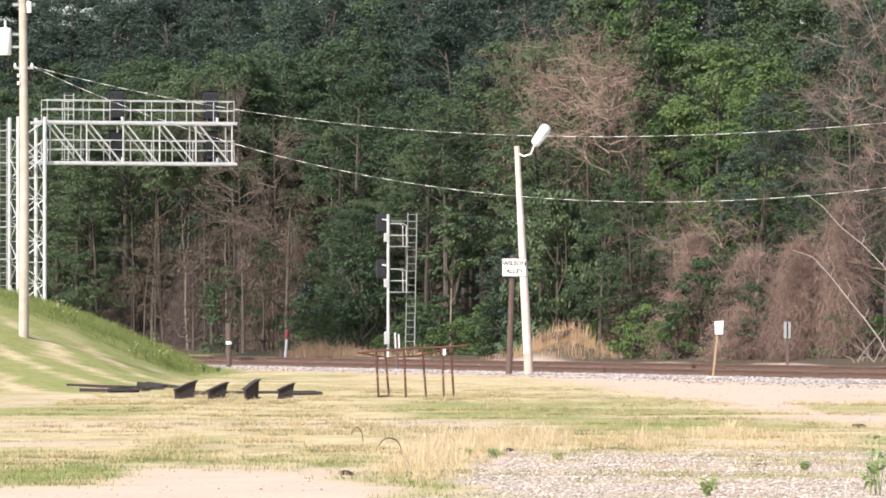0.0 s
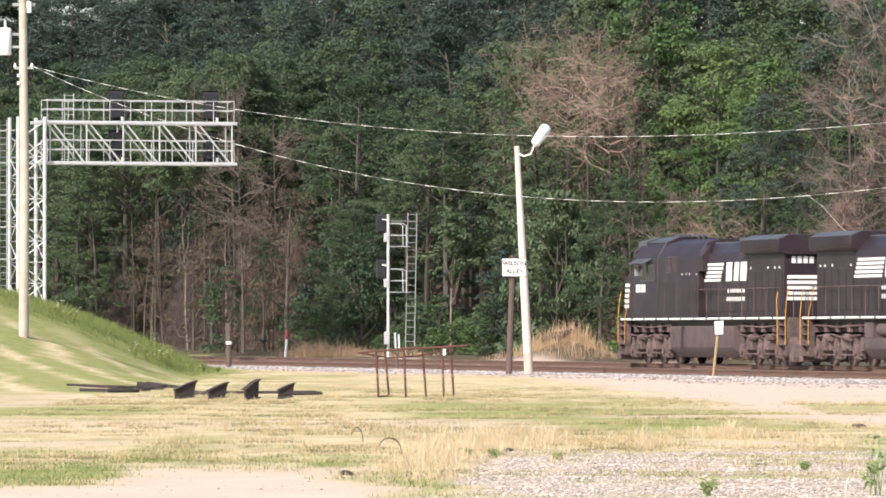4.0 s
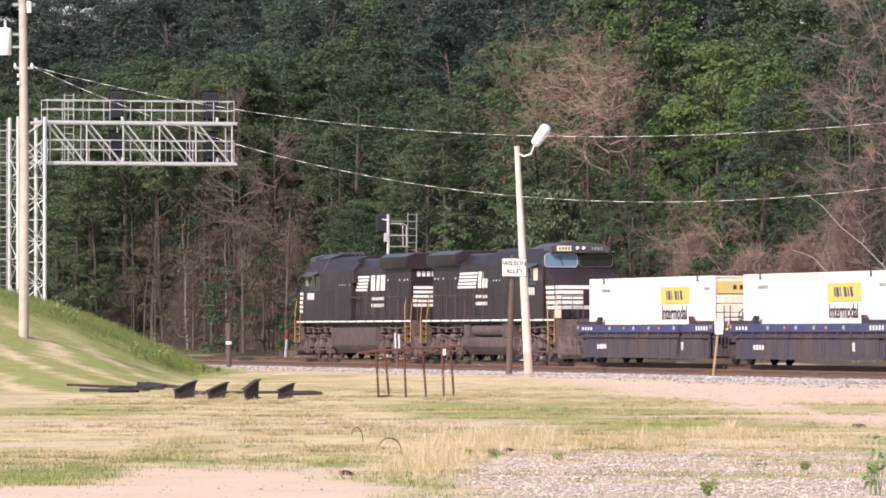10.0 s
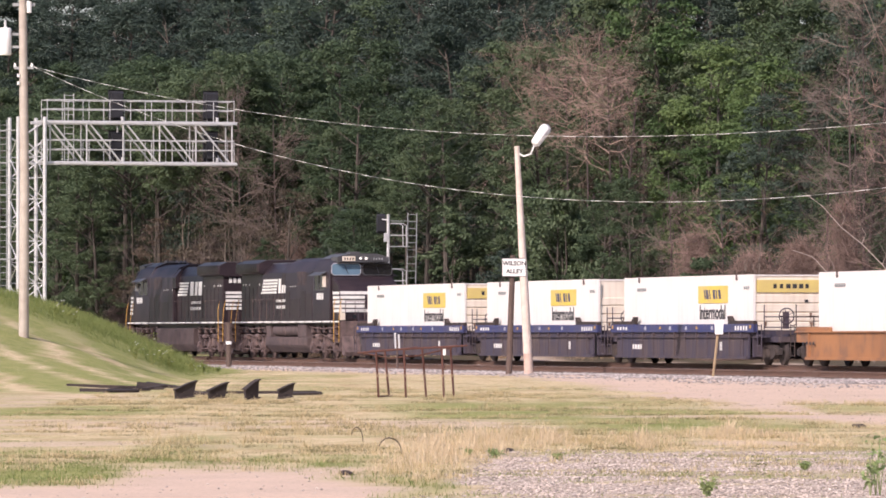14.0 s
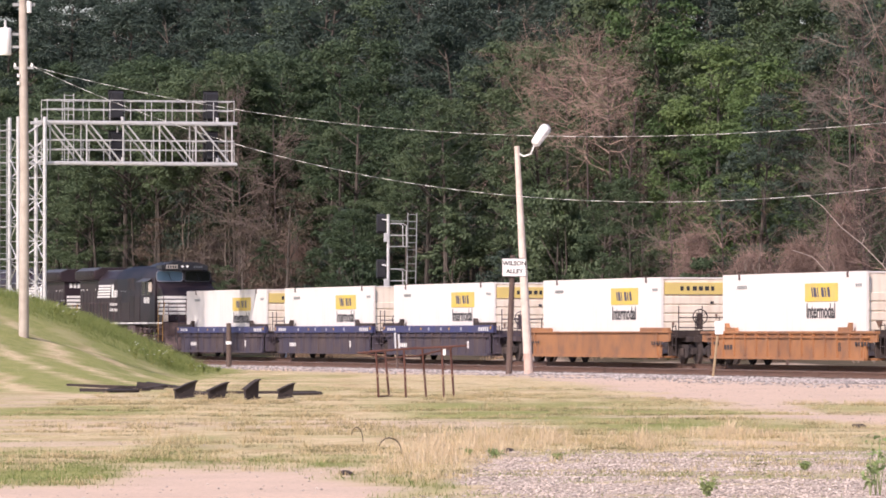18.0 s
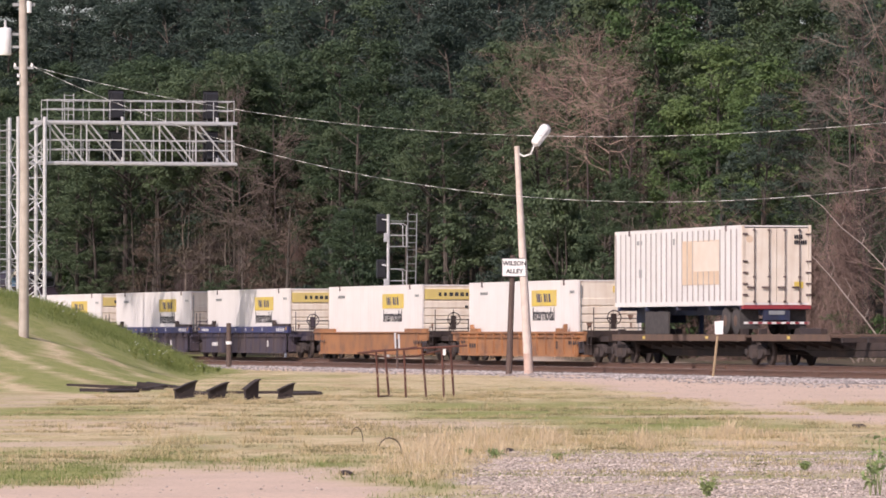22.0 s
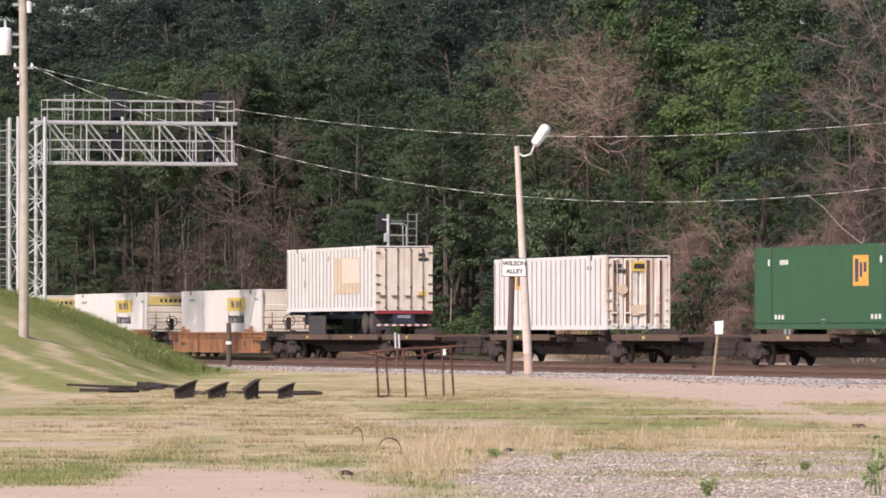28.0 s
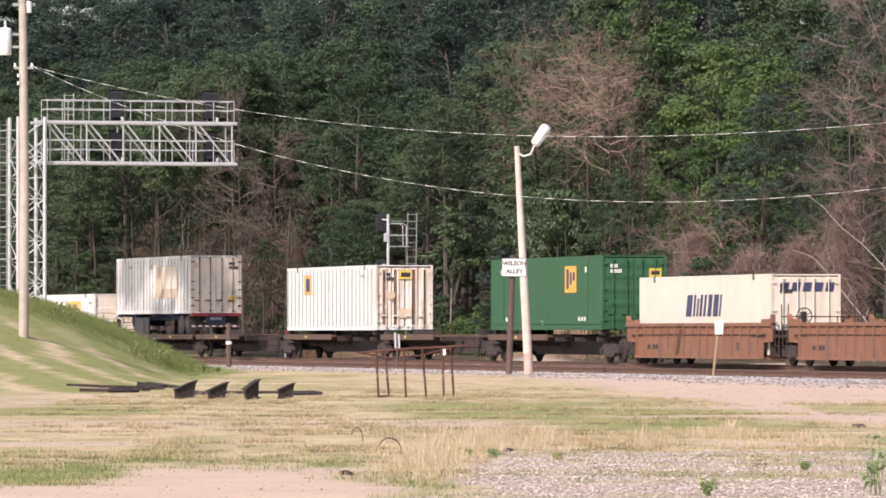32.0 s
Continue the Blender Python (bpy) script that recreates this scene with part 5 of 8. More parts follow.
def light_pole():
    x, y = 3.071, 221.8
    z = gz(x, y)
    root = thing("light_pole", "leaning whitewashed wooden pole with a yard lamp", "light pole", pose(x, y, z))
    lean = -0.43
    top = 1.8 + (592 - 259) * y / 10977.0 - z
    part("pole", Mesh().tube([(lean * u, 0, top * u) for u in (0.09, 0.4, 0.7, 1)], [0.165, 0.15, 0.125, 0.095], 12), M_POLEW, root)
    part("pole_foot", Mesh().tube([(lean * u, 0, top * u) for u in (-0.04, 0.05, 0.092)], [0.172, 0.17, 0.166], 12), M_POLERED, root, "rust-red stained foot of the pole")
    arm = Mesh().tube([(lean + 0.05, 0, top - 0.25), (lean + 0.25, -0.05, top - 0.36), (lean + 0.5, -0.1, top - 0.28), (lean + 0.60, -0.15, top - 0.02), (lean + 0.62, -0.15, top + 0.1)], 0.032, 8)
    part("lamp_arm", arm, M_LAMPHEAD, root, "curved white bracket")
    m = Matrix.Translation((lean + 0.86, -0.2, top + 0.38)) @ Euler((0.35, -0.95, 0.2)).to_matrix().to_4x4()
    hd = Mesh()
    hd.tube([m @ Vector((q, 0, 0)) for q in (-0.42, -0.36, -0.05, 0.30, 0.40)], [0.10, 0.17, 0.19, 0.21, 0.15], 10)
    part("lamp_head", hd, M_LAMPHEAD, root, "white cobra-shaped lamp head")
    part("lamp_cap", Mesh().tube([m @ Vector((0.40, 0, 0)), m @ Vector((0.47, 0, 0))], [0.12, 0.05], 8), M_GALVD, root)


light_pole()


def location_sign():
    y = 219.8
    x = 2.323
    z = gz(x, y)
    k = y / 10977.0
    root = thing("location_sign", "white sign with black capitals on a dark wooden post", "sign", pose(x, y, z))
    top = 1.8 + (592 - 452) * k - z
    part("post", Mesh().tube([(0, 0, -0.3), (0.08, 0, top * 0.5), (0.16, 0, top)], [0.115, 0.105, 0.095], 8), M_POST, root)
    cz = 1.8 + (592 - 473.5) * k - z
    cx = (909.5 - 784) * k - x
    part("board", Mesh().box(cx - 0.42, cx + 0.42, -0.15, -0.12, cz - 0.32, cz + 0.32), M_SIGN, root, "white enamelled board")
    edge = Mesh()
    for a, b, c, d in ((-0.43, 0.43, 0.31, 0.33), (-0.43, 0.43, -0.33, -0.31), (-0.43, -0.41, -0.31, 0.31), (0.41, 0.43, -0.31, 0.31)):
        edge.box(cx + a, cx + b, -0.158, -0.115, cz + c, cz + d)
    part("rim", edge, M_INK, root)
    for word, dz in (("WILSON", 0.135), ("ALLEY", -0.145)):
        t = part("lettering", letters(word, 0.215, M_INK, bold=0.006), M_INK, root, "black capitals")
        t.matrix_local = Matrix.Translation((cx + 0.02, -0.156, cz + dz)) @ Euler((radians(90), 0, 0)).to_matrix().to_4x4()


location_sign()


def small_post(name, label, x, y, z_top, r, material, tilt=0.0, cap=None):
    z = gz(x, y)
    root = thing(name, label, "post", pose(x, y, z))
    h = z_top - z
    part("post", Mesh().tube([(0, 0, -0.2), (tilt * h, 0, h)], [r, r * 0.9], 8), material, root)
    if cap:
        z0, z1, mm = cap
        part("band", Mesh().tube([(tilt * h * z0, 0, h * z0), (tilt * h * z1, 0, h * z1)], r * 1.12, 8), mm, root)
    return root


def marker_sign():
    y = 203.0
    x = 8.822
    z = gz(x, y)
    k = y / 10977.0
    root = thing("marker_sign", "white marker plate on a leaning tan post with concrete foot", "sign", pose(x, y, z))
    top = 1.8 + (592 - 575) * k - z
    part("post", Mesh().tube([(0, 0, -0.1), (0.20, 0, top)], 0.042, 8), M_TANPOST, root)
    part("foot", Mesh().box(-0.22, 0.22, -0.25, 0.25, -0.05, 0.07), M_CONC, root, "pale concrete foot", bevel=0.02)
    pz = 1.8 + (592 - 580) * k - z
    px = 0.21
    part("plate", Mesh().prism("y", [(px - 0.155, pz + 0.20), (px + 0.145, pz + 0.22), (px + 0.12, pz - 0.22), (px - 0.13, pz - 0.22)], -0.09, -0.06), M_SIGN, root, "white tapered plate")


marker_sign()
small_post("marker_post", "dark wooden marker post with a white patch", -9.253, 268.0, 2.288, 0.115, M_POST, 0.0, (0.52, 0.59, M_SIGN))
small_post("marker_post", "red and white marker post at the wood's edge", -7.882, 309.0, 2.025, 0.07, M_SIGN, 0.08, (0.70, 1.0, M_RED))


def twin_marker():
    x, y = -1.845, 250.0
    z = gz(x, y)
    root = thing("twin_marker", "dark post with two upright white plates beside the track", "marker", pose(x, y, z))
    part("post", Mesh().tube([(0, 0, -0.2), (0, 0, 1.25)], 0.045, 8), M_POST, root)
    for dx, t in ((-0.12, 1.50), (0.03, 1.44)):
        part("plate", Mesh().prism("y", [(dx + 0.02, 0.88), (dx + 0.09, 0.88), (dx + 0.06, t), (dx - 0.01, t)], -0.06, -0.03), M_GALV, root, "white upright plate")


twin_marker()


def back_sign():
    y = 236.0
    x = 13.093
    z = gz(x, y)
    k = y / 10977.0
    root = thing("track_sign", "narrow grey sign on a dark post beside the track", "sign", pose(x, y, z))
    top = 1.8 + (592 - 570) * k - z
    part("post", Mesh().box(-0.05, 0.05, -0.05, 0.05, -0.2, top), M_POST, root)
    part("plate", Mesh().box(-0.13, 0.13, -0.09, -0.06, top - 0.62, top), M_GALVD, root, "grey metal plate")
    part("stripe", Mesh().box(-0.025, 0.035, -0.098, -0.088, top - 0.6, top - 0.02), M_INK, root)


back_sign()


def pipe_rack():
    """An open rack of rusty pipe: three pairs of legs under a sagging top frame."""
    x0, y0 = -0.67, 156.30
    z = gz(x0, y0)
    k = y0 / 10977.0
    root = thing("pipe_rack", "open rack of rusty steel pipe standing in the grass", "rack", pose(x0, y0, z))

    def px(u):
        return (u - 737) * k

    def pz(v):
        return 1.8 + (592 - v) * k - z
    for i, (a, b, t, d) in enumerate(((671, 666, 624, -0.5), (689, 681, 622, 0.5), (719, 715, 618, -0.5), (755, 747, 617, 0.5), (786, 782, 615, -0.5), (804, 797, 613, 0.5))):
        leg = part("leg", Mesh().tube([(px(a), d, -0.12), (px(b), d, pz(t))], 0.028, 8), M_PIPE, root)
        part("clamp", Mesh().tube([(px(a) * 0.5 + px(b) * 0.5, d, pz(665) - 0.025), (px(a) * 0.5 + px(b) * 0.5, d, pz(665) + 0.025)], 0.042, 8), M_TANPOST, leg, "pale clamp")
    part("top_rail", Mesh().tube([(px(633), -0.5, pz(625)), (px(712), -0.5, pz(618)), (px(800), -0.5, pz(614))], 0.026, 6), M_PIPE, root)
    part("top_rail", Mesh().tube([(px(655), 0.5, pz(622)), (px(735), 0.5, pz(617)), (px(827), 0.5, pz(612))], 0.026, 6), M_PIPE, root)
    part("sagging_bar", Mesh().tube([(px(640), -0.4, pz(625)), (px(690), -0.2, pz(634)), (px(740), 0.1, pz(630)), (px(800), 0.4, pz(616))], 0.022, 6), M_PIPE, root)
    part("cross_bar", Mesh().tube([(px(712), -0.5, pz(618)), (px(738), 0.5, pz(615))], 0.022, 6), M_PIPE, root)
    part("cross_bar", Mesh().tube([(px(640), -0.5, pz(625)), (px(668), 0.5, pz(621))], 0.022, 6), M_PIPE, root)
    part("foot_bar", Mesh().tube([(px(671), -0.5, 0.02), (px(693), 0.5, 0.03)], 0.024, 6), M_PIPE, root)
    part("tag", Mesh().box(px(784), px(789), -0.545, -0.53, pz(629), pz(618)), M_SIGN, root, "white tag")


pipe_rack()


def scrap_rail_pieces():
    """Cut lengths of crossing rail lying in the grass, with loose ties beside them."""
    def rail_piece(u, v, length, tall, turn, tip, label):
        x, y = u, v
        z = gz(x, y)
        root = thing("rail_piece", label, "scrap rail", pose(x, y, z + 0.02, 0, tip, turn), "scrap rail pieces")
        # a frog casting: a deep web that runs out to a point, a foot and a head flange
        q = length / 2
        web = [(-q, 0.02), (q * 0.55, 0.02), (q * 0.95, tall * 0.95), (q * 1.12, tall * 1.12), (q * 0.3, tall * 1.02), (-q * 0.95, tall * 0.72)]
        part("web", Mesh().prism("y", web, -0.035, 0.035), M_DARKRUST, root, "deep rusty web", bevel=0.008)
        part("foot_flange", Mesh().box(-q, q * 0.6, -0.12, 0.12, 0.0, 0.035), M_DARKRUST, root, bevel=0.006)
        part("head_flange", Mesh().prism("y", [(-q * 0.95, tall * 0.70), (q * 0.3, tall * 1.0), (q * 1.12, tall * 1.10), (q * 1.05, tall * 1.17), (q * 0.28, tall * 1.08), (-q * 0.98, tall * 0.79)], -0.10, 0.10), M_DARKRUST, root, bevel=0.006)
        part("web_bolt", Mesh().tube([(-0.05, -0.07, tall * 0.42), (-0.05, 0.07, tall * 0.42)], 0.03, 6), M_DARKRUST, root)
    rail_piece(-6.40, 155.00, 0.62, 0.34, 22, -9, "dark rusty cut rail piece tipped in the grass")
    rail_piece(-5.53, 153.30, 0.56, 0.33, 24, -9, "dark rusty cut rail piece leaning in the grass")
    rail_piece(-4.62, 151.30, 0.48, 0.40, 36, -12, "dark rusty cut rail piece propped up in the grass")
    rail_piece(-3.88, 154.40, 0.46, 0.30, 18, -8, "dark rusty cut rail piece beside the dry grass")
    for a, b, n, lb in (((-7.73, 171.70), (-10.44, 172.00), 0.05, "long rusty rail lying flat in the straw"), ((-3.35, 164.10), (-6.79, 164.10), 0.06, "long rusty rail under the cut pieces")):
        z0, z1 = gz(*a), gz(*b)
        w = Mesh()
        d = Vector((b[0] - a[0], b[1] - a[1], 0)).normalized()
        q = Vector((-d.y, d.x, 0)) * 0.06
        A, B = Vector((a[0], a[1], z0 - 0.05)), Vector((b[0], b[1], z1 - 0.07))
        for off, hh in ((q, 0.07), (q * 0.3, 0.13)):
            w.add([A - off, A + off, B + off, B - off, A - off + Vector((0, 0, hh)), A + off + Vector((0, 0, hh)), B + off + Vector((0, 0, hh)), B - off + Vector((0, 0, hh))],
                  [(0, 1, 2, 3), (4, 7, 6, 5), (0, 4, 5, 1), (1, 5, 6, 2), (2, 6, 7, 3), (3, 7, 4, 0)])
        tagged(new("long_rail", w.data("long_rail", M_DARKRUST)), lb, "scrap rail", "scrap rail pieces")
    rng = random.Random(3)
    for i in range(9):
        t = thing("scrap_tie", "broken dark wooden tie lying in the straw", "railway tie", None, "scrap ties")
        x, y = TIES[i]
        t.matrix_world = pose(x, y, gz(x, y) + 0.04, rng.uniform(-14, 14), rng.uniform(-9, 9), rng.uniform(-30, 50))
        hl = rng.uniform(0.35, 0.75)
        part("wood", Mesh().box(-hl, hl, -0.08, 0.08, -0.07, rng.uniform(0.02, 0.06)), M_DARKRUST, t, bevel=0.015)


TIES = [(-9.15, 166.30), (-9.00, 169.10), (-8.60, 165.90), (-8.51, 170.10), (-8.17, 171.70), (-7.98, 174.50), (-7.77, 176.30), (-6.13, 161.10), (-3.61, 162.30)]
scrap_rail_pieces()


def weed(name, label, x, y, height, seed, leaf=M_WEED, flowers=0, n=26, size=0.09, wide=0.5):
    rng = np.random.default_rng(seed)
    z = gz(x, y)
    root = thing(name, label, "weed", pose(x, y, z), "weeds")
    st = Mesh()
    tips = []
    for _ in range(n // 3):
        a = rng.uniform(0, 6.28)
        q = rng.uniform(0.1, wide) * height
        t = Vector((q * math.cos(a), q * math.sin(a), height * rng.uniform(0.6, 1.0)))
        st.tube([(0, 0, -0.03), t * 0.5 + Vector((0, 0, 0.05 * height)), t], [0.008, 0.006, 0.003], 4, cap=False)
        tips += [t, t * 0.7, t * 0.45]
    part("stems", st, leaf, root)
    part("leaves", leaf_mesh("leaves", np.array([tuple(t) for t in tips]), np.full(len(tips), 0.12 * height + 0.03), 7, size, leaf, rng), leaf, root)
    if flowers:
        fl = Mesh()
        for _ in range(flowers):
            t = tips[rng.integers(len(tips))]
            p = t + Vector(rng.normal(0, 0.06, 3)) + Vector((0, 0, 0.05))
            fl.box(-0.018, 0.018, -0.018, 0.018, -0.01, 0.01, Matrix.Translation(p))
        part("flowers", fl, M_FLOWER, root, "small white flower heads")


for i, (x, y, hh, fl) in enumerate(((-9.88, 207.70, 0.75, 14), (-9.53, 208.80, 0.7, 16), (-9.29, 210.70, 0.5, 12), (-10.11, 204.00, 0.6, 8), (-8.77, 216.90, 0.3, 12), (-8.56, 221.60, 0.3, 12), (-8.33, 229.10, 0.25, 10), (-13.20, 211.80, 0.5, 8), (-12.62, 211.80, 0.5, 8), (-9.67, 206.60, 1.0, 0))):
    weed("weed", "leafy weed with white flower heads at the foot of the bank" if fl else "tall green weed at the foot of the bank", x, y, hh, 300 + i, leaf=M_GRASS, flowers=fl // 2, size=0.06, wide=0.7)
for i, (x, y, hh, wd) in enumerate(((2.93, 68.60, 0.21, 0.6), (0.76, 89.20, 0.12, 1.0), (0.38, 91.50, 0.08, 1.2), (1.63, 88.00, 0.08, 1.0), (4.70, 80.50, 0.10, 0.8))):
    weed("weed", "low green broad-leaved weed on bare ground", x, y, hh, 330 + i, size=0.035, n=36, wide=wd)
for i, (x, y, hh) in enumerate(((4.83, 69.30, 0.74), (4.90, 69.6, 0.55), (4.76, 69.1, 0.40))):
    weed("weed", "tall thin green weed at the edge of the gravel", x, y, hh, 340 + i, size=0.06, n=9, wide=0.16)


def odds():
    for i, (x, y, r) in enumerate(((-1.23, 78.80, 0.10), (0.99, 93.30, 0.10), (7.61, 113.50, 0.12))):
        st = thing("clod", "dark lump of old asphalt on the ground", "clod", pose(x, y, gz(x, y) + 0.02, 0, 0, 40 * i), "dark lumps")
        bm = bmesh.new()
        bmesh.ops.create_icosphere(bm, subdivisions=2, radius=r)
        for v in bm.verts:
            v.co *= 1 + 0.5 * noise.noise(v.co * 9 + Vector((i, 0, 0)))
            v.co.z *= 0.45
        me = bpy.data.meshes.new("lump")
        bm.to_mesh(me)
        bm.free()
        me.materials.append(M_DARKRUST)
        part("lump", me, M_DARKRUST, st)
    # dead looping stems in the dry grass
    for (x, y), sp in (((-0.79, 91.70), 0.18), ((-1.38, 99.30), 0.10)):
        w = Mesh().tube([(sp * math.cos(a) * 1.0, 0.03 * math.sin(3 * a), max(0.0, 0.24 * math.sin(a)) + 0.02) for a in np.linspace(0, 2.6, 9)], 0.007, 5)
        s = thing("withered_plant", "dry dead stem looping out of the grass", "plant", pose(x, y, gz(x, y)), "withered plants")
        part("stem", w, M_DARKRUST, s)


odds()

# ---- the train ----
V0 = 8.75


def gone(t):
    """Metres that the train has run at t seconds, picking up a little speed."""
    return V0 * (t + 0.000597 * (t - 18.0) ** 2)


def on_line(c, t, back=False, dz=0.0):
    """Pose of a vehicle whose middle is c metres down the train."""
    s = gone(t) - c
    x, y, h = line(s)
    return pose(x, y, RAIL_Z + dz, 0, 0, 90 + math.degrees(h) + (180 if back else 0))


RUNNING = []     # vehicles and loads: thing, place in the train, reversed, height
WHEELS = []      # wheelsets: part, radius, sense, place on its truck


def wheelset(parent, x, z, r, sense, metal=None):
    w = Mesh()
    for s in (-1, 1):
        w.tube([(0, s * 0.685, 0), (0, s * 0.72, 0), (0, s * 0.80, 0), (0, s * 0.82, 0)], [r + 0.025, r + 0.025, r, r * 0.9], 20)
        w.tube([(0, s * 0.82, 0), (0, s * 0.86, 0)], [r * 0.35, r * 0.25], 10)
    w.tube([(0, -0.7, 0), (0, 0.7, 0)], 0.085, 8)
    o = part("wheelset", w, metal or M_UNDER, parent)
    o.location = (x, 0, z)
    WHEELS.append((o, r, sense, (x, 0, z)))


def freight_truck(parent, x, sense=1, name="truck"):
    f = Mesh()
    for s in (-1, 1):
        y = s * 0.98
        f.prism("y", [(-1.25, 0.38), (-1.25, 0.58), (-0.6, 0.72), (0.6, 0.72), (1.25, 0.58), (1.25, 0.38), (0.95, 0.36), (0.45, 0.22), (-0.45, 0.22), (-0.95, 0.36)], y - 0.08, y + 0.08)
        for q in (-0.9, 0.9):
            f.tube([(q, y - s * 0.1, 0.46), (q, y + s * 0.13, 0.46)], 0.13, 10)
        for q in (-0.18, 0.0, 0.18):
            f.tube([(q, y + s * 0.09, 0.28), (q, y + s * 0.09, 0.58)], 0.07, 8)
    f.box(-0.2, 0.2, -1.0, 1.0, 0.42, 0.72)
    t = part(name, f, M_TRUCK, parent, "dusty cast steel truck")
    t.location = (x, 0, 0)
    for q in (-0.9, 0.9):
        wheelset(t, q, 0.46, 0.46, sense, M_TRUCK)
    return t


def loco_truck(parent, x, sense):
    f = Mesh()
    for s in (-1, 1):
        y = s * 1.08
        f.prism("y", [(-2.55, 0.62), (-2.5, 0.86), (-1.2, 0.98), (1.2, 0.98), (2.5, 0.86), (2.55, 0.62), (2.35, 0.45), (1.75, 0.45), (1.5, 0.62), (0.55, 0.62), (0.35, 0.42), (-0.35, 0.42), (-0.55, 0.62), (-1.5, 0.62), (-1.75, 0.45), (-2.35, 0.45)], y - 0.10, y + 0.10)
        for q in (-2.07, 0.0, 2.07):
            f.cbox(q - 0.22, q + 0.22, y + s * 0.16 - 0.14, y + s * 0.16 + 0.14, 0.24, 0.76, 0.05)
            f.tube([(q, y + s * 0.3, 0.53), (q, y + s * 0.36, 0.53)], 0.15, 10)
            for d in (-0.33, 0.33):
                f.tube([(q + d, y + s * 0.12, 0.55), (q + d, y + s * 0.12, 1.0)], 0.11, 8)
        for q in (-1.05, 1.05):
            f.tube([(q - 0.3, y + s * 0.22, 1.02), (q + 0.3, y + s * 0.22, 0.98)], 0.12, 8)
            f.box(q - 0.12, q + 0.12, y - 0.05, y + s * 0.22 + 0.05, 0.55, 0.8)
        f.tube([(-2.5, y + s * 0.22, 0.40), (2.5, y + s * 0.22, 0.40)], 0.03, 6)
        for q in (-2.75, -1.4, -0.65, 0.65, 1.4, 2.75):
            # brake shoe heads and sand pipes that hang beside the wheels
            f.prism("y", [(q - 0.07, 0.25), (q + 0.09, 0.22), (q + 0.12, 0.66), (q - 0.05, 0.70)], y - 0.28 * s - 0.06, y - 0.28 * s + 0.06)
            f.tube([(q, y, 0.75), (q + 0.06, y - 0.1 * s, 0.35), (q + 0.12, y - 0.3 * s, 0.12)], 0.022, 5)
        f.tube([(-2.3, y + s * 0.24, 1.04), (-0.6, y + s * 0.24, 1.10), (0.4, y + s * 0.24, 1.0), (2.4, y + s * 0.24, 1.08)], 0.03, 6)
    f.box(-1.8, 1.8, -0.9, 0.9, 0.6, 1.1)
    t = part("truck", f, M_UNDER, parent, "dusty six-wheel locomotive truck")
    t.location = (x, 0, 0)
    for q in (-2.07, 0.0, 2.07):
        wheelset(t, q, 0.53, 0.53, sense)


def bars(mesh, x0, x1, z0, z1, n, y, gap=0.3):
    """Blank bars that stand for small writing."""
    w = (x1 - x0) / n
    for i in range(n):
        mesh.box(x0 + i * w, x0 + (i + 1 - gap) * w, y - 0.004, y + 0.004, z0, z1)


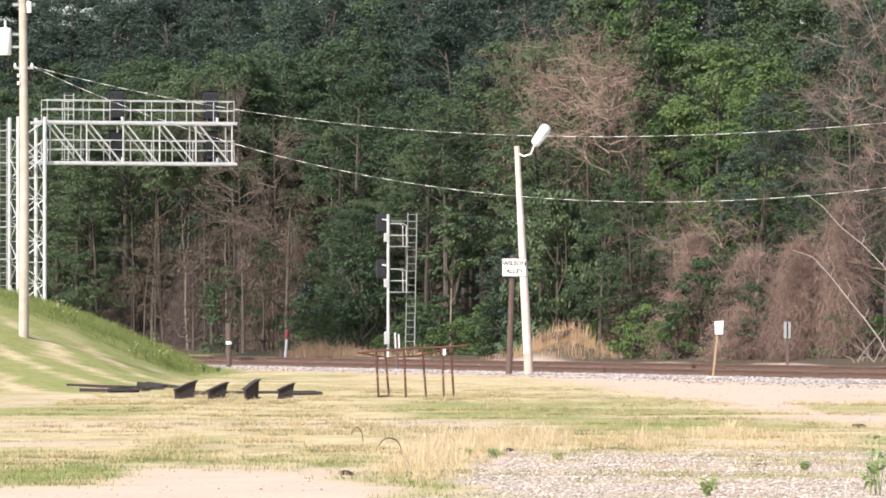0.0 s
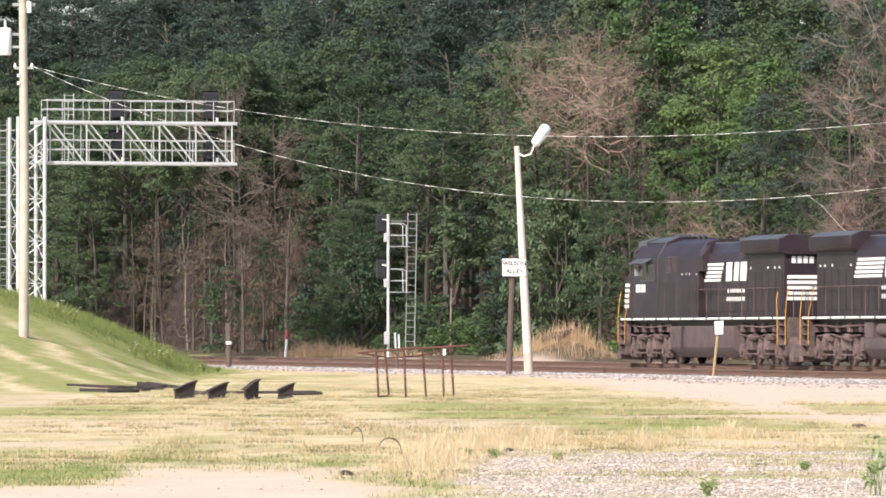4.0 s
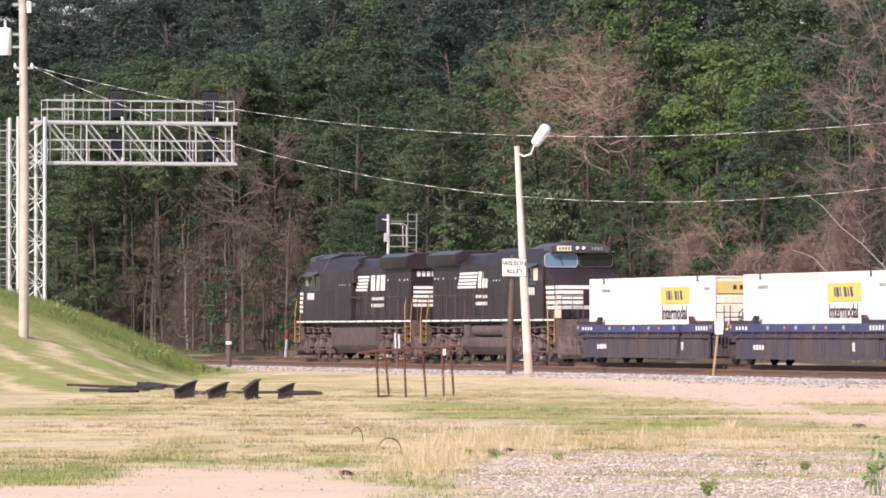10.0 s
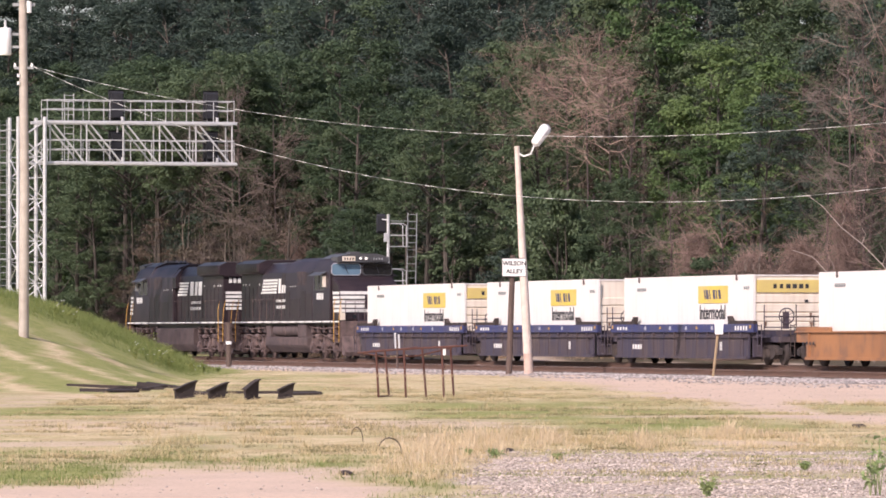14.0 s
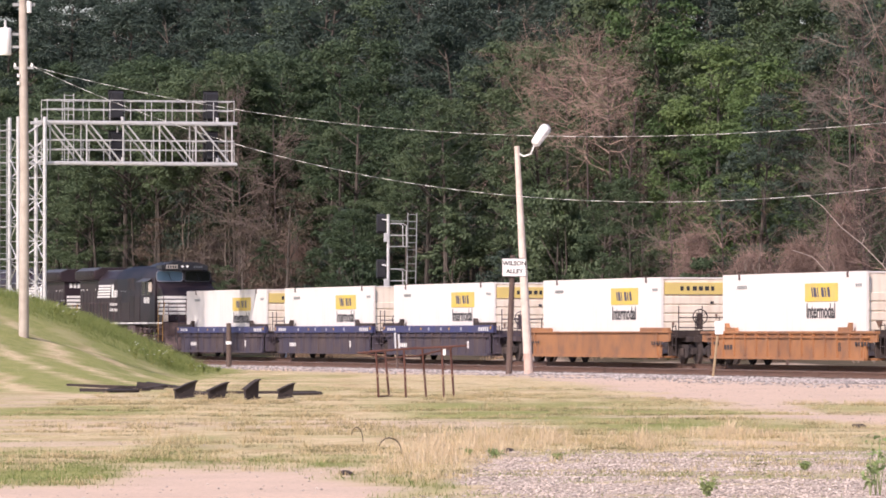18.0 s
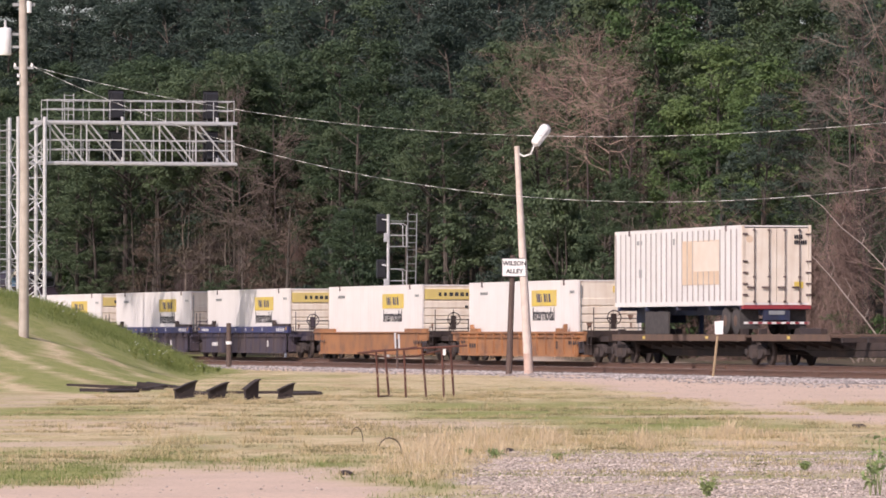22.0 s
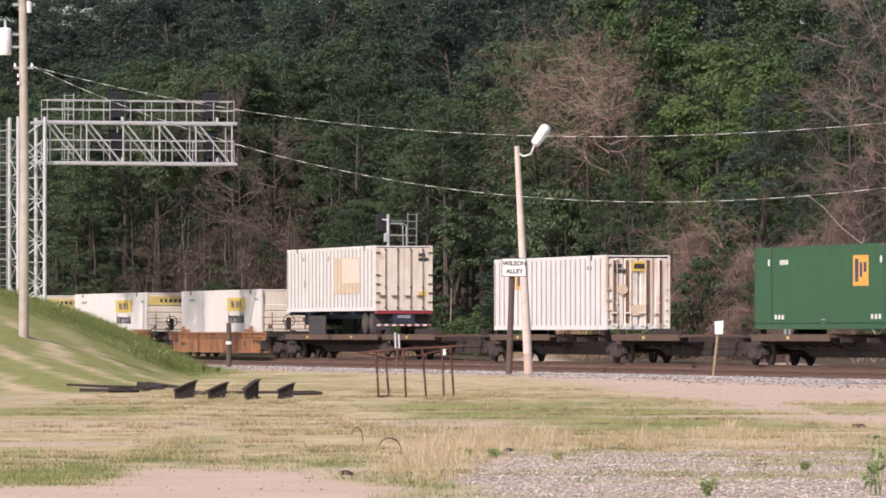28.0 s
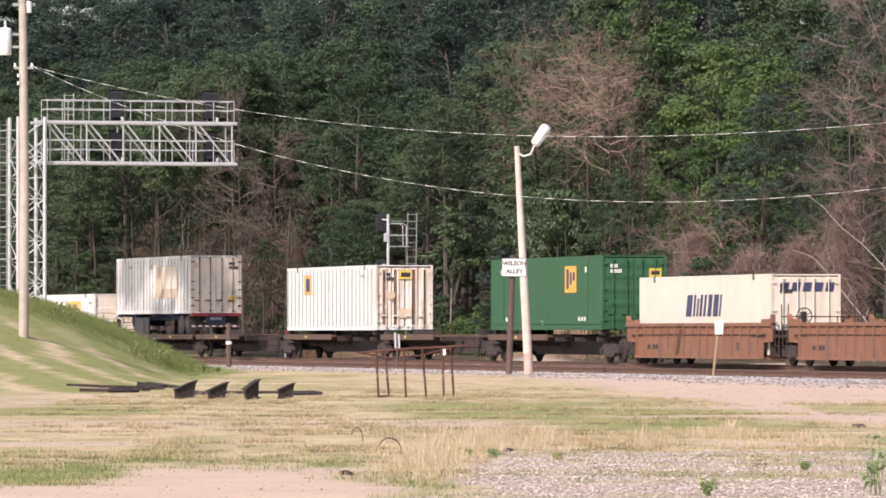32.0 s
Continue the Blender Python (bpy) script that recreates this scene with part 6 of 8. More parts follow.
def locomotive(c, back, label):
    sense = -1 if back else 1
    root = thing("locomotive", label, "locomotive", None, "locomotives")
    # frame and deck
    part("underframe", Mesh().box(-10.3, 10.3, -1.2, 1.2, 1.20, 1.62).box(-10.35, 10.35, -1.50, 1.50, 1.60, 1.70), M_BLACK, root, "black deck and frame")
    for s in (-1, 1):
        for i in range(13):
            x = -10.2 + i * 1.575
            part("sill_stripe", Mesh().box(x, x + 1.40, s * 1.5 - 0.006, s * 1.5 + 0.006, 1.64, 1.71), M_WHITE, root, "white sill stripe")
    for e in (-1, 1):
        pilot = Mesh()
        pilot.box(e * 10.36 - 0.05, e * 10.36 + 0.05, -1.48, 1.48, 0.95, 1.70)
        pilot.prism("y", [(e * 10.35, 1.1), (e * 10.45, 0.95), (e * 10.85, 0.30), (e * 10.80, 0.14), (e * 10.35, 0.20)], -1.42, 1.42)
        part("pilot", pilot, M_UNDER, root, "dusty pilot plate and plough")
        part("coupler", Mesh().box(e * 10.4 - 0.1, e * 11.05 + 0.1, -0.14, 0.14, 0.72, 0.98), M_UNDER, root)
        hoses = Mesh()
        for y in (-0.9, -0.6, 0.6, 0.9):
            hoses.tube([(e * 10.42, y, 1.0), (e * 10.6, y, 0.8), (e * 10.62, y * 0.95, 0.5)], 0.03, 6)
        part("air_hoses", hoses, M_TYRE, root)
        for s in (-1, 1):
            x = e * 9.85
            part("step_plate", Mesh().box(x - 0.42, x + 0.42, s * 1.32 - 0.02, s * 1.32 + 0.02, 0.30, 1.62), M_UNDER, root, "dusty plate behind the steps")
            for z in (0.36, 0.72, 1.08, 1.40):
                part("step", Mesh().box(x - 0.40, x + 0.40, s * 1.40 - 0.13, s * 1.40 + 0.13, z, z + 0.04), M_UNDER, root)
            for q in (-0.43, 0.41):
                part("step_side", Mesh().box(x + q, x + q + 0.03, min(s * 1.30, s * 1.53), max(s * 1.30, s * 1.53), 0.34, 1.62), M_UNDER, root)
            g = Mesh()
            for q in (-0.46, 0.46):
                g.tube([(x + q, s * 1.55, 0.75), (x + q, s * 1.55, 1.72), (x + q - e * 0.22 * (q * e < 0), s * 1.5, 2.35), (x + q - e * 0.22 * (q * e < 0), s * 1.42, 2.72)], 0.018, 6)
            part("grab_rail", g, M_GOLD, root, "orange grab rails")
            er = Mesh()
            for y in (0.35, 0.8, 1.25):
                er.tube([(e * 10.33, s * y, 1.7), (e * 10.33, s * y, 2.6)], 0.018, 6)
            er.tube([(e * 10.33, s * 0.35, 2.6), (e * 10.33, s * 1.25, 2.6)], 0.018, 6)
            part("end_rail", er, M_UNDER, root)
    # running gear
    tank = Mesh()
    tank.prism("x", [(-1.05, 0.26), (1.05, 0.26), (1.42, 0.62), (1.45, 1.40), (0.2, 1.45), (0.2, 1.0), (-1.40, 0.98), (-1.42, 0.60)], -3.9, 3.9)
    part("fuel_tank", tank, M_TANK, root, "dusty grey fuel tank", bevel=0.03)
    res = Mesh()
    for x0, x1 in ((-2.6, -0.4), (-0.2, 2.0)):
        res.tube([(x0, -1.16, 1.28), (x0 + 0.1, -1.16, 1.28), (x1 - 0.1, -1.16, 1.28), (x1, -1.16, 1.28)], [0.16, 0.27, 0.27, 0.16], 14)
    part("air_reservoir", res, M_TANK, root, "twin air reservoirs above the tank")
    part("battery_box", Mesh().box(2.3, 3.85, -1.42, -0.4, 0.98, 1.58), M_TANK, root)
    part("battery_box", Mesh().box(-3.8, -2.9, -1.40, -0.4, 0.98, 1.5), M_TANK, root)
    part("tank_label", Mesh().box(3.4, 3.43, 1.452, 1.457, 0.8, 1.3), M_TANK, root)
    pipes = Mesh()
    for s in (-1, 1):
        for x0, x1 in ((-10, -4), (4, 9.3)):
            pipes.tube([(x0, s * 1.3, 1.45), ((x0 + x1) / 2, s * 1.32, 1.35), (x1, s * 1.3, 1.42)], 0.04, 6)
            for q in np.linspace(x0 + 0.5, x1 - 0.5, 5):
                pipes.box(q - 0.12, q + 0.14, s * 1.22 - 0.1, s * 1.22 + 0.1, 1.18, 1.5)
    part("pipework", pipes, M_UNDER, root)
    for x in (-6.85, 6.85):
        loco_truck(root, x, sense)
    # nose and cab
    nose = Mesh()
    nose.prism("y", [(10.0, 1.70), (9.92, 2.97), (9.6, 3.34), (8.45, 3.74), (8.45, 1.70)], -1.40, 1.40)
    part("nose", nose, M_BLACK, root, "black sloped nose", bevel=0.05)
    part("nose_door", Mesh().box(9.93, 9.99, -0.25, 0.25, 1.75, 2.9), M_BLACK, root)
    for i, z in enumerate((2.10, 2.30, 2.50, 2.70, 2.90)):
        part("nose_stripe", Mesh().box(9.965 - 0.016 * i, 10.0 - 0.016 * i, -1.38, 0.55 + 0.1 * i, z, z + 0.138), M_WHITE, root, "white stripe across the nose")
    part("nose_emblem", Mesh().prism("x", [(0.30, 2.10), (1.30, 2.10), (1.30, 2.86), (0.95, 3.0), (0.62, 2.82), (0.22, 2.46)], 9.975, 10.006), M_BOXW, root, "pale plain emblem field")
    part("emblem_shape", Mesh().prism("x", [(0.72, 2.14), (0.80, 2.42), (0.70, 2.60), (0.92, 2.74), (1.02, 2.92), (1.14, 2.80), (1.06, 2.56), (1.20, 2.40), (1.02, 2.38), (0.92, 2.14)], 10.004, 10.012), M_INK, root, "plain dark shape on the pale field")
    part("nose_step", Mesh().box(9.98, 10.03, -1.42, -1.16, 1.74, 2.08).box(9.98, 10.02, -1.44, -1.34, 2.08, 2.40), M_BOXEND, root, "pale plate at the nose corner")
    part("end_box", Mesh().box(-9.72, -9.42, -0.86, -0.50, 1.71, 2.18), M_WELLOR, root, "orange-brown box on the end platform", bevel=0.02)
    for s in (-1, 1):
        for i in range(5):
            z = 2.10 + 0.20 * i
            part("nose_side_stripe", Mesh().box((9.35 if s > 0 else 8.75) - 0.03 * i, 9.92 - 0.03 * i, s * 1.403 - 0.005, s * 1.403 + 0.005, z, z + 0.125), M_WHITE, root, "white stripe on the nose side")
    sec = [(-1.5, 1.70), (1.5, 1.70), (1.5, 3.95), (1.15, 4.52), (0.6, 4.72), (-0.6, 4.72), (-1.15, 4.52), (-1.5, 3.95)]
    cab = part("cab", Mesh().prism("x", sec, 5.3, 8.45), M_BLACK, root, "black cab", bevel=0.03)
    part("visor", Mesh().prism("x", [(-1.2, 4.60), (-0.6, 4.76), (0.6, 4.76), (1.2, 4.60), (1.2, 4.36), (-1.2, 4.36)], 7.6, 8.72), M_ROOF, cab)
    part("cab_roof", Mesh().prism("x", [(-1.16, 4.53), (-0.6, 4.735), (0.6, 4.735), (1.16, 4.53), (0.6, 4.75), (-0.6, 4.75)], 5.3, 8.6), M_ROOF, cab, "sooty grey roof paled for reflected sky")
    for s in (-1, 1):
        part("windshield", Mesh().cbox(8.45, 8.475, s * 0.73 - 0.66, s * 0.73 + 0.66, 3.80, 4.29, 0.09), M_SKYGLASS if s < 0 else M_DGLASS, cab, "sloping windshield pane")
        rim = [(s * 0.73 + a * 0.68, 4.045 + b * 0.265) for a, b in ((-0.86, -1), (0.86, -1), (1, -0.62), (1, 0.62), (0.86, 1), (-0.86, 1), (-1, 0.62), (-1, -0.62), (-0.86, -1))]
        part("windshield_rim", Mesh().tube([(8.478, a, b) for a, b in rim], 0.022, 6, cap=False), M_DECAL if s < 0 else M_ROOF, cab, "pale rubber rim of the windshield")
        part("wiper", Mesh().tube([(8.50, s * 0.73 + 0.1, 3.80), (8.50, s * 0.73 - 0.08, 4.22)], 0.012, 5), M_INK, cab)
        for x0, x1 in ((5.7, 6.5), (6.65, 7.6)):
            part("side_window", Mesh().box(x0, x1, s * 1.5 - 0.012, s * 1.5 + 0.012, 3.12, 3.82), M_DGLASS, cab, "dark side window")
            fm = Mesh()
            for a, b, q, w in ((x0 - 0.04, x1 + 0.04, 3.08, 3.12), (x0 - 0.04, x1 + 0.04, 3.82, 3.86), (x0 - 0.04, x0, 3.12, 3.82), (x1, x1 + 0.04, 3.12, 3.82)):
                fm.box(a, b, s * 1.5 - 0.025, s * 1.5 + 0.025, q, w)
            part("window_trim", fm, M_ROOF, cab)
        part("sun_shade", Mesh().prism("x", [(s * 1.5, 3.95), (s * 1.85, 3.78), (s * 1.85, 3.75), (s * 1.5, 3.90)], 5.9, 7.85), M_ROOF, cab)
        part("mirror", Mesh().box(7.72, 7.76, 1.5, 1.66, 3.3, 3.7) if s > 0 else Mesh().box(7.72, 7.76, -1.66, -1.5, 3.25, 3.75), M_GALVD if s > 0 else M_BOXEND, cab, "pale mirror")
        nb = part("number_board", Mesh().box(8.72, 8.75, s * 0.68 - 0.3, s * 0.68 + 0.3, 4.42, 4.63), M_BOXEND if s < 0 else M_ROOF, cab, "number board with blank bars")
        bb = Mesh()
        for i in range(4):
            y = s * 0.68 - 0.22 + i * 0.125
            bb.box(8.75, 8.756, y + 0.01, y + 0.07, 4.47, 4.57)
        part("bars", bb, M_INK if s < 0 else M_GALVD, nb)
    for y in (-0.13, 0.13):
        part("headlight", Mesh().tube([(8.7, y, 4.54), (8.78, y, 4.54)], 0.062, 14), M_LAMP, cab, "round headlight")
    for y in (-0.85, 0.85):
        part("ditch_light", Mesh().tube([(10.36, y, 1.9), (10.46, y, 1.9)], 0.09, 12), M_DGLASS, root, "low ditch light")
    for y in (-0.2, 0.0, 0.2):
        part("horn", Mesh().tube([(4.2, y, 4.64), (4.35, y, 4.74), (4.75, y, 4.78)], [0.03, 0.03, 0.08], 8), M_ROOF, root)
    part("antenna_box", Mesh().box(6.6, 7.3, -0.25, 0.25, 4.72, 4.86), M_ROOF, root, bevel=0.02)
    # electrical cabinet behind the cab
    aux = [(-1.5, 1.70), (1.5, 1.70), (1.5, 3.95), (1.15, 4.45), (0.6, 4.62), (-0.6, 4.62), (-1.15, 4.45), (-1.5, 3.95)]
    part("electrical_cabinet", Mesh().prism("x", aux, 0.2, 5.28), M_BLACK, root, "black full-width electrical cabinet", bevel=0.03)
    for s in (-1, 1):
        lv = Mesh()
        for x0, x1 in ((2.6, 3.3), (3.5, 4.2)):
            for z in np.arange(3.40, 4.0, 0.09):
                lv.box(x0, x1, s * 1.5 - 0.02, s * 1.5 + 0.02, z, z + 0.028)
        part("louvre", lv, M_UNDER, root, "brown ventilation louvres")
        part("blower_box", Mesh().prism("x", [(s * 1.5, 3.4), (s * 1.5, 3.95), (s * 1.2, 4.35), (s * 1.2, 3.4)], -0.4, 0.2), M_BLACK, root)
        pl = Mesh()
        for x0, x1, z0, z1 in ((3.15, 4.0, 1.85, 3.1), (0.35, 1.1, 1.85, 3.1), (1.2, 3.0, 1.85, 2.75), (4.15, 5.2, 1.85, 3.0)):
            pl.box(x0, x1, s * 1.5 - 0.012, s * 1.5 + 0.012, z0, z1)
        part("cabinet_door", pl, M_BLACK, root, bevel=0.006)
    # engine hood and radiator
    hd = [(-1.27, 1.70), (1.27, 1.70), (1.27, 3.98), (0.85, 4.42), (-0.85, 4.42), (-1.27, 3.98)]
    part("engine_hood", Mesh().prism("x", hd, -5.2, 0.2), M_BLACK, root, "black engine hood", bevel=0.02)
    part("hood_roof", Mesh().prism("x", [(-0.84, 4.40), (0.84, 4.40), (0.8, 4.46), (-0.8, 4.46)], -5.2, 0.2), M_ROOF, root)
    part("exhaust_stack", Mesh().box(-2.2, -1.2, -0.35, 0.35, 4.40, 4.62), M_ROOF, root)
    part("rear_hood", Mesh().prism("x", [(-1.27, 1.70), (1.27, 1.70), (1.27, 4.0), (-1.27, 4.0)], -9.3, -5.2), M_BLACK, root, "black rear hood", bevel=0.02)
    part("radiator", Mesh().prism("x", [(-1.2, 3.90), (1.2, 3.90), (1.52, 4.02), (1.52, 4.44), (1.1, 4.60), (-1.1, 4.60), (-1.52, 4.44), (-1.52, 4.02)], -9.45, -4.9), M_BLACK, root, "overhanging radiator wings", bevel=0.02)
    part("radiator_top", Mesh().prism("x", [(-1.51, 4.45), (-1.1, 4.61), (1.1, 4.61), (1.51, 4.45), (1.1, 4.63), (-1.1, 4.63)], -9.4, -4.95), M_ROOF, root, "grey sooty radiator top paled for reflected sky")
    for s in (-1, 1):
        for i in range(7):
            x = -5.1 + i * 0.73
            door = part("hood_door", Mesh().box(x, x + 0.66, s * 1.27 - 0.018, s * 1.27 + 0.018, 1.92, 3.28), M_BLACK, root, bevel=0.006)
        for i in range(5):
            x = -9.15 + i * 0.78
            part("hood_door", Mesh().box(x, x + 0.70, s * 1.27 - 0.018, s * 1.27 + 0.018, 1.92, 3.35), M_BLACK, root, bevel=0.006)
        gl = Mesh()
        for z in np.arange(4.06, 4.42, 0.06):
            gl.box(-9.3, -5.1, s * 1.52 - 0.012, s * 1.52 + 0.012, z, z + 0.025)
        part("radiator_grille", gl, M_BLACK, root)
        # emblem: five stripes and three slanted blocks, in plain shapes
        y = s * 1.295
        x0, x1, n0, n1 = (-2.35, 0.0, -5.0, -2.6) if s > 0 else (-5.2, -2.0, -1.95, -0.4)
        for i in range(5):
            z = 3.02 + i * 0.142
            cut = 0.42 * (i / 4.0 if s > 0 else 1 - i / 4.0)
            a, b = (x0 + 0.42 - cut, x1 - 0.1 * i) if s > 0 else (x0 + 0.1 * i, x1 - 0.3 + 0.3 * i / 4)
            part("emblem_stripe", Mesh().box(a, b, y - 0.005, y + 0.005, z, z + 0.095), M_WHITE, root, "white emblem stripe")
        w = (n1 - n0)
        for u0, u1, lean in ((0.0, 0.30, -0.10), (0.40, 0.62, -0.16), (0.72, 1.0, -0.10)):
            lean *= 1 if s > 0 else -1
            part("emblem_block", Mesh().prism("y", [(n0 + u0 * w, 3.02), (n0 + u1 * w, 3.02), (n0 + u1 * w + lean, 3.70), (n0 + u0 * w + lean, 3.70)], y - 0.005, y + 0.005), M_WHITE, root, "white slanted emblem block")
        tx = Mesh()
        x0 = -4.8 if s > 0 else -2.3
        bars(tx, x0, x0 + 2.1, 2.60, 2.75, 9, s * 1.296, 0.45)
        bars(tx, x0, x0 + 2.2, 2.30, 2.45, 10, s * 1.296, 0.45)
        part("owner_bars", tx, M_WHITE, root, "two rows of small white bars")
        nb = Mesh()
        bars(nb, 6.85, 8.15, 2.68, 2.98, 4, s * 1.503) if s > 0 else bars(nb, 6.1, 7.4, 2.68, 2.98, 4, s * 1.503)
        part("number_bars", nb, M_WHITE, cab, "white bars under the cab window")
        dots = Mesh()
        for x in (-0.2, 0.3, 1.2, 1.6, 2.1):
            dots.box(x, x + 0.07, s * (1.505 if x > 0.2 else 1.295) - 0.005, s * (1.505 if x > 0.2 else 1.295) + 0.005, 3.28, 3.34)
        for x in (-8.9, -8.4, -7.6, -5.6):
            dots.box(x, x + 0.12, s * 1.295 - 0.005, s * 1.295 + 0.005, 3.42, 3.50)
        part("stencil_marks", dots, M_WHITE, root)
        hr = Mesh()
        for x in np.linspace(-9.2, 4.9, 11):
            hr.tube([(x, s * 1.45, 1.7), (x, s * 1.45, 2.74)], 0.012, 6)
        hr.tube([(-9.35, s * 1.45, 2.74), (5.0, s * 1.45, 2.74)], 0.014, 6)
        part("side_handrail", hr, M_UNDER, root, "dusty side handrail")
    # hood end: number bars above white stripes
    for i in range(4):
        y = 0.18 + i * 0.22
        part("end_number_bar", Mesh().box(-9.325, -9.30, y, y + 0.15, 3.60, 3.84), M_WHITE, root)
    for i in range(5):
        part("end_stripe", Mesh().box(-9.325, -9.30, -1.15, 1.15, 2.30 + 0.19 * i, 2.42 + 0.19 * i), M_WHITE, root, "white stripe on the hood end")
    RUNNING.append((root, c, back, 0.0))


def well_car(c, paint, panel, label, ribs, trucks, length=9.75, sill_z=1.50, bulk=True, panels=True, chord=0.17, ledge=0.0, raised=False):
    """One unit of a well car; trucks: places of its trucks."""
    root = thing("well_car", label, "railway car", None, "well cars")
    hw = 1.5
    e = length - 1.35
    gear_mat = M_SPINE if not panels else panel
    for s in (-1, 1):
        cut, low = (0.12, sill_z - chord - 0.02) if panels else (0.55, 0.84)
        side = part("side_sill", Mesh().prism("y", [(-e - 0.5, low), (-e - 0.5, sill_z), (e + 0.5, sill_z), (e + 0.5, low), (e - cut, low - 0.04), (e - cut - 0.05, 0.24), (-e + cut + 0.05, 0.24), (-e + cut, low - 0.04)], s * hw - 0.03, s * hw + 0.03), panel, root, "dirty side plate")
        part("top_chord", Mesh().box(-e - 0.5, e + 0.5, s * hw - 0.10, s * hw + 0.10, sill_z - chord, sill_z + 0.01), paint, root, "top chord", bevel=0.012)
        if ledge:
            part("ledge", Mesh().box(-e + 0.2, e - 0.2, s * hw - 0.1, s * hw + 0.13, ledge - 0.02, ledge + 0.02), panel, side)
            part("skirt", Mesh().box(-e + 0.7, e - 0.7, s * (hw + 0.05) - 0.02, s * (hw + 0.05) + 0.02, 0.3, ledge - 0.02), panel, side)
        part("bottom_chord", Mesh().box(-e + cut + 0.1, e - cut - 0.1, s * hw - 0.09, s * hw + 0.11, 0.22, 0.32), panel, root)
        for x in np.linspace(-e + 0.95, e - 0.95, ribs):
            part("side_post", Mesh().box(x - 0.05, x + 0.05, s * (hw + 0.075) - 0.055, s * (hw + 0.075) + (0.055 if ledge and not panels else 0.02), 0.32, sill_z - chord), panel, side)
        mk = Mesh()
        bars(mk, -e + 0.1, -e + 1.7, sill_z - 0.5 if not panels else sill_z - 0.22, sill_z - 0.36 if not panels else sill_z - 0.06, 5, s * (hw + 0.108), 0.5)
        bars(mk, e - 1.7, e - 0.2, sill_z - (0.2 if panels else 0.46), sill_z - (0.08 if panels else 0.36), 4, s * (hw + 0.108), 0.5)
        if ledge:
            bars(mk, e - 3.6, e - 2.2, 0.55, 0.72, 4, s * (hw + 0.074), 0.3)
            bars(mk, -e + 3.2, -e + 3.5, 0.52, 0.82, 2, s * (hw + 0.074), 0.4)
        part("stencil_bars", mk, M_WHITE if panels else M_INK, side, "blank stencilled bars")
        if panels:
            for x in (e + 0.15, -e - 0.35):
                part("reflector", Mesh().box(x, x + 0.2, s * (hw + 0.104) - 0.004, s * (hw + 0.104) + 0.004, sill_z - 0.15, sill_z - 0.03), M_GOLD, side, "orange reflector")
        for q in (-1, 1):
            g = Mesh()
            if panels:
                x = q * (e - 2.5)
                g.prism("y", [(x, sill_z), (x - q * 0.05, sill_z + 0.30), (x + q * 0.12, sill_z + 0.30), (x + q * 0.35, sill_z + 0.13), (x + q * 3.0, sill_z + 0.13), (x + q * 3.0, sill_z)], s * hw - 0.09, s * hw + 0.07)
                part("guide", g, M_SPINE, root, "dark container guide")
                for k, xx in enumerate((e - 4.2, e - 6.1, e - 7.4)):
                    part("chord_mark", Mesh().prism("y", [(q * xx, sill_z - 0.2), (q * xx, sill_z - 0.06), (q * xx + 0.16, sill_z - 0.06), (q * xx + 0.26, sill_z - 0.14), (q * xx + 0.16, sill_z - 0.2)] if k != 1 else
                                                         [(q * xx, sill_z - 0.17), (q * xx, sill_z - 0.08), (q * xx + 0.2, sill_z - 0.08), (q * xx + 0.2, sill_z - 0.17)], s * (hw + 0.104) - 0.004, s * (hw + 0.104) + 0.004),
                         M_DECAL if k != 1 else M_GOLD, side, "pale plain decal" if k != 1 else "small orange reflector")
                continue
            if raised:
                x0, x1 = sorted((q * (e - 3.2), q * (e + 0.45)))
                part("guide", Mesh().box(x0, x1, s * hw - 0.05, s * hw + 0.06, sill_z, sill_z + 0.15), paint, root, "raised end plate", bevel=0.01)
                continue
            x = q * (e - 0.1 - (2.9 if chord < 0.1 else 0.0))
            g.prism("y", [(x - 0.55, sill_z), (x - 0.5, sill_z + 0.14), (x + 0.45, sill_z + 0.14), (x + 0.6, sill_z + 0.30), (x + 0.68, sill_z + 0.30), (x + 0.68, sill_z)] if q > 0 else
                    [(x + 0.55, sill_z), (x + 0.5, sill_z + 0.14), (x - 0.45, sill_z + 0.14), (x - 0.6, sill_z + 0.30), (x - 0.68, sill_z + 0.30), (x - 0.68, sill_z)], s * hw - 0.09, s * hw + 0.06)
            part("guide", g, panel if panels else paint, root, "container guide")
    part("floor", Mesh().box(-e + 0.7, e - 0.7, -1.4, 1.4, 0.22, 0.30), panel, root)
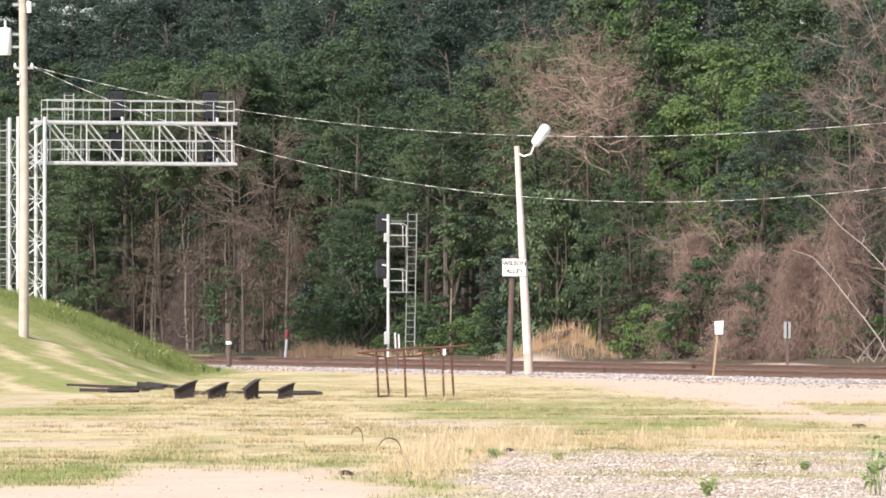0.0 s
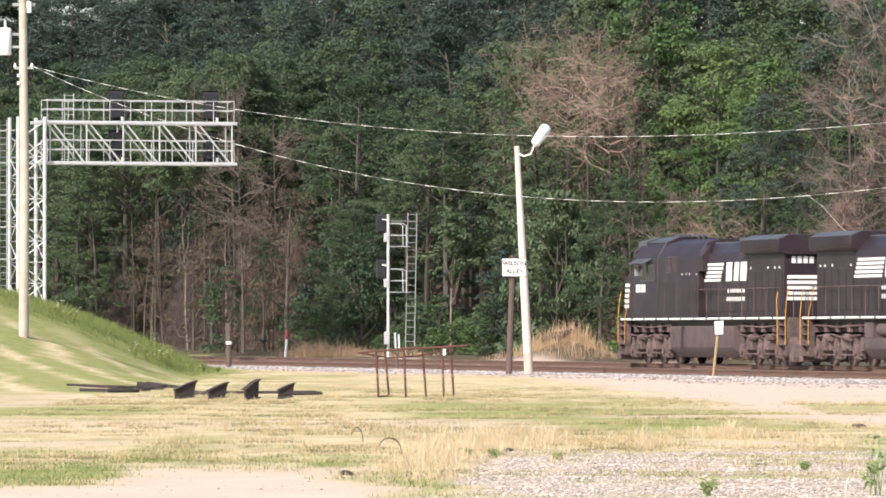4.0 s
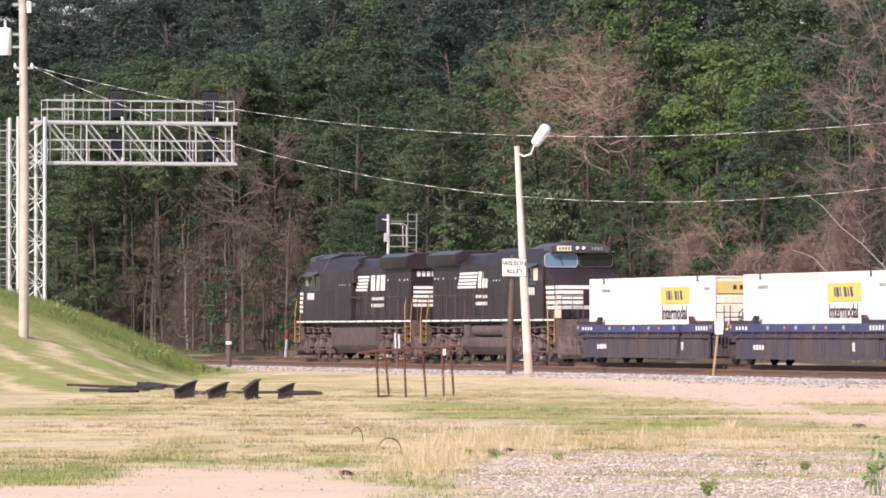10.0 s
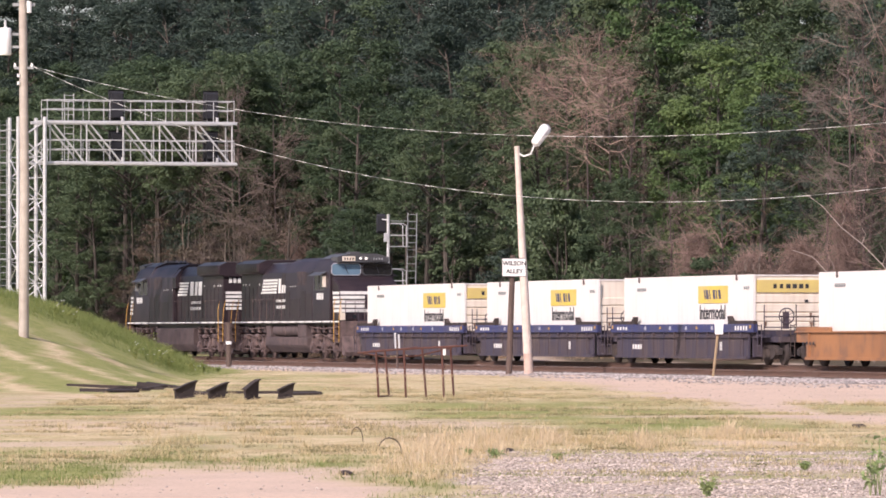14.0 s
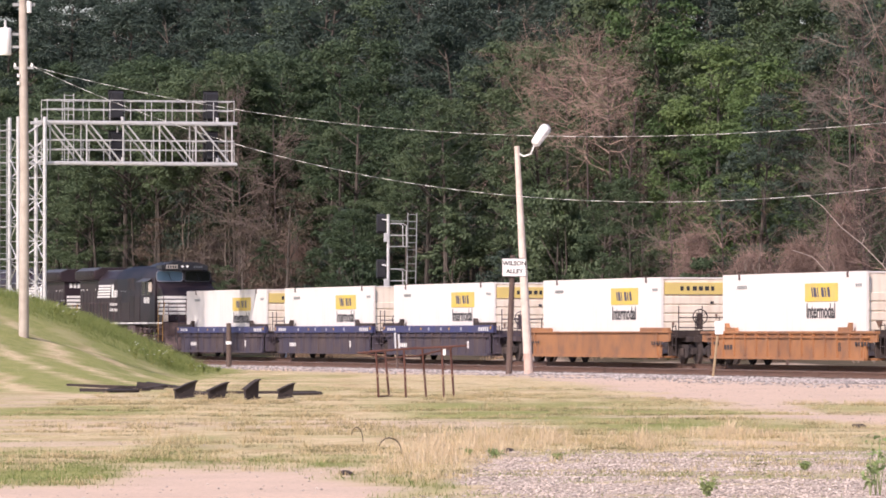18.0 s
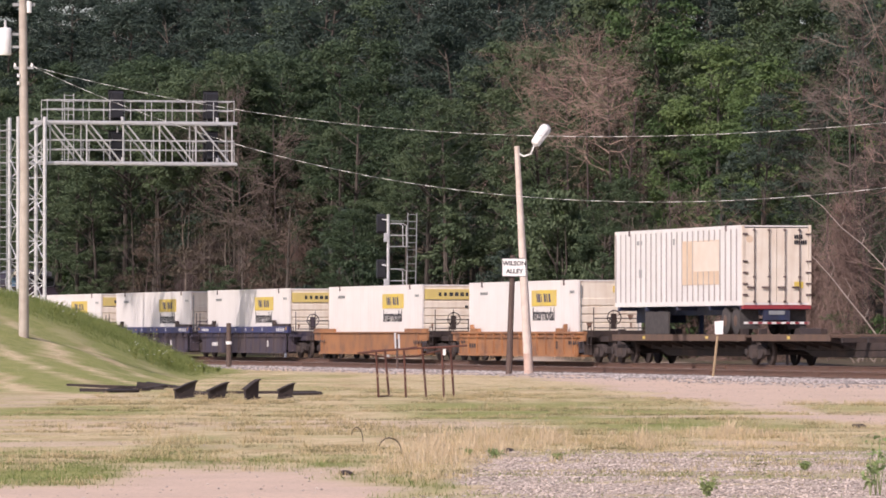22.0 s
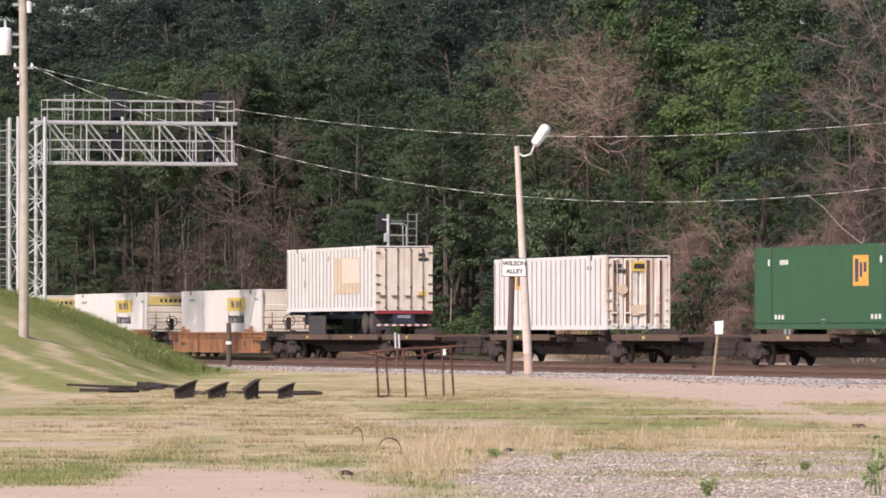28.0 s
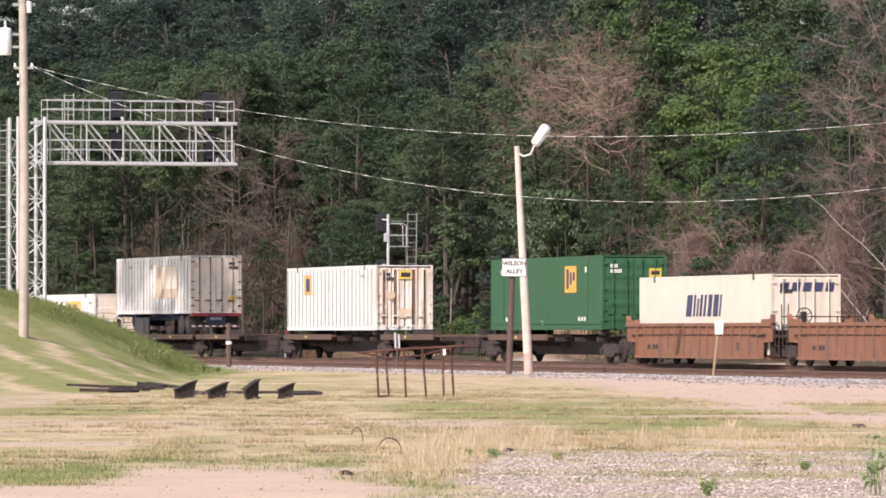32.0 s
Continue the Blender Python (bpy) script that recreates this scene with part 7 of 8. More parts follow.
    for q in (-1, 1):
        part("bulkhead", Mesh().box(q * e - 0.06, q * e + 0.06, -1.42, 1.42, 0.30, 1.25), gear_mat, root)
        part("end_platform", Mesh().box(q * e if q > 0 else -length - 0.6, length + 0.6 if q > 0 else -e, -1.0, 1.0, 0.82, 1.02).box(q * (e + 0.4) - 0.4, q * (e + 0.4) + 0.4, -1.45, 1.45, 0.98, 1.10), gear_mat, root)
        if bulk:
            gear = Mesh()
            for y in (-1.35, -0.7, 0.7, 1.35):
                gear.tube([(q * (length - 0.25), y, 1.02), (q * (length - 0.25), y, 2.15 if abs(y) > 1 else 1.75)], 0.022, 6)
            for z in (1.35, 1.72):
                gear.tube([(q * (length - 0.25), -1.35, z), (q * (length - 0.25), 1.35, z)], 0.02, 6)
            for s in (-1, 1):
                for z in (0.35, 0.7, 1.05, 1.4):
                    gear.tube([(q * (length - 0.55), s * 1.5, z), (q * (length - 0.1), s * 1.5, z)], 0.016, 6)
                gear.tube([(q * (length - 0.55), s * 1.5, 0.3), (q * (length - 0.55), s * 1.5, 1.45)], 0.02, 6)
                gear.tube([(q * (length - 0.1), s * 1.5, 0.3), (q * (length - 0.1), s * 1.5, 1.45)], 0.02, 6)
            part("end_railing", gear, gear_mat, root, "railings and grab irons at the car end")
    for q in trucks:
        freight_truck(root, q)
    if bulk:
        bw = Mesh()
        n = 14
        ring = [(-length + 0.15, 0.55 + 0.28 * math.cos(6.2832 * i / n), 1.75 + 0.28 * math.sin(6.2832 * i / n)) for i in range(n + 1)]
        bw.tube(ring, 0.022, 6, cap=False)
        for i in range(0, n, 3):
            bw.tube([(-length + 0.15, 0.55, 1.75), ring[i]], 0.014, 5)
        bw.box(-length + 0.16, -length + 0.3, 0.45, 0.65, 1.3, 1.9)
        part("brake_wheel", bw, gear_mat, root, "hand brake wheel")
    RUNNING.append((root, c, False, 0.0))
    return root


def corrugated(mesh, axis, a0, a1, z0, z1, at, depth, pitch, out):
    """A plate with trapezoid ribs that run upright; axis: the plate's long way."""
    n = max(1, round((a1 - a0) / pitch))
    w = (a1 - a0) / n
    pts = []
    for i in range(n):
        p = a0 + i * w
        pts += [(p, 0), (p + 0.80 * w, 0), (p + 0.84 * w, depth), (p + 0.95 * w, depth)]
    pts.append((a1, 0))
    vs, fs = [], []
    for p, d in pts:
        q = at - out * d
        for z in (z0, z1):
            vs.append((p, q, z) if axis == "x" else (q, p, z))
    for i in range(len(pts) - 1):
        fs.append((2 * i, 2 * i + 2, 2 * i + 3, 2 * i + 1))
    return mesh.add(vs, fs)


CL, CW, CH = 16.15, 2.6, 2.88


def container(c, z, label, side_mat, end_mat, style):
    """A 53-foot container; x forward, z from its floor."""
    root = thing("container", label, "container", None, "containers")
    h, w = CL / 2, CW / 2
    for x in (-h, h):
        for y in (-w, w):
            fr = Mesh().box(x - 0.09 if x > 0 else x, x if x > 0 else x + 0.09, y - 0.09 if y > 0 else y, y if y > 0 else y + 0.09, 0, CH)
            part("corner_post", fr, end_mat if style in ("tan", "rust") else side_mat, root)
    part("roof", Mesh().box(-h + 0.02, h - 0.02, -w + 0.02, w - 0.02, CH - 0.06, CH - 0.01), side_mat, root)
    part("base_frame", Mesh().box(-h + 0.03, h - 0.03, -w + 0.03, w - 0.03, 0.02, 0.16), side_mat, root)
    for s in (-1, 1):
        sd = Mesh()
        if style in ("tan", "rust"):
            corrugated(sd, "x", -h + 0.09, h - 0.09, 0.16, CH - 0.12, s * (w - 0.005), 0.05, 0.70 if style == "rust" else 0.66, s)
        else:
            sd.box(-h + 0.09, h - 0.09, s * (w - 0.02) - 0.012, s * (w - 0.02) + 0.012, 0.16, CH - 0.12)
        side = part("side_wall", sd, side_mat, root, "ribbed side wall" if style in ("tan", "rust") else "smooth side wall")
        if style in ("tan", "rust"):
            # a narrow darker strip over each groove of the side
            sw = Mesh()
            n = max(1, round((2 * h - 0.18) / (0.70 if style == "rust" else 0.66)))
            for i in range(n):
                q = -h + 0.09 + (i + 0.90) * (2 * h - 0.18) / n
                sw.box(q - 0.045, q + 0.045, s * (w + 0.004) - 0.010, s * (w + 0.004) + 0.010, 0.17, CH - 0.13)
            tagged(part("side_seams", sw, M_GROOVE, side, "narrow dark strips over the side grooves"), kind="stuff")
        part("top_rail", Mesh().box(-h + 0.09, h - 0.09, s * w - 0.05 if s > 0 else -w, w if s > 0 else -w + 0.05, CH - 0.12, CH), side_mat, root)
        part("bottom_rail", Mesh().box(-h + 0.09, h - 0.09, s * w - 0.05 if s > 0 else -w, w if s > 0 else -w + 0.05, 0.0, 0.16), side_mat, root)
        for q in (-6.1, 6.1):
            part("lift_casting", Mesh().box(q - 0.1, q + 0.1, s * w - 0.03 if s > 0 else -w - 0.01, w + 0.01 if s > 0 else -w + 0.03, CH - 0.2, CH + 0.02), M_UNDER, root)
        y = s * (w + 0.006)
        if style == "plain":
            # yellow plate with dark shapes, a word below
            sg = part("sign_panel", Mesh().box(-5.06, -1.47, y - 0.006, y + 0.006, 1.87, 2.50), M_YEL, side, "yellow panel")
            for a, b in ((-2.42, -2.28), (-2.80, -2.50), (-3.02, -2.92), (-3.62, -3.34), (-3.86, -3.72), (-4.28, -4.02)):
                part("sign_shape", Mesh().prism("y", [(a, 2.02), (b, 2.02), (b + 0.12, 2.36), (a + 0.12, 2.36)], y + s * 0.004 - 0.005, y + s * 0.004 + 0.005), M_NAVY, sg)
            t = part("lettering", letters("Intermodal", 0.72, M_INK, bold=0.012), M_INK, side, "black word on the white side")
            t.matrix_local = Matrix.Translation((-3.2, y, 1.52)) @ Euler((radians(90), 0, radians(180 if s > 0 else 0))).to_matrix().to_4x4()
            sm = Mesh()
            bars(sm, 5.2, 6.4, CH - 0.52, CH - 0.40, 6, y)
            bars(sm, -7.6, -6.9, CH - 0.52, CH - 0.42, 3, y)
            part("stencil_bars", sm, M_GALVD, side)
        elif style == "blue":
            for a, b, z0, z1 in ((1.45, 2.10, 1.40, 2.19), (1.02, 1.22, 1.40, 2.19), (0.62, 0.80, 1.40, 2.05), (0.18, 0.44, 1.40, 2.19), (-0.28, -0.06, 1.40, 2.19), (-0.98, -0.56, 1.40, 2.19), (-1.78, -1.22, 1.40, 2.19), (-2.12, -1.96, 1.40, 2.19)):
                part("lettering_shape", Mesh().prism("y", [(a - 0.3 * (z0 - 1.4), z0), (b - 0.3 * (z0 - 1.4), z0), (b - 0.3 * (z1 - 1.4), z1), (a - 0.3 * (z1 - 1.4), z1)], y - 0.005, y + 0.005), M_NAVY, side, "navy slanted block shape")
        elif style == "green":
            part("sign_panel", Mesh().box(-4.54, -2.93, y - 0.006, y + 0.006, 1.46, 2.50), M_ORSIGN, side, "orange panel")
            mk = Mesh()
            for a, b, q, r in ((-3.5, -3.15, 0.5, 1.28), (-3.9, -3.65, 0.62, 1.12), (-4.35, -4.05, 0.62, 0.95)):
                mk.box(a, b, y + s * 0.004 - 0.005, y + s * 0.004 + 0.005, CH - r, CH - q)
            part("sign_shapes", mk, M_NAVY, side, "dark block shapes")
            sm = Mesh()
            for x0 in (-5.84, 4.7):
                bars(sm, x0, x0 + 1.2, 0.34, 0.50, 3, y, 0.4)
            bars(sm, 4.2, 5.2, CH - 0.62, CH - 0.45, 4, y)
            for x0 in (6.3, -5.95):
                sm.box(x0, x0 + 0.2, y - 0.004, y + 0.004, CH - 0.65, CH - 0.42)
            sm.box(0.1, 0.5, y - 0.004, y + 0.004, 0.2, 0.34)
            part("stencil_bars", sm, M_WHITE, side, "white stencilled bars")
            for q in (-6.1, 6.1):
                part("seam", Mesh().box(q - 0.03, q + 0.03, y - 0.01, y + 0.01, 0.16, CH - 0.12), side_mat, side)
            part("rub_rail", Mesh().box(-h + 0.1, h - 0.1, y - 0.02, y + 0.02, 0.22, 0.32), side_mat, side)
        elif style == "tan":
            part("faded_panel", Mesh().box(-5.43, -0.73, y - 0.004, y + 0.004, 0.77, 2.39), M_FADED, side, "faded tan patch of a removed panel")
            part("faded_panel", Mesh().box(-5.3, -2.2, y + s * 0.005 - 0.004, y + s * 0.005 + 0.004, 1.26, 2.35), M_FADED2, side)
            sm = Mesh()
            bars(sm, 4.4, 5.2, CH - 0.55, CH - 0.40, 2, y)
            bars(sm, 0.2, 0.5, CH - 0.6, CH - 0.38, 1, y)
            sm.box(4.45, 4.8, y - 0.004, y + 0.004, 1.1, 1.4)
            part("stencil_bars", sm, M_GALVD, side)
        elif style == "rust":
            sm = Mesh()
            bars(sm, -6.2, -5.4, CH - 0.55, CH - 0.42, 2, y)
            part("stencil_bars", sm, M_GALVD, side)
            sp = part("sign_panel", Mesh().box(3.5, 4.8, y - 0.006, y + 0.006, CH - 1.25, CH - 0.35), M_ORSIGN, side, "small yellow panel")
            part("sign_shapes", Mesh().box(3.8, 4.5, y + s * 0.004 - 0.004, y + s * 0.004 + 0.004, CH - 1.1, CH - 0.5), M_NAVY, sp)
    # ends: doors at the rear, which faces the camera
    x = -h
    if style == "plain":
        part("end_wall", Mesh().box(x + 0.05, x + 0.09, -w + 0.09, w - 0.09, 0.05, CH - 0.06), end_mat, root, "cream rear end wall")
        for z0 in np.arange(0.22, CH - 0.8, 0.33):
            part("end_rib", Mesh().prism("y", [(x + 0.05, z0), (x + 0.01, z0 + 0.02), (x + 0.01, z0 + 0.27), (x + 0.05, z0 + 0.29)], -w + 0.12, w - 0.12), end_mat, root)
        wide = c not in (138.75, 205.95)
        if wide:
            part("end_panel", Mesh().box(x - 0.005, x + 0.05, -w + 0.14, w - 0.14, CH - 0.64, CH - 0.20), M_HEADER, root, "faded mustard header panel")
        else:
            part("end_panel", Mesh().box(x - 0.005, x + 0.05, -w + 0.14, -0.15, CH - 0.50, CH - 0.24), M_YEL, root, "small yellow panel")
            for yy in (-w + 0.12, w - 0.16):
                part("door_bar", Mesh().box(x - 0.01, x + 0.03, yy, yy + 0.03, 0.2, CH - 0.2), M_GALVD, root, "thin grey bar")
        for i, wd in enumerate((0.12, 0.12, 0.16, 0.16, 0.16, 0.12) if wide else ()):
            yy = 0.55 - i * 0.24
            part("end_shape", Mesh().box(x - 0.012, x - 0.004, yy - wd, yy, CH - 0.50, CH - 0.34), M_INK, root, "dark block shape")
        part("placard", Mesh().box(x - 0.012, x - 0.002, -0.75, -0.62, CH - 1.0, CH - 0.9), M_INK, root)
        for k, (yy, z0) in enumerate(((0.82, 0.42), (0.80, 0.75), (0.84, 1.08), (-0.86, 0.42), (-0.84, 0.75), (-0.87, 1.08), (-0.85, 1.4))):
            wd = 0.05 + 0.025 * ((k * 7 + int(c)) % 4)
            part("rust_stain", Mesh().prism("x", [(yy - wd, z0 + 0.12), (yy + wd, z0 + 0.11), (yy + 0.5 * wd, z0 - 0.02), (yy + 0.2 * wd, z0 - 0.12), (yy - 0.6 * wd, z0 - 0.03)], x - 0.004, x + 0.008), M_RUSTCH, root, "brown rust stain")
    else:
        for s in (-1, 1):
            d = Mesh()
            if style == "rust":
                corrugated(d, "y", min(s * 0.01, s * (w - 0.1)), max(s * 0.01, s * (w - 0.1)), 0.1, CH - 0.12, x + 0.03, 0.05, 0.6, -1)
                for yy in (0.42, 0.92):
                    part("door_channel", Mesh().box(x + 0.018, x + 0.028, s * yy - 0.07, s * yy + 0.07, 0.25, CH - 0.2), M_RUSTCH, root, "rust-brown recessed channel")
            elif style == "green":
                y0, y1 = min(s * 0.01, s * (w - 0.1)), max(s * 0.01, s * (w - 0.1))
                d.box(x + 0.04, x + 0.08, y0, y1, 0.1, CH - 0.1)
                for z0 in (0.3, 0.85, 1.4, 1.95, 2.4):
                    d.prism("y", [(x + 0.04, z0), (x + 0.025, z0 + 0.04), (x + 0.025, z0 + 0.26), (x + 0.04, z0 + 0.3)], y0 + 0.05, y1 - 0.05)
            else:
                d.box(x + 0.02, x + 0.07, min(s * 0.01, s * (w - 0.1)), max(s * 0.01, s * (w - 0.1)), 0.1, CH - 0.1)
            door = part("door", d, end_mat, root, "rear door leaf")
            for y in (0.30, 0.85):
                r = Mesh().tube([(x - 0.03, s * y, 0.08), (x - 0.03, s * y, CH - 0.1)], 0.017, 6)
                for z0 in (0.12, 1.0, CH - 0.2):
                    r.box(x - 0.05, x + 0.02, s * y - 0.045, s * y + 0.045, z0, z0 + 0.05)
                r.box(x - 0.06, x - 0.02, s * y - 0.02, s * y + 0.28, 0.62, 0.68)
                part("lock_rod", r, M_UNDER if style == "tan" else end_mat, door, "upright lock rod")
            for z0 in (0.35, 0.75, 1.15, 1.55, CH - 0.35):
                hg = Mesh().box(x - 0.03, x + 0.03, s * (w - 0.20) if s > 0 else -w + 0.01, w - 0.01 if s > 0 else -w + 0.20, z0, z0 + 0.06)
                part("hinge", hg, M_UNDER if style == "tan" else end_mat, door)
        mk = Mesh()
        for r in range(2):
            for i in range(4 + 2 * r):
                mk.box(x - 0.006, x + 0.02, (-0.72 if style == "tan" else 0.9) - i * 0.08, (-0.72 if style == "tan" else 0.9) - i * 0.08 + 0.055, CH - 0.48 - 0.2 * r, CH - 0.34 - 0.2 * r)
        part("code_bars", mk, M_WHITE if style == "green" else M_INK, root, "blank identification bars")
        if style == "tan":
            part("red_emblem", Mesh().tube([(x + 0.012, 1.02, CH - 0.5), (x + 0.02, 1.02, CH - 0.5)], 0.13, 16), M_FADED, root, "faint round emblem")
            part("yellow_label", Mesh().box(x + 0.01, x + 0.02, -1.0, -0.66, 0.62, 0.85), M_YEL, root)
        if style == "rust":
            part("end_panel", Mesh().box(x - 0.02, x + 0.0, -0.36, 0.26, CH - 0.62, CH - 0.24), M_YEL, root, "dirty yellow panel")
            part("end_shapes", Mesh().box(x - 0.028, x - 0.018, -0.26, 0.16, CH - 0.52, CH - 0.33), M_DARKRUST, root)
            part("hatch", Mesh().tube([(x - 0.03, 0.62, 1.55), (x - 0.0, 0.62, 1.55)], 0.2, 14), M_FADED, root, "round tan vent cover")
            part("tan_label", Mesh().box(x - 0.02, x + 0.0, -0.3, 0.25, 0.55, 0.95), M_FADED, root)
        if style == "green":
            part("end_panel", Mesh().box(x - 0.02, x + 0.0, -1.1, -0.6, CH - 0.85, CH - 0.5), M_YEL, root, "yellow corner panel")
            part("end_shapes", Mesh().box(x - 0.028, x - 0.018, -1.02, -0.68, CH - 0.75, CH - 0.6), M_INK, root)
        if style == "blue":
            for i in range(5):
                yy = 0.95 - i * 0.42
                part("end_shape", Mesh().prism("x", [(yy, CH - 0.62), (yy - 0.3, CH - 0.62), (yy - 0.36, CH - 0.3), (yy - 0.06, CH - 0.3)], x + 0.005, x + 0.015), M_NAVY, root, "navy slanted block shape")
    part("front_wall", Mesh().box(h - 0.06, h - 0.02, -w + 0.08, w - 0.08, 0.05, CH - 0.05), side_mat, root)
    RUNNING.append((root, c, False, z))
    return root


def spine_unit(c, label, trucks, decks=(1,)):
    """One unit of a spine car: a centre sill with end platforms over the trucks."""
    root = thing("spine_car", label, "railway car", None, "spine cars")
    e = 8.83
    part("centre_sill", Mesh().box(-e + 0.3, e - 0.3, -0.28, 0.28, 0.55, 1.02).prism("y", [(-5.8, 0.55), (-4.6, 0.30), (4.6, 0.30), (5.8, 0.55)], -0.26, 0.26), M_SPINE, root, "dark centre sill", bevel=0.02)
    for q in decks:
        x0, x1 = sorted((-q * 0.4, q * (e - 0.45)))
        part("end_deck", Mesh().box(x0, x1, -1.3, 1.3, 0.98, 1.07), M_DECK, root, "rusty brown end deck", bevel=0.01)
        for s in (-1, 1):
            part("deck_sill", Mesh().box(x0, x1, s * 1.3 - 0.03, s * 1.3 + 0.03, 0.86, 1.10), M_DECK, root)
            part("reflector", Mesh().box((x0 + x1) / 2, (x0 + x1) / 2 + 0.3, s * 1.332 - 0.004, s * 1.332 + 0.004, 0.93, 1.03), M_YEL, root, "yellow reflector")
            for x in np.linspace(x0 + 0.3, x1 - 0.3, 7):
                part("deck_bracket", Mesh().prism("x", [(s * 0.28, 0.6), (s * 1.27, 0.88), (s * 1.27, 0.98), (s * 0.28, 0.98)], x - 0.03, x + 0.03), M_SPINE, root)
    for q in (-1, 1):
        for s in (-1, 1):
            part("pedestal", Mesh().box(q * (CL / 2 - 0.35) - 0.14, q * (CL / 2 - 0.35) + 0.14, s * 1.12 - 0.12, s * 1.12 + 0.12, 1.07, 1.30), M_SPINE, root)
    for x in (-7.4, -4.4, -1.6):
        part("cross_bearer", Mesh().box(x - 0.12, x + 0.12, -1.28, 1.28, 0.82, 0.98), M_SPINE, root)
    part("hitch", Mesh().prism("y", [(5.6, 1.02), (6.5, 1.02), (6.2, 1.32), (5.9, 1.32)], -0.4, 0.4), M_SPINE, root, "folded trailer hitch")
    for q in trucks:
        freight_truck(root, q)
    RUNNING.append((root, c, False, 0.0))


def road_chassis(c, z):
    """A blue road chassis with tandem wheels, under the ribbed container."""
    root = thing("road_chassis", "blue skeletal road chassis with dusty tyres on a flat car", "trailer chassis", None, "")
    for s in (-1, 1):
        part("main_beam", Mesh().box(-7.9, 7.6, s * 0.5 - 0.06, s * 0.5 + 0.06, 0.72, 1.04), M_CHASSIS, root)
    for x in (-7.8, -4.0, 0.0, 4.0, 7.6):
        part("cross_beam", Mesh().box(x - 0.12, x + 0.12, -1.28, 1.28, 0.90, 1.05), M_CHASSIS, root)
    part("gooseneck", Mesh().box(4.6, 7.9, -0.48, 0.48, 0.45, 0.75), M_CHASSIS, root)
    part("rear_bolster", Mesh().box(-8.1, -7.8, -1.28, 1.28, 0.92, 1.06), M_RED, root, "red rear bolster")
    part("tail_frame", Mesh().box(-8.06, -7.9, -0.42, 0.42, 0.52, 0.92), M_CHASSIS, root)
    part("plate_bars", Mesh().box(-8.08, -8.06, -0.3, 0.3, 0.72, 0.86), M_GALVD, root)
    bumper = part("bumper", Mesh().box(-8.08, -8.0, -1.22, 1.22, 0.38, 0.46), M_WHITE, root, "white and red striped bumper bar")
    st = Mesh()
    for i in range(7):
        st.box(-8.086, -8.079, -1.2 + i * 0.35, -1.03 + i * 0.35, 0.385, 0.455)
    part("bumper_stripe", st, M_RED, bumper)
    for y in (0.4, -0.5):
        part("bumper_leg", Mesh().box(-8.05, -7.95, y, y + 0.1, 0.42, 0.92), M_CHASSIS, root)
    for x in (-5.6, -6.85):
        part("axle", Mesh().tube([(x, -1.0, 0.5), (x, 1.0, 0.5)], 0.07, 8), M_UNDER, root)
        for s in (-1, 1):
            for y in (0.72, 1.05):
                wh = part("tyre", Mesh().tube([(x, s * (y - 0.12), 0.5), (x, s * (y - 0.09), 0.5), (x, s * (y + 0.09), 0.5), (x, s * (y + 0.12), 0.5)], [0.44, 0.5, 0.5, 0.44], 20), M_TYRE, root, "dusty road tyre")
            part("wheel_rim", Mesh().tube([(x, s * 1.13, 0.5), (x, s * 1.18, 0.5)], [0.28, 0.2], 14), M_DECK, root, "brown wheel rim")
    for y in (0.55, -1.25):
        part("mudflap", Mesh().box(-7.62, -7.6, y, y + 0.7, 0.2, 0.9), M_TYRE, root, "black mud flap")
    for s in (-1, 1):
        part("landing_leg", Mesh().box(3.9, 4.1, s * 0.9 - 0.08, s * 0.9 + 0.08, 0.05, 0.9).box(3.8, 4.2, s * 0.9 - 0.15, s * 0.9 + 0.15, 0.02, 0.07), M_CHASSIS, root)
    part("side_board", Mesh().box(1.2, 4.2, 1.18, 1.24, 0.02, 0.86), M_TYRE, root, "dark side board")
    RUNNING.append((root, c, False, z))


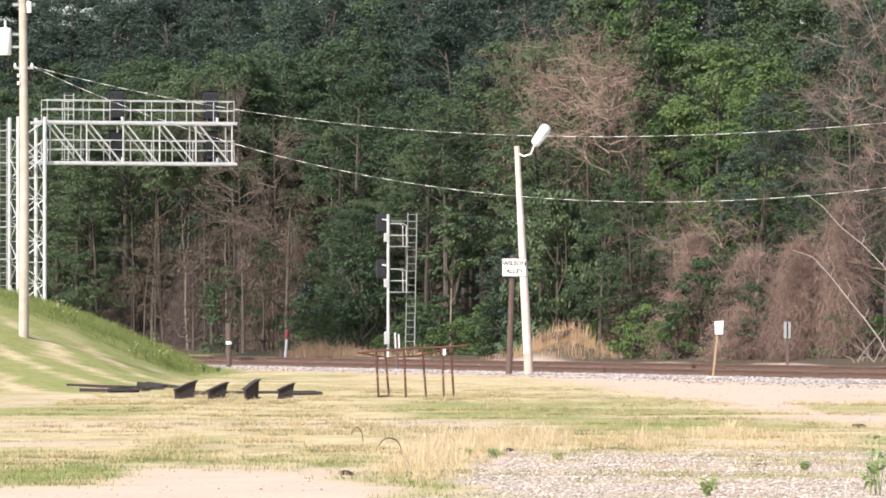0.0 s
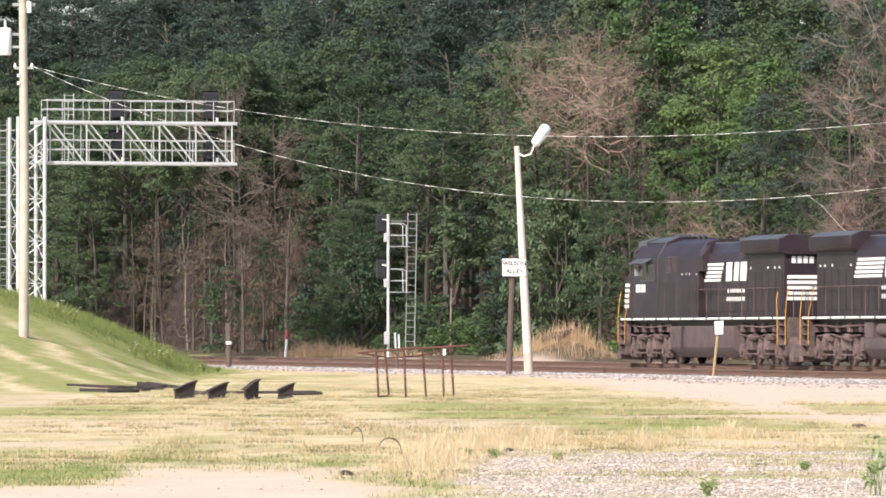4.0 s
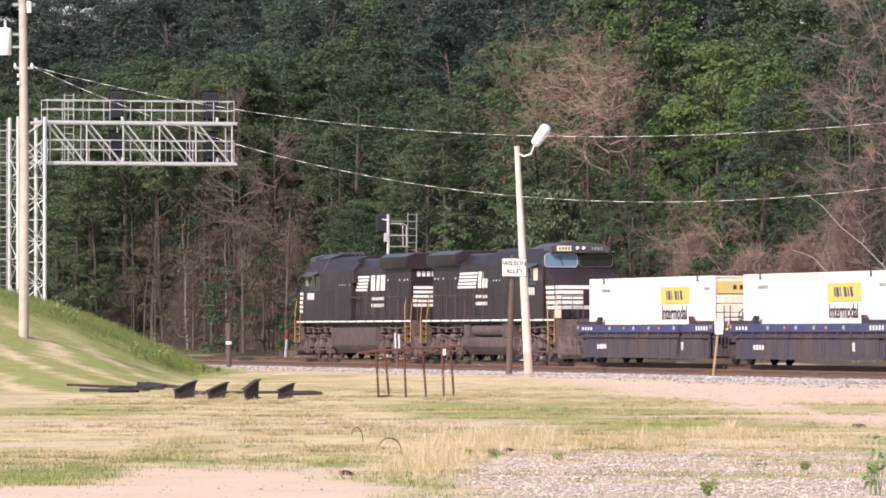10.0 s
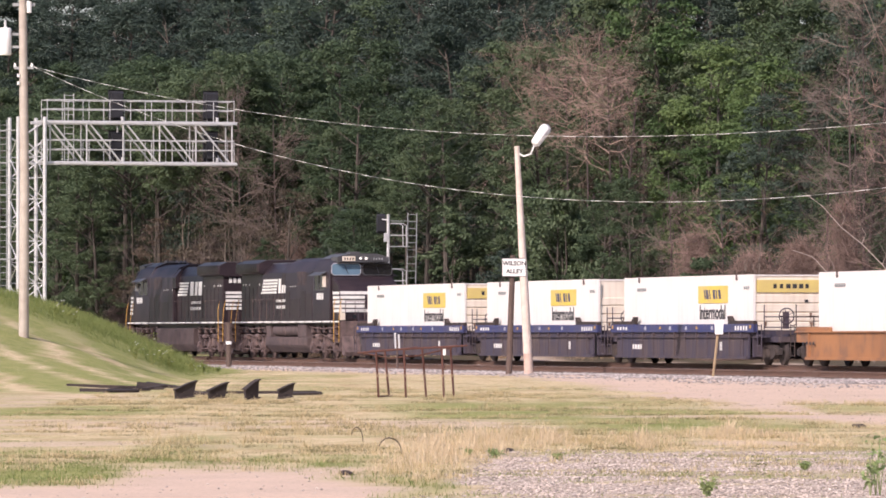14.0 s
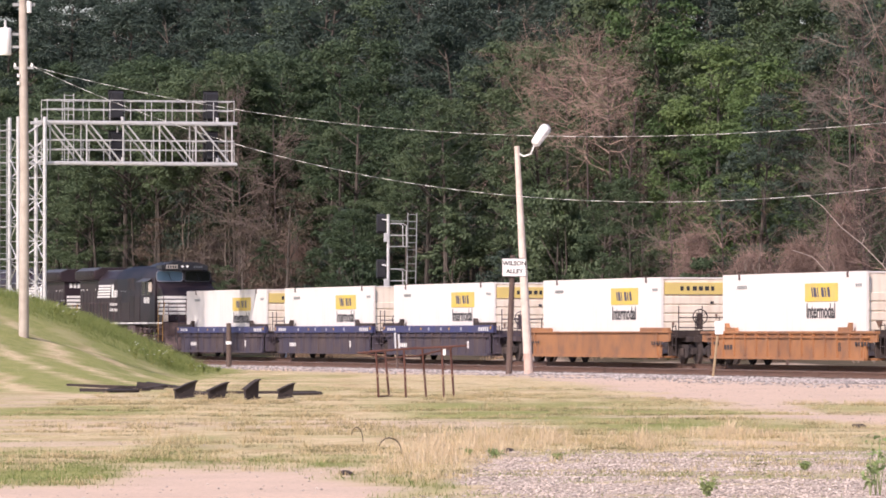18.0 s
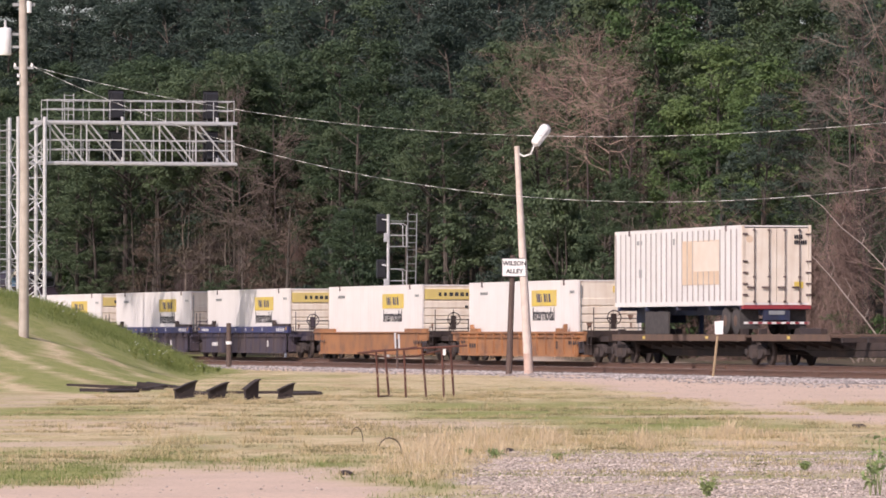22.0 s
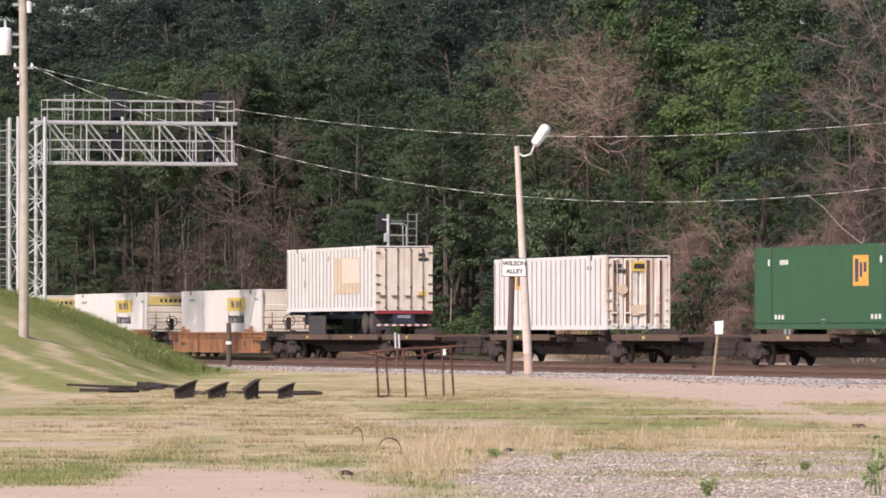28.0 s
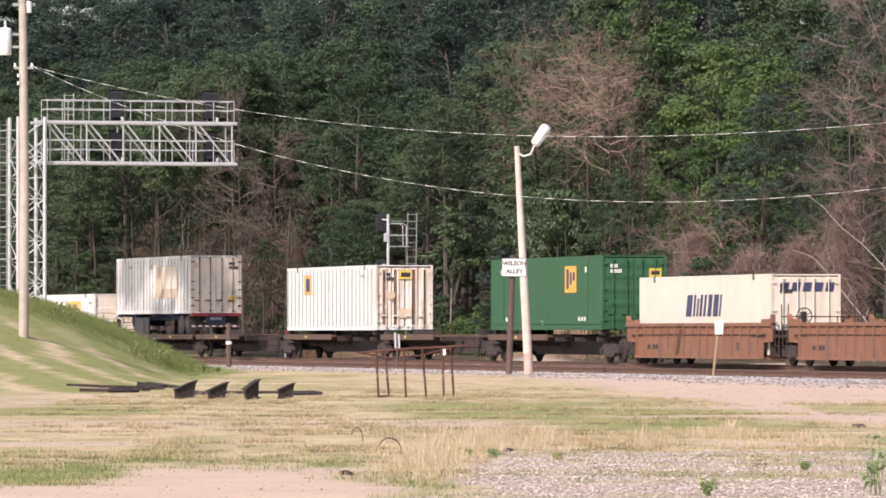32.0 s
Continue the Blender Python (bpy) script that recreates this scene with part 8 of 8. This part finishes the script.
def build_train():
    locomotive(74.16, False, "black diesel locomotive with white striped emblem leading the train")
    locomotive(96.45, True, "black diesel locomotive running backwards with its cab facing rear")
    for c, tr in ((119.0, (9.0, -9.875)), (138.75, (-9.875,)), (158.5, (-9.0,))):
        well_car(c, M_WELLBLUE, M_WELLGREY, "grimy blue articulated well car carrying a white container", 12, tr, sill_z=1.46, chord=0.29, ledge=1.0)
        container(c, 0.36, "white container with a yellow panel in a blue well car", M_BOXW, M_BOXEND, "plain")
    well_car(182.1, M_WELLOR, M_WELLOR, "plain-sided orange well car carrying a white container", 2, (10.0, -10.0), length=10.7, sill_z=1.20, panels=False, chord=0.05, raised=True)
    container(182.1, 0.36, "white container with a yellow panel in an orange well car", M_BOXW, M_BOXEND, "plain")
    well_car(205.95, M_WELLOR, M_WELLOR, "ribbed orange well car carrying a white container", 14, (10.0, -10.0), length=10.7, sill_z=1.20, panels=False, chord=0.08, ledge=0.99)
    container(205.95, 0.36, "white container with a yellow panel in a ribbed orange well car", M_BOXW, M_BOXEND, "plain")
    for i in range(5):
        c = 227.25 + i * 17.62
        tr = ((8.2, -8.81), (-8.81,), (-8.81,), (-8.81,), (-8.2,))[i]
        spine_unit(c, "brown-black spine car, empty" if i % 2 else "brown-black spine car with a container on it", tr, (-1, 1) if i == 0 else (1,))
    road_chassis(227.2, 1.09)
    container(227.2, 2.14, "ribbed cream container with a faded tan patch on a road chassis", M_SIDE2, M_BOXEND, "tan")
    container(262.75, 1.28, "ribbed white container with rust-streaked doors on a spine car", M_SIDE2, M_RUSTEND, "rust")
    container(297.75, 1.28, "green container with an orange panel on a spine car", M_GREEN, M_GREEN, "green")
    well_car(318.95, M_WELLBR, M_WELLBR, "brown ribbed well car carrying a white container", 16, (9.0, -9.875), panels=False, chord=0.12, ledge=1.12)
    container(318.95, 0.36, "white container with navy slanted shapes in a brown well car", M_CREAM, M_BOXEND, "blue")
    well_car(338.7, M_WELLBR, M_WELLBR, "brown ribbed well car, empty", 16, (-9.0,), panels=False, chord=0.12, ledge=1.12)


build_train()



def motions():
    """The train runs by; its wheels turn."""
    for ob, c, back, dz in RUNNING:
        walk(ob, [(t * 0.8, on_line(c, t * 0.8, back, dz)) for t in range(41)])
    for ob, r, sense, (x, y, z) in WHEELS:
        rows = []
        for k in range(481):
            t = k / 15.0
            rows.append((t, Matrix.Translation((x, y, z)) @ Matrix.Rotation(sense * gone(t) / r, 4, "Y")))
        walk(ob, rows)


motions()
